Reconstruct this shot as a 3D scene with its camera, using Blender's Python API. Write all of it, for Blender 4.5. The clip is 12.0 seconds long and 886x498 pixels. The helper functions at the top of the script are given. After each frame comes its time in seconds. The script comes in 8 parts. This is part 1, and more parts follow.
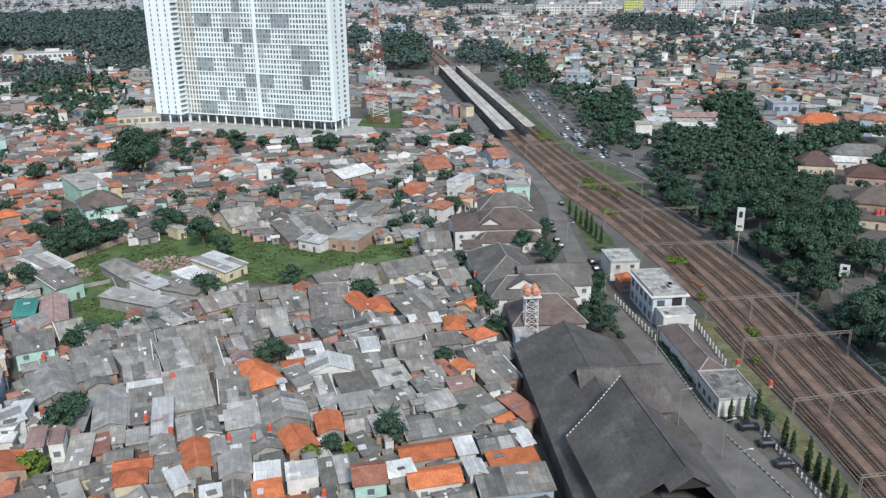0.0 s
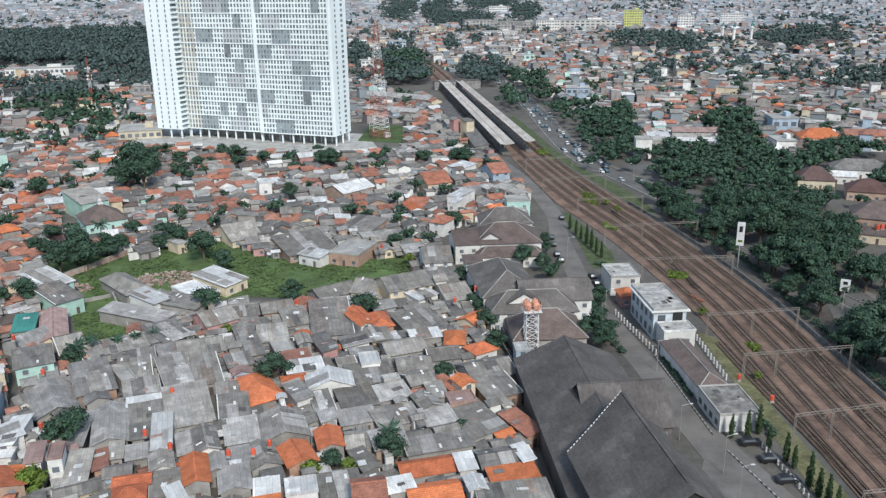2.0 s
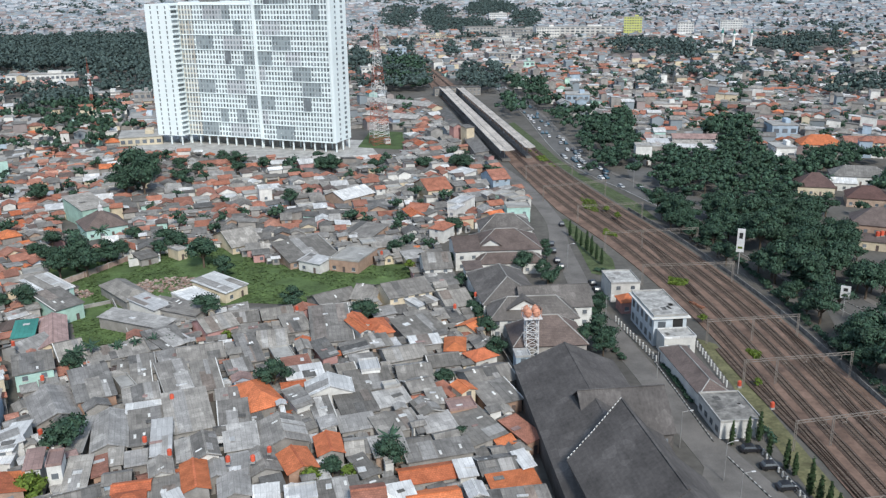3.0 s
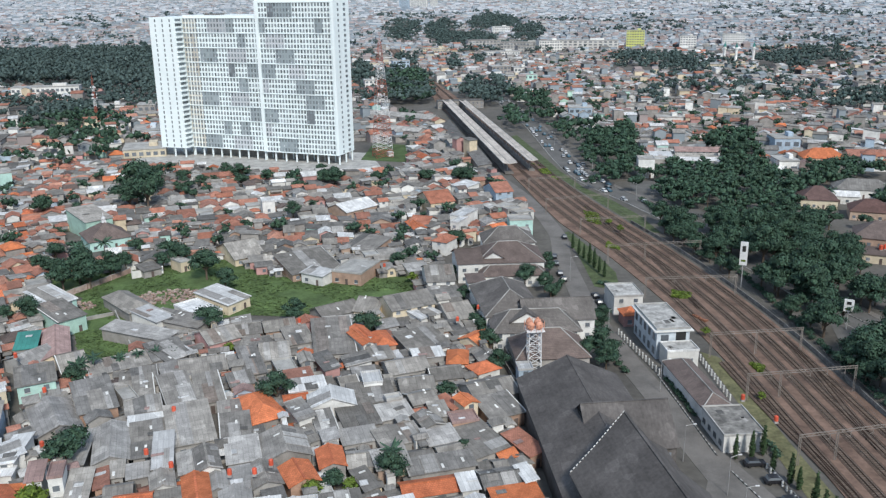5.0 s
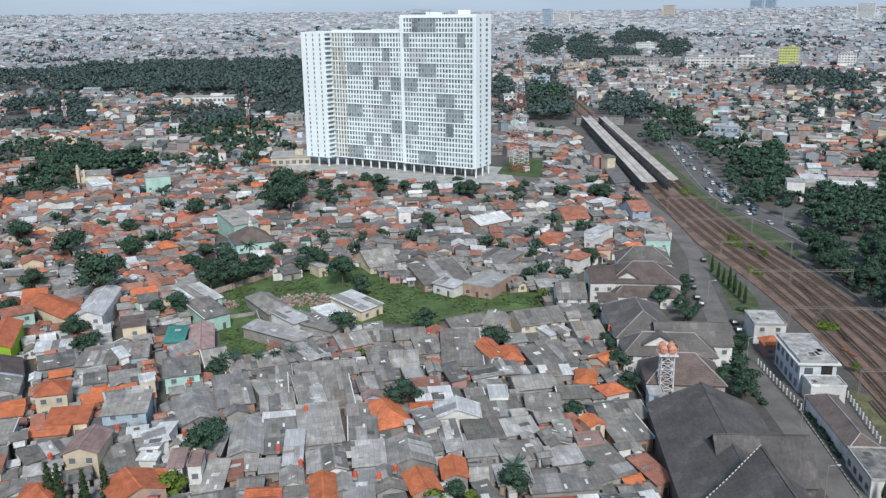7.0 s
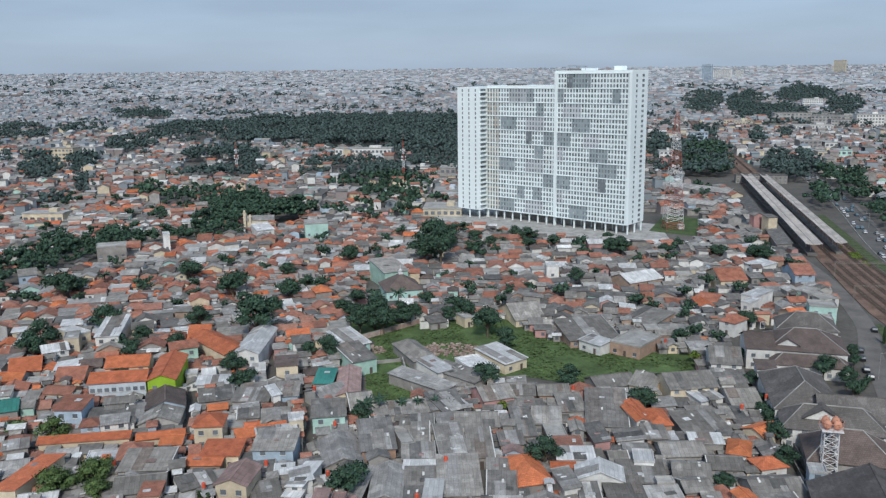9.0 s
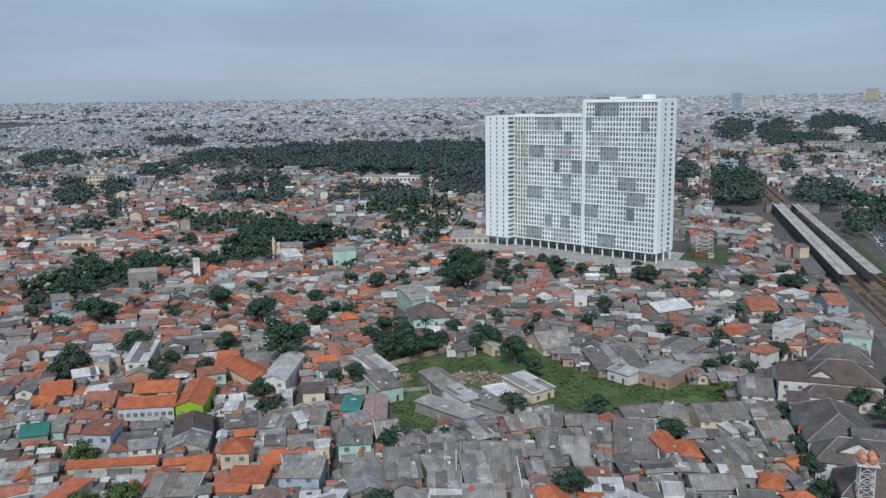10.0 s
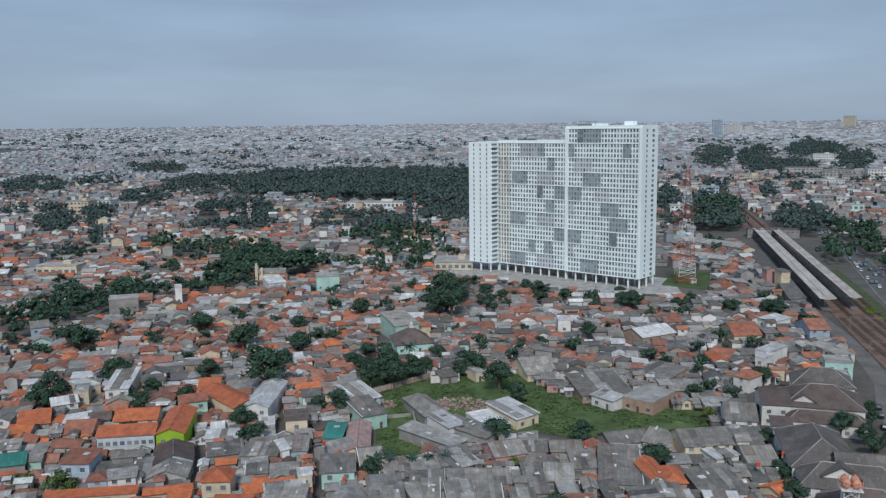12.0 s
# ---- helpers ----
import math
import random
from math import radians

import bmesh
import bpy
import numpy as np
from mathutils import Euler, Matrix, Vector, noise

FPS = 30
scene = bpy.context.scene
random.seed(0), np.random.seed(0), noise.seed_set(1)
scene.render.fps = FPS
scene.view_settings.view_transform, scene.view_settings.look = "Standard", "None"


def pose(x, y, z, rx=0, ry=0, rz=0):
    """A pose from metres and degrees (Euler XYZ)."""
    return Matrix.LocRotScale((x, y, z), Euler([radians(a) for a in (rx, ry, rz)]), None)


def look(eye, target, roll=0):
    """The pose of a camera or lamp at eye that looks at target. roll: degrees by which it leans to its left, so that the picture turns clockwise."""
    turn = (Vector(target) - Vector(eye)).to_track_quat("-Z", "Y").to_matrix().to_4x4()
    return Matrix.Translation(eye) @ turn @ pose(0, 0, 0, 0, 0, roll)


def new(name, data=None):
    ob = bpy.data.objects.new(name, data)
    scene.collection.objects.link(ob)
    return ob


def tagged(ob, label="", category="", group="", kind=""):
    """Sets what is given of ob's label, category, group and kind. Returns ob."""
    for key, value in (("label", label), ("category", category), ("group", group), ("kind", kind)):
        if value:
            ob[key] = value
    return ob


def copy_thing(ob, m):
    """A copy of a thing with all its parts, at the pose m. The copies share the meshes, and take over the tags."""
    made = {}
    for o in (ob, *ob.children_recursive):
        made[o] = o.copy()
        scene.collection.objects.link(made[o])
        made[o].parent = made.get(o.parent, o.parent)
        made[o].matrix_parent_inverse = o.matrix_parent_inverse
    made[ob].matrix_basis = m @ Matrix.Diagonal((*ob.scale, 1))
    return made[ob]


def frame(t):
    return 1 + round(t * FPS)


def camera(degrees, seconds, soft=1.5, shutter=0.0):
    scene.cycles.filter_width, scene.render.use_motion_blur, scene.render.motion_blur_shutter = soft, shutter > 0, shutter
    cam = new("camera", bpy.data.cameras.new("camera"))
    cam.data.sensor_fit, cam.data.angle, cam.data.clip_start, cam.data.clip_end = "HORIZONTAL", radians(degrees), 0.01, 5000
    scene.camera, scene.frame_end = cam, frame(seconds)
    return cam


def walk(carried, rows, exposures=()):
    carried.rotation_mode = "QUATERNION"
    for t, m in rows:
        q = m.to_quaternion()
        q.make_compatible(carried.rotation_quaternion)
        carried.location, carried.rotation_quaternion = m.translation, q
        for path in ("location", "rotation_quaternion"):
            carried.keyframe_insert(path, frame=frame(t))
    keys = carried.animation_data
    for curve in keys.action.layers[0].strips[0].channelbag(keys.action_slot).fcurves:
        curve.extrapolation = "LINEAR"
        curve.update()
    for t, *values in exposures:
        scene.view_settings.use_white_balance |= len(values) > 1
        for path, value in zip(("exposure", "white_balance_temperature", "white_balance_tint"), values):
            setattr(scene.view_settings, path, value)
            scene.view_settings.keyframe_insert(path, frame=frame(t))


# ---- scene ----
# ---------------------------------------------------------------- camera
cam = camera(55.22, 12.0, soft=1.3)
EYE = 90.0
TURNS = (  # seconds, tilt from the horizontal, turn to the left, lean
    (0.0, -18.99, 0.00, -0.75), (0.5, -18.72, 0.00, -0.75), (1.0, -18.47, 0.00, -0.74), (1.5, -18.22, 0.01, -0.74),
    (2.0, -18.00, 0.01, -0.74), (2.5, -17.78, 0.01, -0.73), (3.0, -17.57, 0.01, -0.71), (5.0, -16.72, 0.19, -0.65),
    (5.5, -16.48, 1.80, -0.62), (6.0, -16.19, 3.90, -0.62), (6.5, -15.94, 6.54, -0.65), (7.0, -15.65, 9.47, -0.68),
    (7.2, -15.37, 10.63, -0.70), (9.0, -11.95, 19.66, -0.79), (9.5, -10.99, 21.74, -0.82), (10.0, -10.05, 21.52, -0.83),
    (10.5, -9.12, 21.00, -0.84), (11.0, -8.26, 20.70, -0.80), (11.5, -8.27, 20.50, -0.79), (12.0, -8.33, 20.38, -0.74))


def aim(tilt, turn, lean):
    a, b = radians(tilt), radians(turn)
    way = Vector((-math.sin(b) * math.cos(a), math.cos(b) * math.cos(a), math.sin(a)))
    return look((0, 0, EYE), Vector((0, 0, EYE)) + way * 100, lean)


walk(cam, [(t, aim(p, y, r)) for t, p, y, r in TURNS],
     [(0.0, 0.5, 6300, 8), (5.0, 0.47, 6250, 8), (7.2, 0.36, 6200, 8), (9.0, 0.1, 6150, 8), (9.5, 0.02, 6150, 8), (10.5, -0.08, 6120, 8), (11.0, -0.13, 6080, 8), (12.0, -0.16, 6050, 8)])

# ---------------------------------------------------------------- light
SUN_EL, SUN_AZ = radians(41), radians(163)  # azimuth clockwise from +y
world = bpy.data.worlds.new("hazy_sky")
scene.world = world
world.use_nodes = True
wn, wl = world.node_tree.nodes, world.node_tree.links
sky = wn.new("ShaderNodeTexSky")
sky.sky_type, sky.sun_disc = "NISHITA", False
sky.sun_elevation, sky.sun_rotation = SUN_EL, SUN_AZ
sky.air_density, sky.dust_density, sky.ozone_density, sky.altitude = 1.0, 0.6, 2.0, 0
pale = wn.new("ShaderNodeHueSaturation")
pale.inputs["Saturation"].default_value = 0.7
cloud_at = wn.new("ShaderNodeTexCoord")
cloud_map = wn.new("ShaderNodeMapping")
cloud_map.inputs["Scale"].default_value = (1.6, 1.6, 9.0)
cloud = wn.new("ShaderNodeTexNoise")
cloud.inputs["Scale"].default_value, cloud.inputs["Detail"].default_value = 2.2, 4.0
cloud_range = wn.new("ShaderNodeMapRange")
cloud_range.inputs["From Min"].default_value, cloud_range.inputs["From Max"].default_value = 0.35, 0.75
cloud_range.inputs["To Min"].default_value, cloud_range.inputs["To Max"].default_value = 0.93, 1.12
back = wn["Background"]
back.inputs["Strength"].default_value = 0.12
gain = wn.new("ShaderNodeVectorMath")
gain.operation = "MULTIPLY"
wl.new(sky.outputs["Color"], pale.inputs["Color"])
wl.new(cloud_at.outputs["Generated"], cloud_map.inputs["Vector"])
wl.new(cloud_map.outputs["Vector"], cloud.inputs["Vector"])
wl.new(cloud.outputs["Fac"], cloud_range.inputs["Value"])
veil = wn.new("ShaderNodeMix")  # even tropical haze over the clear sky
veil.data_type = "RGBA"
veil.inputs[0].default_value = 0.82
veil.inputs[7].default_value = (2.45, 3.15, 4.25, 1)
wl.new(pale.outputs["Color"], veil.inputs[6])
wl.new(veil.outputs[2], gain.inputs[0])
wl.new(cloud_range.outputs["Result"], gain.inputs[1])
wl.new(gain.outputs["Vector"], back.inputs["Color"])
sun_data = bpy.data.lights.new("sun", "SUN")
sun_data.energy, sun_data.angle, sun_data.color = 2.7, radians(10), (1.0, 0.94, 0.855)
sun = new("sun", sun_data)
sun.matrix_world = look((0, 0, 300), (-math.sin(SUN_AZ) * math.cos(SUN_EL), -math.cos(SUN_AZ) * math.cos(SUN_EL), 300 - math.sin(SUN_EL)))


# ---------------------------------------------------------------- materials
def node(tree, kind, **sockets):
    n = tree.nodes.new(kind)
    for key, value in sockets.items():
        n.inputs[key.replace("_", " ")].default_value = value
    return n


def material(name, colour, rough=0.85, spread=0.25, stain=0.35, stain_size=0.25, grain=6.0, tint=None, bump=0.25, metal=0.0,
             sheets=None, streak=False):
    """Colour varied from piece to piece, with stains and grain in metres; sheets: sizes of laid sheets; streak: rain streaks and pale mended spots."""
    m = bpy.data.materials.new(name)
    m.use_nodes = True
    t = m.node_tree
    L = t.links.new
    bsdf = t.nodes["Principled BSDF"]
    bsdf.inputs["Roughness"].default_value, bsdf.inputs["Metallic"].default_value = rough, metal
    bsdf.inputs["Specular IOR Level"].default_value = 0.3
    place = node(t, "ShaderNodeTexCoord")
    geo = node(t, "ShaderNodeNewGeometry")
    info = node(t, "ShaderNodeObjectInfo")
    add = node(t, "ShaderNodeMath")
    L(geo.outputs["Random Per Island"], add.inputs[0])
    L(info.outputs["Random"], add.inputs[1])
    rnd = node(t, "ShaderNodeTexWhiteNoise")
    rnd.noise_dimensions = "1D"
    L(add.outputs[0], rnd.inputs["W"])
    c2 = tint or tuple(v * 0.8 for v in colour)
    base = node(t, "ShaderNodeMix")
    base.data_type = "RGBA"
    base.inputs[6].default_value, base.inputs[7].default_value = (*colour, 1), (*c2, 1)
    L(rnd.outputs["Value"], base.inputs[0])
    vary = node(t, "ShaderNodeMapRange", To_Min=1 - spread, To_Max=1 + spread)
    part_ = node(t, "ShaderNodeSeparateColor")
    L(rnd.outputs["Color"], part_.inputs[0])
    L(part_.outputs[1], vary.inputs["Value"])
    # stains, large and small
    n1 = node(t, "ShaderNodeTexNoise", Scale=stain_size, Detail=5.0, Roughness=0.65)
    n2 = node(t, "ShaderNodeTexNoise", Scale=grain, Detail=3.0)
    L(geo.outputs["Position"], n1.inputs["Vector"])
    L(geo.outputs["Position"], n2.inputs["Vector"])
    s1 = node(t, "ShaderNodeMapRange", From_Min=0.3, From_Max=0.7, To_Min=1 - stain, To_Max=1 + stain * 0.5)
    s2 = node(t, "ShaderNodeMapRange", From_Min=0.3, From_Max=0.7, To_Min=1 - stain * 0.35, To_Max=1 + stain * 0.35)
    L(n1.outputs["Fac"], s1.inputs["Value"])
    L(n2.outputs["Fac"], s2.inputs["Value"])
    m1, m2 = node(t, "ShaderNodeMath"), node(t, "ShaderNodeMath")
    m1.operation = m2.operation = "MULTIPLY"
    L(vary.outputs[0], m1.inputs[0])
    L(s1.outputs[0], m1.inputs[1])
    L(m1.outputs[0], m2.inputs[0])
    L(s2.outputs[0], m2.inputs[1])
    value = m2.outputs[0]
    height = n2.outputs["Fac"]
    if sheets:
        brick = node(t, "ShaderNodeTexBrick", Scale=1.0, Mortar_Size=0.04, Brick_Width=sheets[0], Row_Height=sheets[1])
        brick.offset = 0.0 if sheets[1] > 1 else 0.5
        brick.inputs["Color1"].default_value, brick.inputs["Color2"].default_value = (0.88, 0.88, 0.88, 1), (1.1, 1.1, 1.1, 1)
        brick.inputs["Mortar"].default_value = (0.7, 0.7, 0.7, 1)
        L(place.outputs["Object"], brick.inputs["Vector"])
        m3 = node(t, "ShaderNodeMath")
        m3.operation = "MULTIPLY"
        grey = node(t, "ShaderNodeRGBToBW")
        L(brick.outputs["Color"], grey.inputs[0])
        L(value, m3.inputs[0])
        L(grey.outputs[0], m3.inputs[1])
        value = m3.outputs[0]
    if streak:
        stretch = node(t, "ShaderNodeMapping", Scale=(2.4, 0.28, 0.28))
        L(place.outputs["Object"], stretch.inputs["Vector"])
        n3 = node(t, "ShaderNodeTexNoise", Scale=1.0, Detail=4.0, Roughness=0.7)
        L(stretch.outputs[0], n3.inputs["Vector"])
        s3 = node(t, "ShaderNodeMapRange", From_Min=0.3, From_Max=0.7, To_Min=0.84, To_Max=1.13)
        L(n3.outputs["Fac"], s3.inputs["Value"])
        n4 = node(t, "ShaderNodeTexVoronoi", Scale=0.42)
        L(geo.outputs["Position"], n4.inputs["Vector"])
        pick_ = node(t, "ShaderNodeSeparateColor")
        L(n4.outputs["Color"], pick_.inputs[0])
        s4 = node(t, "ShaderNodeMapRange", From_Min=0.88, From_Max=0.9, To_Min=1.0, To_Max=1.25)
        L(pick_.outputs[0], s4.inputs["Value"])
        for socket in (s3.outputs[0], s4.outputs[0]):
            m4 = node(t, "ShaderNodeMath")
            m4.operation = "MULTIPLY"
            L(value, m4.inputs[0])
            L(socket, m4.inputs[1])
            value = m4.outputs[0]
    out = node(t, "ShaderNodeVectorMath")
    out.operation = "SCALE"
    L(base.outputs[2], out.inputs[0])
    L(value, out.inputs["Scale"])
    L(out.outputs[0], bsdf.inputs["Base Color"])
    if bump:
        b = node(t, "ShaderNodeBump", Strength=bump, Distance=0.05)
        L(height, b.inputs["Height"])
        L(b.outputs[0], bsdf.inputs["Normal"])
    return m


GREY = material("asbestos_roof", (0.285, 0.268, 0.244), 0.9, 0.34, 0.34, 0.35, sheets=(1.05, 1.8), tint=(0.19, 0.18, 0.168), streak=True)
DARKGREY = material("weathered_grey_roof", (0.188, 0.18, 0.17), 0.9, 0.2, 0.4, 0.3, sheets=(1.05, 1.8), tint=(0.14, 0.137, 0.133), streak=True)
OFFICE = material("brown_grey_roof_tiles", (0.155, 0.142, 0.133), 0.9, 0.12, 0.35, 0.15, sheets=(0.5, 0.4), tint=(0.128, 0.117, 0.11), streak=True)
PALEGREY = material("bleached_asbestos_roof", (0.37, 0.36, 0.345), 0.9, 0.2, 0.32, 0.35, sheets=(1.05, 1.8), tint=(0.30, 0.29, 0.28), streak=True)
RUSTGREY = material("rust_stained_sheet", (0.25, 0.205, 0.175), 0.9, 0.2, 0.4, 0.5, sheets=(1.05, 1.8), tint=(0.22, 0.20, 0.185), streak=True)
PALE = material("pale_metal_roof", (0.66, 0.66, 0.65), 0.5, 0.15, 0.25, 0.3, sheets=(1.0, 3.0), tint=(0.52, 0.52, 0.52), streak=True)
ORANGE = material("orange_clay_tiles", (0.60, 0.195, 0.08), 0.8, 0.2, 0.34, 0.5, sheets=(0.5, 0.4), tint=(0.50, 0.15, 0.075))
# clay tiles further off, their orange muted to pink by painted-in haze
CLAY = material("haze_muted_clay_tiles", (0.43, 0.225, 0.165), 0.85, 0.22, 0.4, 0.4, sheets=(0.5, 0.4), tint=(0.37, 0.165, 0.115))
RUST = material("weathered_clay_tiles", (0.42, 0.17, 0.108), 0.85, 0.25, 0.42, 0.4, sheets=(0.5, 0.4), tint=(0.33, 0.165, 0.125))
BROWN = material("brown_roof_tiles", (0.15, 0.115, 0.102), 0.85, 0.2, 0.35, 0.3, sheets=(0.5, 0.4), tint=(0.15, 0.118, 0.108))
MAROON = material("dark_maroon_roof_tiles", (0.15, 0.085, 0.075), 0.85, 0.2, 0.35, 0.3, sheets=(0.5, 0.4), tint=(0.13, 0.09, 0.085))
CHAR = material("charcoal_roof_tiles", (0.106, 0.097, 0.093), 0.85, 0.05, 0.42, 0.12, grain=1.6, tint=(0.096, 0.088, 0.084), streak=True)
TEAL = material("teal_metal_roof", (0.05, 0.2, 0.19), 0.6, 0.2, 0.3, 0.3, sheets=(1.0, 3.0), tint=(0.045, 0.19, 0.15))
PINK = material("faded_pink_roof", (0.36, 0.25, 0.23), 0.9, 0.15, 0.35, 0.3, sheets=(1.05, 1.8))
# far town and woods: aerial haze is put into these four base colours
HAZEGREY = material("haze_tinted_grey_roofs", (0.265, 0.305, 0.335), 0.9, 0.16, 0.2, 0.02, tint=(0.225, 0.255, 0.28))
HAZEPINK = material("haze_tinted_reddish_roofs", (0.32, 0.285, 0.28), 0.9, 0.18, 0.2, 0.02, tint=(0.29, 0.235, 0.225))
HAZEWHITE = material("haze_tinted_pale_walls", (0.40, 0.425, 0.46), 0.9, 0.14, 0.15, 0.02, tint=(0.47, 0.475, 0.485))
HAZELEAF = material("haze_tinted_foliage", (0.072, 0.106, 0.098), 0.8, 0.3, 0.25, 0.1, tint=(0.062, 0.094, 0.09), bump=0.0)
WHITEW = material("white_plaster", (0.72, 0.72, 0.70), 0.85, 0.1, 0.25, 0.3, tint=(0.62, 0.61, 0.58))
CREAM = material("cream_plaster", (0.62, 0.55, 0.42), 0.85, 0.12, 0.25, 0.3, tint=(0.6, 0.5, 0.36))
MINT = material("mint_plaster", (0.43, 0.62, 0.52), 0.85, 0.12, 0.25, 0.3, tint=(0.4, 0.58, 0.55))
GREYW = material("bare_cement_wall", (0.36, 0.35, 0.335), 0.9, 0.15, 0.35, 0.3, tint=(0.3, 0.28, 0.26))
BRICKW = material("bare_brick_wall", (0.40, 0.30, 0.235), 0.9, 0.15, 0.3, 0.4, tint=(0.38, 0.245, 0.18))
PINKW = material("pink_plaster", (0.55, 0.32, 0.3), 0.85, 0.1, 0.25, 0.3)
BLUEW = material("pale_blue_plaster", (0.42, 0.52, 0.62), 0.85, 0.1, 0.25, 0.3)
LIME = material("lime_green_plaster", (0.4, 0.62, 0.05), 0.85, 0.08, 0.2, 0.3)
CONCRETE = material("stained_concrete", (0.40, 0.395, 0.38), 0.9, 0.1, 0.4, 0.2, tint=(0.36, 0.35, 0.33))
ASPHALT = material("asphalt", (0.14, 0.136, 0.13), 0.9, 0.05, 0.3, 0.12, tint=(0.13, 0.127, 0.122))
PAVING = material("dark_paving", (0.20, 0.187, 0.174), 0.9, 0.05, 0.35, 0.12)
BALLAST = material("rusty_ballast", (0.20, 0.132, 0.099), 0.95, 0.08, 0.5, 0.12, grain=1.2, tint=(0.185, 0.122, 0.094))
SOIL = material("town_ground", (0.125, 0.117, 0.105), 0.95, 0.0, 0.4, 0.04, grain=0.6, tint=(0.125, 0.117, 0.105))
GRASS = material("rough_grass", (0.092, 0.14, 0.05), 0.95, 0.12, 0.5, 0.12, grain=1.2, tint=(0.08, 0.125, 0.045))
RAIL = material("rusty_rail", (0.12, 0.075, 0.055), 0.6, 0.1, 0.3, 0.5, metal=0.4)
SLEEPER = material("concrete_sleeper", (0.165, 0.13, 0.108), 0.95, 0.15, 0.3, 0.5)
STEEL = material("galvanised_steel", (0.42, 0.42, 0.42), 0.55, 0.1, 0.25, 0.5, metal=0.3)
REDSTEEL = material("red_painted_steel", (0.40, 0.12, 0.08), 0.6, 0.1, 0.2, 0.5)
WHITESTEEL = material("white_painted_steel", (0.74, 0.74, 0.74), 0.6, 0.05, 0.2, 0.5)
TANKRED = material("orange_red_plastic", (0.62, 0.11, 0.06), 0.5, 0.12, 0.15, 0.8)
TOWERW = material("white_tower_paint", (0.83, 0.905, 0.91), 0.8, 0.02, 0.08, 0.05, tint=(0.79, 0.865, 0.875))
TOWERG = material("grey_tower_panel", (0.30, 0.355, 0.375), 0.8, 0.05, 0.12, 0.05, tint=(0.35, 0.40, 0.42))
# darker grey that paints the shade of open recesses onto flat panels
TOWERSHADE = material("recess_shade_tower_panel", (0.20, 0.225, 0.245), 0.8, 0.06, 0.12, 0.05)
TOWERB = material("beige_tower_panel", (0.66, 0.63, 0.56), 0.8, 0.06, 0.12, 0.05)
TOWERL = material("pale_grey_tower_panel", (0.62, 0.65, 0.68), 0.8, 0.06, 0.12, 0.05)
GLASS = material("dark_window_glass", (0.10, 0.115, 0.135), 0.25, 0.3, 0.1, 0.5, bump=0.0, tint=(0.2, 0.22, 0.24))
TOWERGLASS = material("dark_tower_window", (0.14, 0.165, 0.18), 0.3, 0.4, 0.1, 0.5, bump=0.0, tint=(0.27, 0.305, 0.325))
MASTSTEEL = material("weathered_gantry_steel", (0.31, 0.275, 0.245), 0.7, 0.1, 0.3, 0.5, metal=0.2)
PALEBLUE = material("whitish_blue_plaster", (0.62, 0.68, 0.73), 0.85, 0.05, 0.25, 0.3)
DECK = material("rain_stained_slab", (0.235, 0.228, 0.212), 0.95, 0.06, 0.65, 0.35, grain=1.5, tint=(0.215, 0.205, 0.19))
PALEDECK = material("bleached_roof_slab", (0.47, 0.46, 0.44), 0.95, 0.06, 0.6, 0.35, grain=1.5, tint=(0.43, 0.42, 0.40))
DARK = material("dark_opening", (0.03, 0.03, 0.03), 0.9, 0.2, 0.2, 0.5, bump=0.0)
LEAF = material("foliage", (0.052, 0.096, 0.058), 0.75, 0.5, 0.25, 0.3, tint=(0.033, 0.07, 0.048), bump=0.0)
FRESH = material("mid_green_foliage", (0.10, 0.15, 0.045), 0.75, 0.45, 0.25, 0.3, tint=(0.065, 0.11, 0.04), bump=0.0)
LEAFY = material("yellow_green_foliage", (0.14, 0.19, 0.03), 0.75, 0.4, 0.25, 0.3, tint=(0.10, 0.16, 0.03), bump=0.0)
CYPRESS = material("cypress_foliage", (0.035, 0.065, 0.025), 0.8, 0.4, 0.25, 0.3, bump=0.0)
BARK = material("bark", (0.13, 0.10, 0.075), 0.9, 0.2, 0.35, 1.0)
YELLOWW = material("yellow_green_wall", (0.66, 0.68, 0.22), 0.8, 0.05, 0.15, 0.1)
RUBBER = material("rubber", (0.02, 0.02, 0.02), 0.8, 0.1, 0.1, 1.0, bump=0.0)
RUBBLE = material("broken_concrete", (0.38, 0.32, 0.28), 0.95, 0.3, 0.4, 0.6, tint=(0.34, 0.22, 0.18))


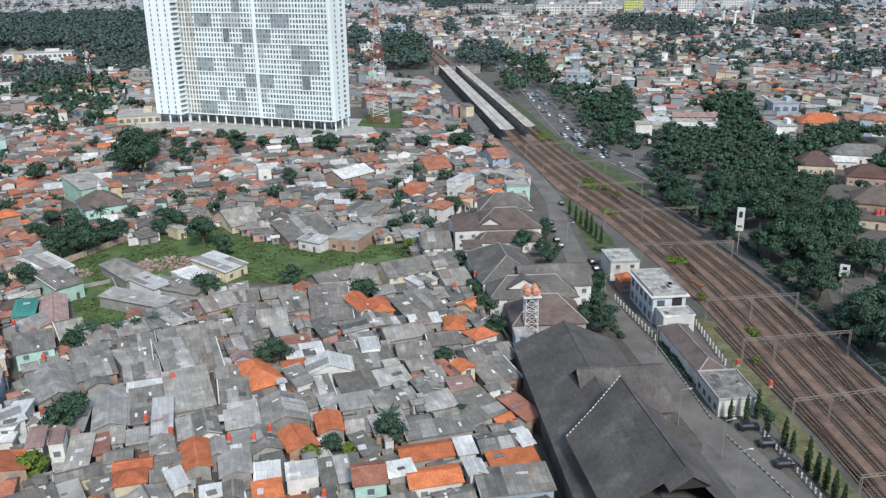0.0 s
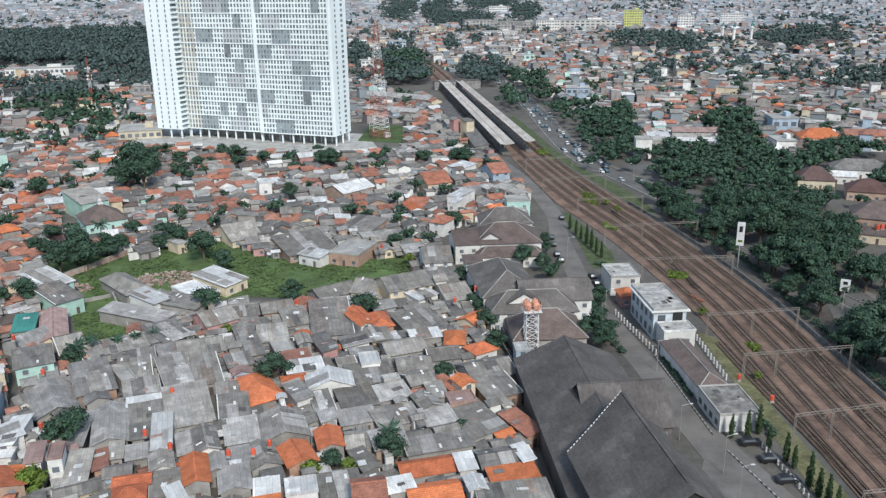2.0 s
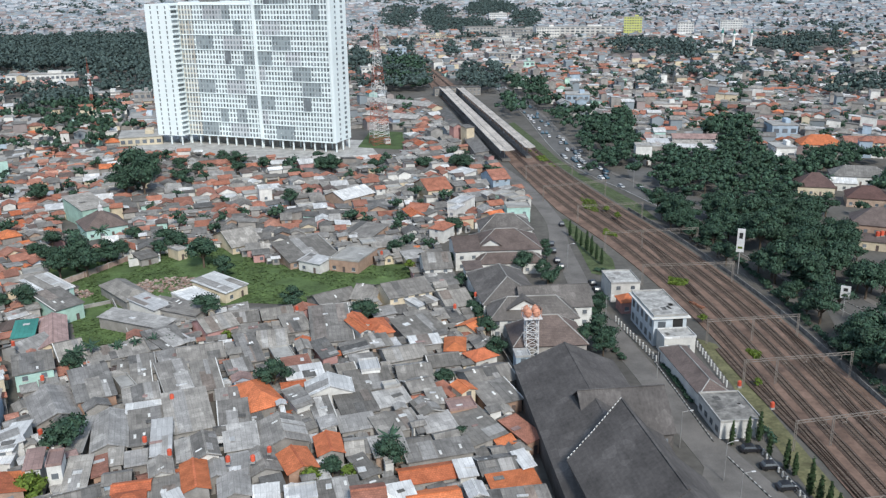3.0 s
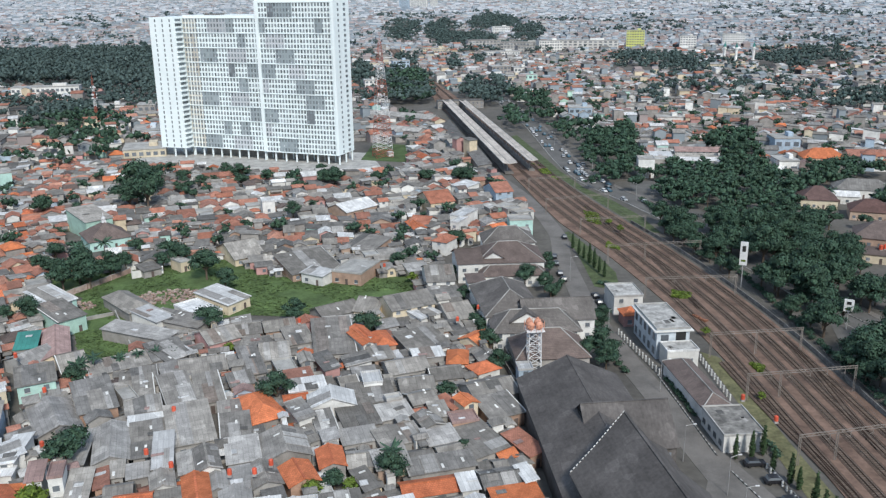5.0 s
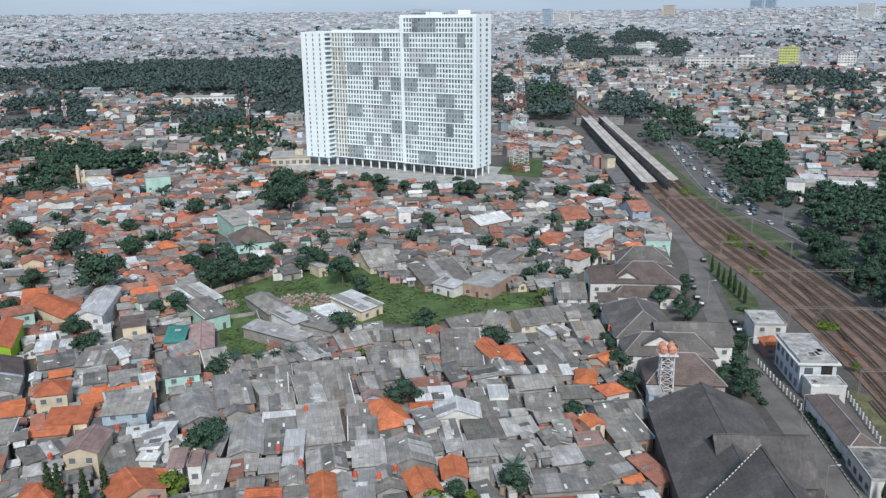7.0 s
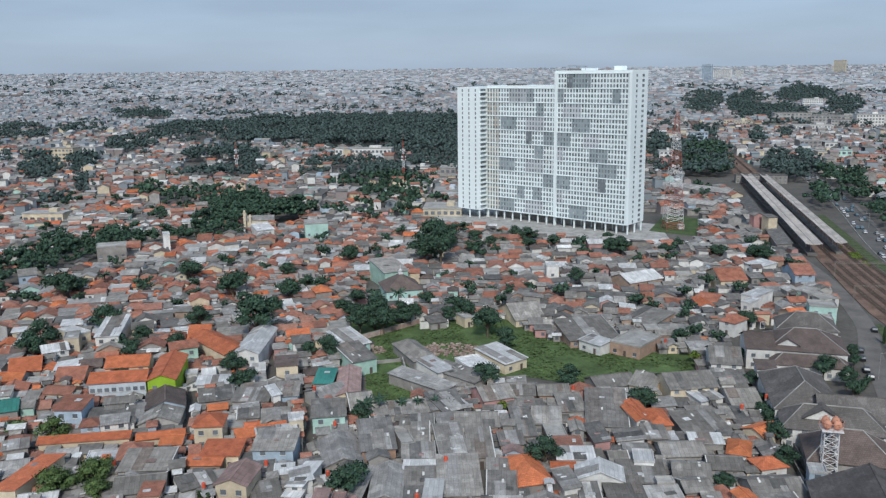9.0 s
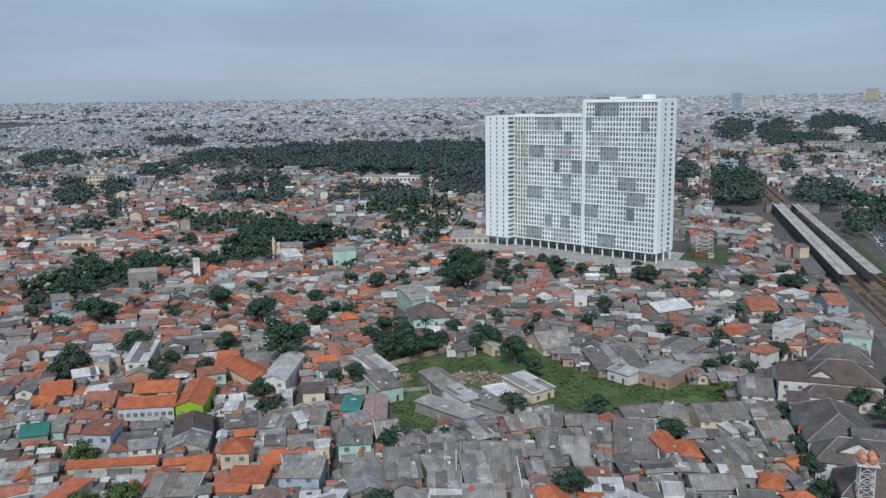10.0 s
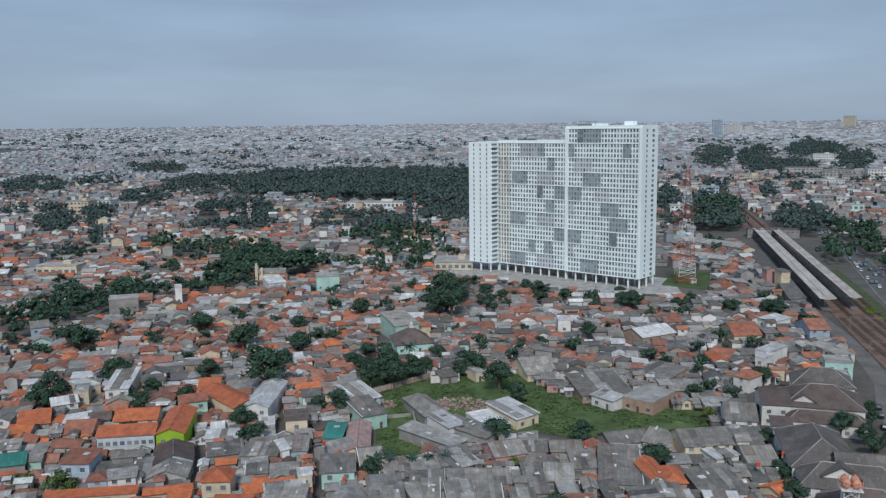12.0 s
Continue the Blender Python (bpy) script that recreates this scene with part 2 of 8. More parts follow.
# ---------------------------------------------------------------- mesh tools
class Shape:
    """Collects corners and faces of one mesh."""

    def __init__(self):
        self.v, self.f, self.m = [], [], []

    def solid(self, points, faces, slot=0):
        n = len(self.v)
        self.v += [tuple(p) for p in points]
        self.f += [tuple(i + n for i in f) for f in faces]
        self.m += [slot] * len(faces)
        return self

    def box(self, x, y, z, w, d, h, slot=0, turn=0.0):
        """A box on base z round (x, y)."""
        c, s = math.cos(turn), math.sin(turn)
        p = [(x + c * a * w / 2 - s * b * d / 2, y + s * a * w / 2 + c * b * d / 2, z + k * h)
             for k in (0, 1) for a, b in ((-1, -1), (1, -1), (1, 1), (-1, 1))]
        return self.solid(p, [(3, 2, 1, 0), (4, 5, 6, 7), (0, 1, 5, 4), (1, 2, 6, 5), (2, 3, 7, 6), (3, 0, 4, 7)], slot)

    def bar(self, a, b, r, sides=4, r2=None, slot=0):
        """A rod from a to b."""
        a, b = Vector(a), Vector(b)
        q = (b - a).to_track_quat("Z", "Y")
        r2 = r if r2 is None else r2
        ring = [Vector((math.cos(2 * math.pi * (i + 0.5) / sides), math.sin(2 * math.pi * (i + 0.5) / sides), 0)) for i in range(sides)]
        p = [a + q @ (k * r) for k in ring] + [b + q @ (k * r2) for k in ring]
        f = [(i, (i + 1) % sides, sides + (i + 1) % sides, sides + i) for i in range(sides)]
        return self.solid(p, f + [tuple(range(sides))[::-1], tuple(range(sides, 2 * sides))], slot)

    def sweep(self, outline, y0, y1, slot=0, along="y"):
        """An outline in x and z drawn along y (or in y and z along x)."""
        n = len(outline)
        if along == "y":
            p = [(a, y0, b) for a, b in outline] + [(a, y1, b) for a, b in outline]
        else:
            p = [(y0, a, b) for a, b in outline] + [(y1, a, b) for a, b in outline]
        return self.solid(p, [(i, (i + 1) % n, n + (i + 1) % n, n + i) for i in range(n)] + [tuple(range(n))[::-1], tuple(range(n, 2 * n))], slot)

    def ball(self, x, y, z, r, rz, n=10, k=6, slot=0):
        p = [(x, y, z - rz)]
        for j in range(1, k):
            a = math.pi * j / k - math.pi / 2
            p += [(x + r * math.cos(a) * math.cos(2 * math.pi * i / n), y + r * math.cos(a) * math.sin(2 * math.pi * i / n), z + rz * math.sin(a)) for i in range(n)]
        p.append((x, y, z + rz))
        f = [(0, 1 + (i + 1) % n, 1 + i) for i in range(n)]
        for j in range(k - 2):
            f += [(1 + j * n + i, 1 + j * n + (i + 1) % n, 1 + (j + 1) * n + (i + 1) % n, 1 + (j + 1) * n + i) for i in range(n)]
        e = 1 + (k - 2) * n
        f += [(e + i, e + (i + 1) % n, len(p) - 1) for i in range(n)]
        return self.solid(p, f, slot)

    def mesh(self, name, *mats):
        me = bpy.data.meshes.new(name)
        me.from_pydata(self.v, [], self.f)
        for m in mats:
            me.materials.append(m)
        if len(mats) > 1:
            me.polygons.foreach_set("material_index", self.m)
        me.validate()
        bm = bmesh.new()
        bm.from_mesh(me)
        bmesh.ops.recalc_face_normals(bm, faces=bm.faces)
        bm.to_mesh(me)
        bm.free()
        return me


def base(name, x, y, z=0.0, turn=0.0, label="", category="", group="", kind=""):
    """The Empty at a thing's base."""
    ob = new(name)
    ob.empty_display_size = 0.5
    ob.matrix_world = pose(x, y, z, 0, 0, turn)
    return tagged(ob, label, category, group, kind)


def part(name, shape, mat, parent, label="", at=None):
    """One mesh as a part of a thing or of a part."""
    me = shape if isinstance(shape, bpy.types.Mesh) else shape.mesh(name, *(mat if isinstance(mat, tuple) else (mat,)))
    ob = new(name, me)
    ob.parent = parent
    if at is not None:
        ob.matrix_local = at
    return tagged(ob, label)


def rise(r):
    """Height of the land, which climbs gently far off."""
    k = min(max((r - 1600) / 3300, 0), 1)
    return 86.0 * k ** 1.25


def height_at(x, y):
    return rise(math.hypot(x, y))
# ---------------------------------------------------------------- land
def smooth_line(points, step=6.0):
    """A gently curved line through the points (Catmull-Rom), as a list of (x, y)."""
    p = [Vector(q) for q in points]
    p = [2 * p[0] - p[1]] + p + [2 * p[-1] - p[-2]]
    out = []
    for a, b, c, d in zip(p, p[1:], p[2:], p[3:]):
        n = max(2, int((c - b).length / step))
        for i in range(n):
            k = i / n
            out.append(0.5 * (2 * b + (c - a) * k + (2 * a - 5 * b + 4 * c - d) * k * k + (3 * b - a - 3 * c + d) * k ** 3))
    out.append(p[-2])
    return out


def normals(line):
    n = []
    for i in range(len(line)):
        w = line[min(i + 1, len(line) - 1)] - line[max(i - 1, 0)]
        n.append(Vector((w.y, -w.x)).normalized())
    return n  # to the right of the way


def ribbon(shape, line, left, right, z, thick=0.0, slot=0):
    """A strip along a line between two offsets (positive: to the right); left and right may be functions of the y."""
    n = normals(line)
    lf = left if callable(left) else (lambda y: left)
    rt = right if callable(right) else (lambda y: right)
    a = [(*(p + k * lf(p.y)), z) for p, k in zip(line, n)]
    b = [(*(p + k * rt(p.y)), z) for p, k in zip(line, n)]
    m = len(a)
    if thick:
        pts = a + b + [(x, y, z - thick) for x, y, _ in a] + [(x, y, z - thick) for x, y, _ in b]
        f = []
        for i in range(m - 1):
            f += [(i, m + i, m + i + 1, i + 1), (i, i + 1, 2 * m + i + 1, 2 * m + i), (m + i, 3 * m + i, 3 * m + i + 1, m + i + 1)]
        f += [(0, 2 * m, 3 * m, m), (m - 1, 2 * m - 1, 4 * m - 1, 3 * m - 1)]
        shape.solid(pts, f, slot)
    else:
        shape.solid(a + b, [(i, m + i, m + i + 1, i + 1) for i in range(m - 1)], slot)
    return shape


def build_ground():
    radii = [0, 60, 120, 200, 300, 450, 700, 1000, 1300, 1600, 1800, 2050, 2350, 2700, 3100, 3500, 3900, 4300, 4650, 4900]
    n, s = 72, Shape()
    pts = [(0, 0, 0)]
    for r in radii[1:]:
        pts += [(r * math.cos(2 * math.pi * i / n), r * math.sin(2 * math.pi * i / n), rise(r)) for i in range(n)]
    faces = [(0, 1 + i, 1 + (i + 1) % n) for i in range(n)]
    for j in range(len(radii) - 2):
        a, b = 1 + j * n, 1 + (j + 1) * n
        faces += [(a + i, b + i, b + (i + 1) % n, a + (i + 1) % n) for i in range(n)]
    s.solid(pts, faces)
    ob = new("ground", s.mesh("ground", SOIL))
    tagged(ob, "flat grey-brown earth and cement of a crowded town", "ground", kind="structure")


build_ground()
TRACKBED = smooth_line([(92, -60), (88, 40), (85, 120), (83.5, 165), (82, 209), (79, 243), (72, 290), (61.5, 338), (50.5, 402), (42, 466), (27.5, 580), (11, 700), (-8, 850), (-30, 1020), (-60, 1260), (-95, 1560)])


def bed_left(y):
    return float(np.interp(y, [120, 165, 209, 243, 290, 338, 402, 466, 700, 900], [-11, -11, -12, -13, -14, -15, -12, -11, -13, -9]))


def bed_right(y):
    return float(np.interp(y, [120, 165, 209, 243, 290, 338, 402, 466, 700, 900], [12, 12.5, 11.5, 11.5, 11, 12, 10, 9.5, 12, 9]))


tagged(new("railway_bed", ribbon(Shape(), TRACKBED, bed_left, bed_right, 0.25, 0.35).mesh("railway_bed", BALLAST)),
       "rust-brown stone ballast bed of a railway", "railway", kind="structure")


OILY = material("oily_ballast", (0.125, 0.088, 0.07), 0.95, 0.05, 0.45, 0.3)


def build_track(offset, y0=-60, y1=1500, shift=None, kind_label="pair of rusty steel rails on concrete sleepers"):
    line = [p for p in TRACKBED if y0 <= p.y <= y1]
    n = normals(line)
    def slide(y):
        if shift is None:
            return offset
        k = min(max((y - y0) / (y1 - y0), 0), 1)
        return offset + (shift - offset) * k * k * (3 - 2 * k)

    line = [p + k * slide(p.y) for p, k in zip(line, n)]
    top = base("railway_track", line[0].x, line[0].y, 0.25, 0, kind_label, "railway track", "parallel railway tracks")
    at = Matrix.Translation((-line[0].x, -line[0].y, -0.25))
    for side in (-0.55, 0.55):
        part("rail", ribbon(Shape(), line, side - 0.06, side + 0.06, 0.60, 0.16), RAIL, top, at=at)
    # sleepers, near stretch only
    sl = Shape()
    dist, nextd = 0.0, 0.0
    for p, q in zip(line, line[1:]):
        seg = (q - p).length
        w = (q - p) / seg
        while nextd < dist + seg:
            c = p + w * (nextd - dist)
            if 110 < c.y < 420:
                sl.box(c.x, c.y, 0.24, 2.1, 0.26, 0.19, turn=math.atan2(w.y, w.x) - math.pi / 2)
            nextd += 0.75
        dist += seg
    if sl.v:
        tagged(part("sleeper", sl, SLEEPER, top, at=at), kind="stuff")
    part("track_stain", ribbon(Shape(), line, -1.35, 1.35, 0.30, 0.06), OILY, top, at=at)


for off, far_end in ((-9.2, 425), (-4.6, 1500), (0.4, 430), (4.6, 1500), (9.0, 520)):
    build_track(off, -60, far_end)
build_track(-4.6, 232, 292, 0.4)
build_track(4.6, 150, 215, 9.0)
build_track(0.4, 300, 372, 4.6)
build_track(-9.2, 128, 200, -12.6)

ROAD = smooth_line([(40, 1000), (45, 850), (55, 700), (63, 600), (67, 471), (71, 425), (77, 398), (85, 374), (91, 353), (96, 334), (101, 311), (105, 290), (111, 255), (118, 222), (126, 190), (134, 150), (150, 90)])
tagged(new("road", ribbon(Shape(), ROAD, -5.6, 5.6, 0.06, 0.1).mesh("road", ASPHALT)), "grey asphalt main road beside the railway", "road", kind="structure")
tagged(new("kerb", ribbon(Shape(), ROAD, 5.6, 5.9, 0.22, 0.25).mesh("kerb", CONCRETE)), "pale concrete kerb", "kerb", kind="structure")
tagged(new("pavement", ribbon(Shape(), ROAD, -8, -5.6, 0.18, 0.2).mesh("pavement", PAVING)), "dark grey paved footway", "pavement", kind="structure")
YARDROAD = smooth_line([(64, 60), (60, 110), (55.5, 130), (51.5, 157), (49, 180), (45.5, 205), (42.5, 235), (42, 265), (42, 290), (43.5, 322), (37, 380), (24, 440)])
tagged(new("yard_road", ribbon(Shape(), YARDROAD, lambda y: -8 if y < 140 else -3.6, lambda y: float(np.interp(y, [100, 140, 160, 200], [9, 6, 3, 3])), 0.07, 0.1).mesh("yard_road", PAVING)),
       "dark grey paved service road and car park", "road", kind="structure")


WEEDS = material("dry_weeds", (0.16, 0.155, 0.08), 0.95, 0.0, 0.55, 0.25, grain=1.5, tint=(0.16, 0.155, 0.08))
WEEDY = material("trodden_grass", (0.085, 0.11, 0.05), 0.95, 0.0, 0.55, 0.3, grain=1.5, tint=(0.085, 0.11, 0.05))


def flat_patch(name, points, z, mat, label, category):
    s = Shape().solid([(x, y, z) for x, y in points], [tuple(range(len(points)))])
    return tagged(new(name, s.mesh(name, mat)), label, category, kind="structure")


FIELD = [(-134, 266), (-103, 281), (-79, 289), (-60, 271), (-41, 263), (-12, 269), (-9, 256), (-37, 231), (-60, 234), (-72, 228), (-84, 240), (-84, 206), (-94, 200), (-106, 224), (-114, 250)]
flat_patch("field", FIELD, 0.08, GRASS, "overgrown green grass field among the houses", "field")
flat_patch("verge", [(47.5, 256), (55, 252), (57, 270), (53, 300), (48.5, 322), (46.8, 320), (47.5, 290)], 0.07, WEEDY, "strip of grass with cypresses beside the railway", "verge")
flat_patch("verge", [(66.5, 118), (72.5, 118), (71, 160), (70, 200), (66, 204), (66.5, 165)], 0.07, WEEDS, "dry weedy strip beside the tracks", "verge")
flat_patch("verge", [(52, 462), (61.5, 406), (71, 359), (79, 320), (84, 318), (82, 345), (76, 372), (67, 400), (61, 440), (57, 480), (48, 560), (44, 556)], 0.05, WEEDY, "dry grassy strip between the railway and the main road", "verge")
flat_patch("mast_lawn", [(-48, 478), (-25, 470), (-2, 485), (-8, 520), (-45, 535)], 0.05, GRASS, "green lawn at the foot of the mast", "lawn")
flat_patch("tower_forecourt", [(-182, 476), (-150, 462), (-60, 436), (-32, 445), (-45, 500), (-175, 540)], 0.04, CONCRETE, "bare concrete forecourt of the apartment tower", "forecourt")


# ---------------------------------------------------------------- apartment tower
def build_tower():
    """Local x runs along the front from the near right corner to the left, y goes back."""
    turn = 159.3
    top = base("apartment_tower", -58, 463, 0, turn, "tall white apartment block with grey panels and many small windows", "apartment block")
    bands, left_bands, per, floor, foot = 10, 9, 8.16, 2.72, 5.4
    W1, W2, deep = 48.0, 97.0, 18.0
    h1, h2 = foot + bands * per + 0.6, foot + left_bands * per + 0.6
    # local: x 0..W1 right block, W1..W2 left block, y -deep..0 : front at y = 0 faces the camera (mirrored turn)
    part("right_block", Shape().box(W1 / 2, -deep / 2, foot, W1, deep, h1 - foot), TOWERW, top)
    part("left_block", Shape().box((W1 + W2) / 2 + 0.1, -deep / 2 - 1.2, foot, W2 - W1, deep, h2 - foot), TOWERW, top)
    wing_x, wing_w, wing_front = 106.0, 17.0, 6.0
    part("wing_block", Shape().box(wing_x, -5.5, foot, wing_w, 23.0, h2 - foot), TOWERW, top)
    # open ground storey
    for x0, x1, y in ((0.6, W1, -1.0), (W1, W2, -2.2), (98.5, 113.5, 5.0)):
        n = int((x1 - x0) / 6.0)
        for i in range(n + 1):
            for back in (0, -8, -15.5):
                part("column", Shape().box(x0 + (x1 - x0) * i / n, y + back, 0, 0.7, 0.7, foot), TOWERW, top)
    part("ground_wall", Shape().box(W2 / 2, -13, 0, W2 - 6, 8, foot - 0.4), GREYW, top, "shaded grey wall behind the columns")

    def facade(name, x0, cols, pitch, y, nb, panels, hbase=foot):
        w = cols * pitch
        # slab bands each three storeys, proud
        for b in range(nb + 1):
            z = hbase + b * per
            part("slab_band", Shape().box(x0 + w / 2, y + 0.2, z - 0.22, w, 0.4, 0.5), TOWERW, top)
        # fins between some bays
        rng = random.Random(len(name) + cols)
        for b in range(nb):
            z = hbase + b * per
            for c in range(1, cols):
                covered = any(nb - 1 - pb == b and min(c0, c1) - 0.2 < cols - c < max(c0, c1) + 0.2 for c0, c1, pb, mat, inset in panels if mat is not TOWERB)
                if not covered and rng.random() < 0.8:
                    part("fin", Shape().box(x0 + c * pitch, y + 0.14, z + 0.3, 0.34, 0.3, per - 0.55), TOWERW, top)
        # panels: columns from the camera's left end of the face, band from the top
        for c0, c1, b, mat, inset in panels:
            xa, xb = x0 + w - c0 * pitch, x0 + w - c1 * pitch
            z = hbase + (nb - 1 - b) * per
            part("facade_panel", Shape().box((xa + xb) / 2, y + 0.04, z + 0.32, abs(xa - xb), 0.12, per - 0.56), mat, top)
        # the lower storeys of the right front have windows of their own; the rest are joined
        pane = Shape().box(0, 0, 0, 1.05, 0.16, 1.75).mesh("window", TOWERGLASS)
        rest, ledges = Shape(), Shape()
        for s_ in range(nb * 3):
            z = hbase + s_ * floor
            for c in range(cols):
                xc = x0 + (c + 0.5) * pitch
                if name == "right_front" and s_ < 12:
                    part("window", pane, TOWERGLASS, top, at=pose(xc, y + 0.06, z + 0.6))
                else:
                    rest.box(xc, y + 0.06, z + 0.6, 1.05, 0.16, 1.75)
                if c % 4 == 1 and s_ % 3 != 2:
                    ledges.box(x0 + (c + 1) * pitch, y + 0.13, z + 0.5, 0.4, 0.26, 0.8)
        tagged(part("window", rest, TOWERGLASS, top), kind="stuff")
        tagged(part("ledge", ledges, TOWERL, top), kind="stuff")

    # D: recesses shown only by shade colour on a flat panel
    D, G, L_ = TOWERSHADE, TOWERG, TOWERL
    facade("right_front", 0, 25, 1.92, 0.0, bands,
           [(4, 6, 0, D, 0), (6, 12, 0, G, 0), (0, 3, 1, G, 0), (19, 21.5, 1, G, 0), (3, 9, 2, L_, 0), (6, 12, 3, G, 0), (0, 5.5, 4, G, 0),
            (10, 15, 4, L_, 0), (12, 18, 5, G, 0), (0, 3, 5, L_, 0), (15, 21, 6, G, 0), (0, 5.5, 7, G, 0), (15, 17.5, 7, D, 0), (0, 3, 8, L_, 0), (5.5, 11.5, 9, G, 0)])
    facade("left_front", W1 + 0.1, 24, 2.04, -1.2, left_bands,
           [(0, 4.4, b, TOWERB, 0) for b in range(left_bands)] + [(14, 16.5, 0, G, 0), (8, 14, 0, L_, 0), (17.5, 20, 1, G, 0), (5, 10.5, 2, G, 0), (14, 20, 2, L_, 0), (14, 16, 3, D, 0), (20, 24, 3, G, 0), (17, 20, 4, G, 0),
            (4.5, 10, 5, G, 0), (14, 20, 5, L_, 0), (20, 24, 6, G, 0), (11, 13.5, 7, G, 0), (16.5, 19.5, 7, G, 0), (4.5, 10, 8, G, 0), (14, 20, 8, L_, 0)])
    # white end wall with two columns of openings
    sh = Shape()
    for s_ in range(bands * 3):
        for yc, ww in ((-5.2, 1.3), (-12.5, 2.3)):
            sh.box(-0.06, yc, foot + s_ * floor + 0.75, 0.16, ww, 1.35)
    tagged(part("window", sh, TOWERGLASS, top), kind="stuff")
    part("parapet", Shape().box(W1 / 2, -deep / 2, h1, W1, deep, 1.0), TOWERW, top)
    part("parapet", Shape().box((W1 + W2) / 2, -deep / 2 - 1.2, h2, W2 - W1 - 0.3, deep, 0.9), TOWERW, top)
    # left wing: three slim window strips in front, balconies on its return
    sh = Shape()
    for s_ in range(left_bands * 3):
        z = foot + s_ * floor
        for xc in (100.5, 105.5, 110.5):
            sh.box(xc, wing_front + 0.05, z + 0.7, 0.75, 0.14, 1.6)
        sh.box(97.4, 2.6, z + 1.05, 0.16, 5.0, 1.35)
        part("balcony", Shape().box(97.1, 2.6, z + 0.1, 0.9, 5.6, 0.95), TOWERW, top)
    tagged(part("window", sh, TOWERGLASS, top), kind="stuff")
    # white piers at the joint and the corner
    part("pier", Shape().box(W1 - 0.9, 0.3, foot, 1.8, 0.9, h1 - foot), TOWERW, top)
    part("pier", Shape().box(0.5, 0.25, foot, 1.6, 0.7, h1 - foot), TOWERW, top)
    # roof plant
    part("roof_plant", Shape().box(12, -9, h1 + 1.0, 5, 5, 2.2), TOWERW, top)
    part("roof_plant", Shape().box(30, -7, h1 + 1.0, 7, 6, 1.2), TOWERW, top)
    part("roof_plant", Shape().box(38, -8, h1 + 1.0, 10, 7, 0.9), DARKGREY, top, "dark flat plant housing")
    part("roof_plant", Shape().box(80, -8, h2 + 0.9, 9, 7, 0.8), DARKGREY, top, "dark flat plant housing")
    part("roof_rail", Shape().bar((30, -4, h1 + 3.2), (42, -4, h1 + 3.6), 0.2, 5).bar((31, -4, h1 + 1), (31, -4, h1 + 3.3), 0.15, 4).bar((41, -4, h1 + 1), (41, -4, h1 + 3.6), 0.15, 4), STEEL, top, "steel hoist rail on the roof")
    return top


build_tower()


# ---------------------------------------------------------------- houses
RNG = random.Random(7)
TAKEN = {}  # footprints by cells of 20 m: x, y, cos, sin, half width, half depth


def take(x, y, turn, w, d):
    a = radians(turn)
    row = (x, y, math.cos(a), math.sin(a), w / 2, d / 2)
    r = math.hypot(w, d) / 2
    for i in range(int((x - r) // 20), int((x + r) // 20) + 1):
        for j in range(int((y - r) // 20), int((y + r) // 20) + 1):
            TAKEN.setdefault((i, j), []).append(row)


def is_free(x, y, turn, w, d, gap=0.0):
    a = radians(turn)
    c, s = math.cos(a), math.sin(a)
    reach = math.hypot(w, d) / 2
    probes = [(x + c * i * w / 2 - s * j * d / 2, y + s * i * w / 2 + c * j * d / 2) for i in (-1, 0, 1) for j in (-1, 0, 1)]
    near = {row for i in range(int((x - reach) // 20), int((x + reach) // 20) + 1) for j in range(int((y - reach) // 20), int((y + reach) // 20) + 1) for row in TAKEN.get((i, j), ())}
    for tx, ty, tc, ts, hw, hd in near:
        if math.hypot(tx - x, ty - y) > reach + math.hypot(hw, hd):
            continue
        for px, py in probes:
            u, v = (px - tx) * tc + (py - ty) * ts, -(px - tx) * ts + (py - ty) * tc
            if abs(u) < hw + gap and abs(v) < hd + gap:
                return False
        for i in (-1, 0, 1):
            for j in (-1, 0, 1):
                qx, qy = tx + tc * i * hw - ts * j * hd - x, ty + ts * i * hw + tc * j * hd - y
                u, v = qx * c + qy * s, -qx * s + qy * c
                if abs(u) < w / 2 + gap and abs(v) < d / 2 + gap:
                    return False
    return True


def inside(x, y, poly):
    hit = False
    for (x0, y0), (x1, y1) in zip(poly, poly[1:] + poly[:1]):
        if (y0 > y) != (y1 > y) and x < x0 + (y - y0) / (y1 - y0) * (x1 - x0):
            hit = not hit
    return hit


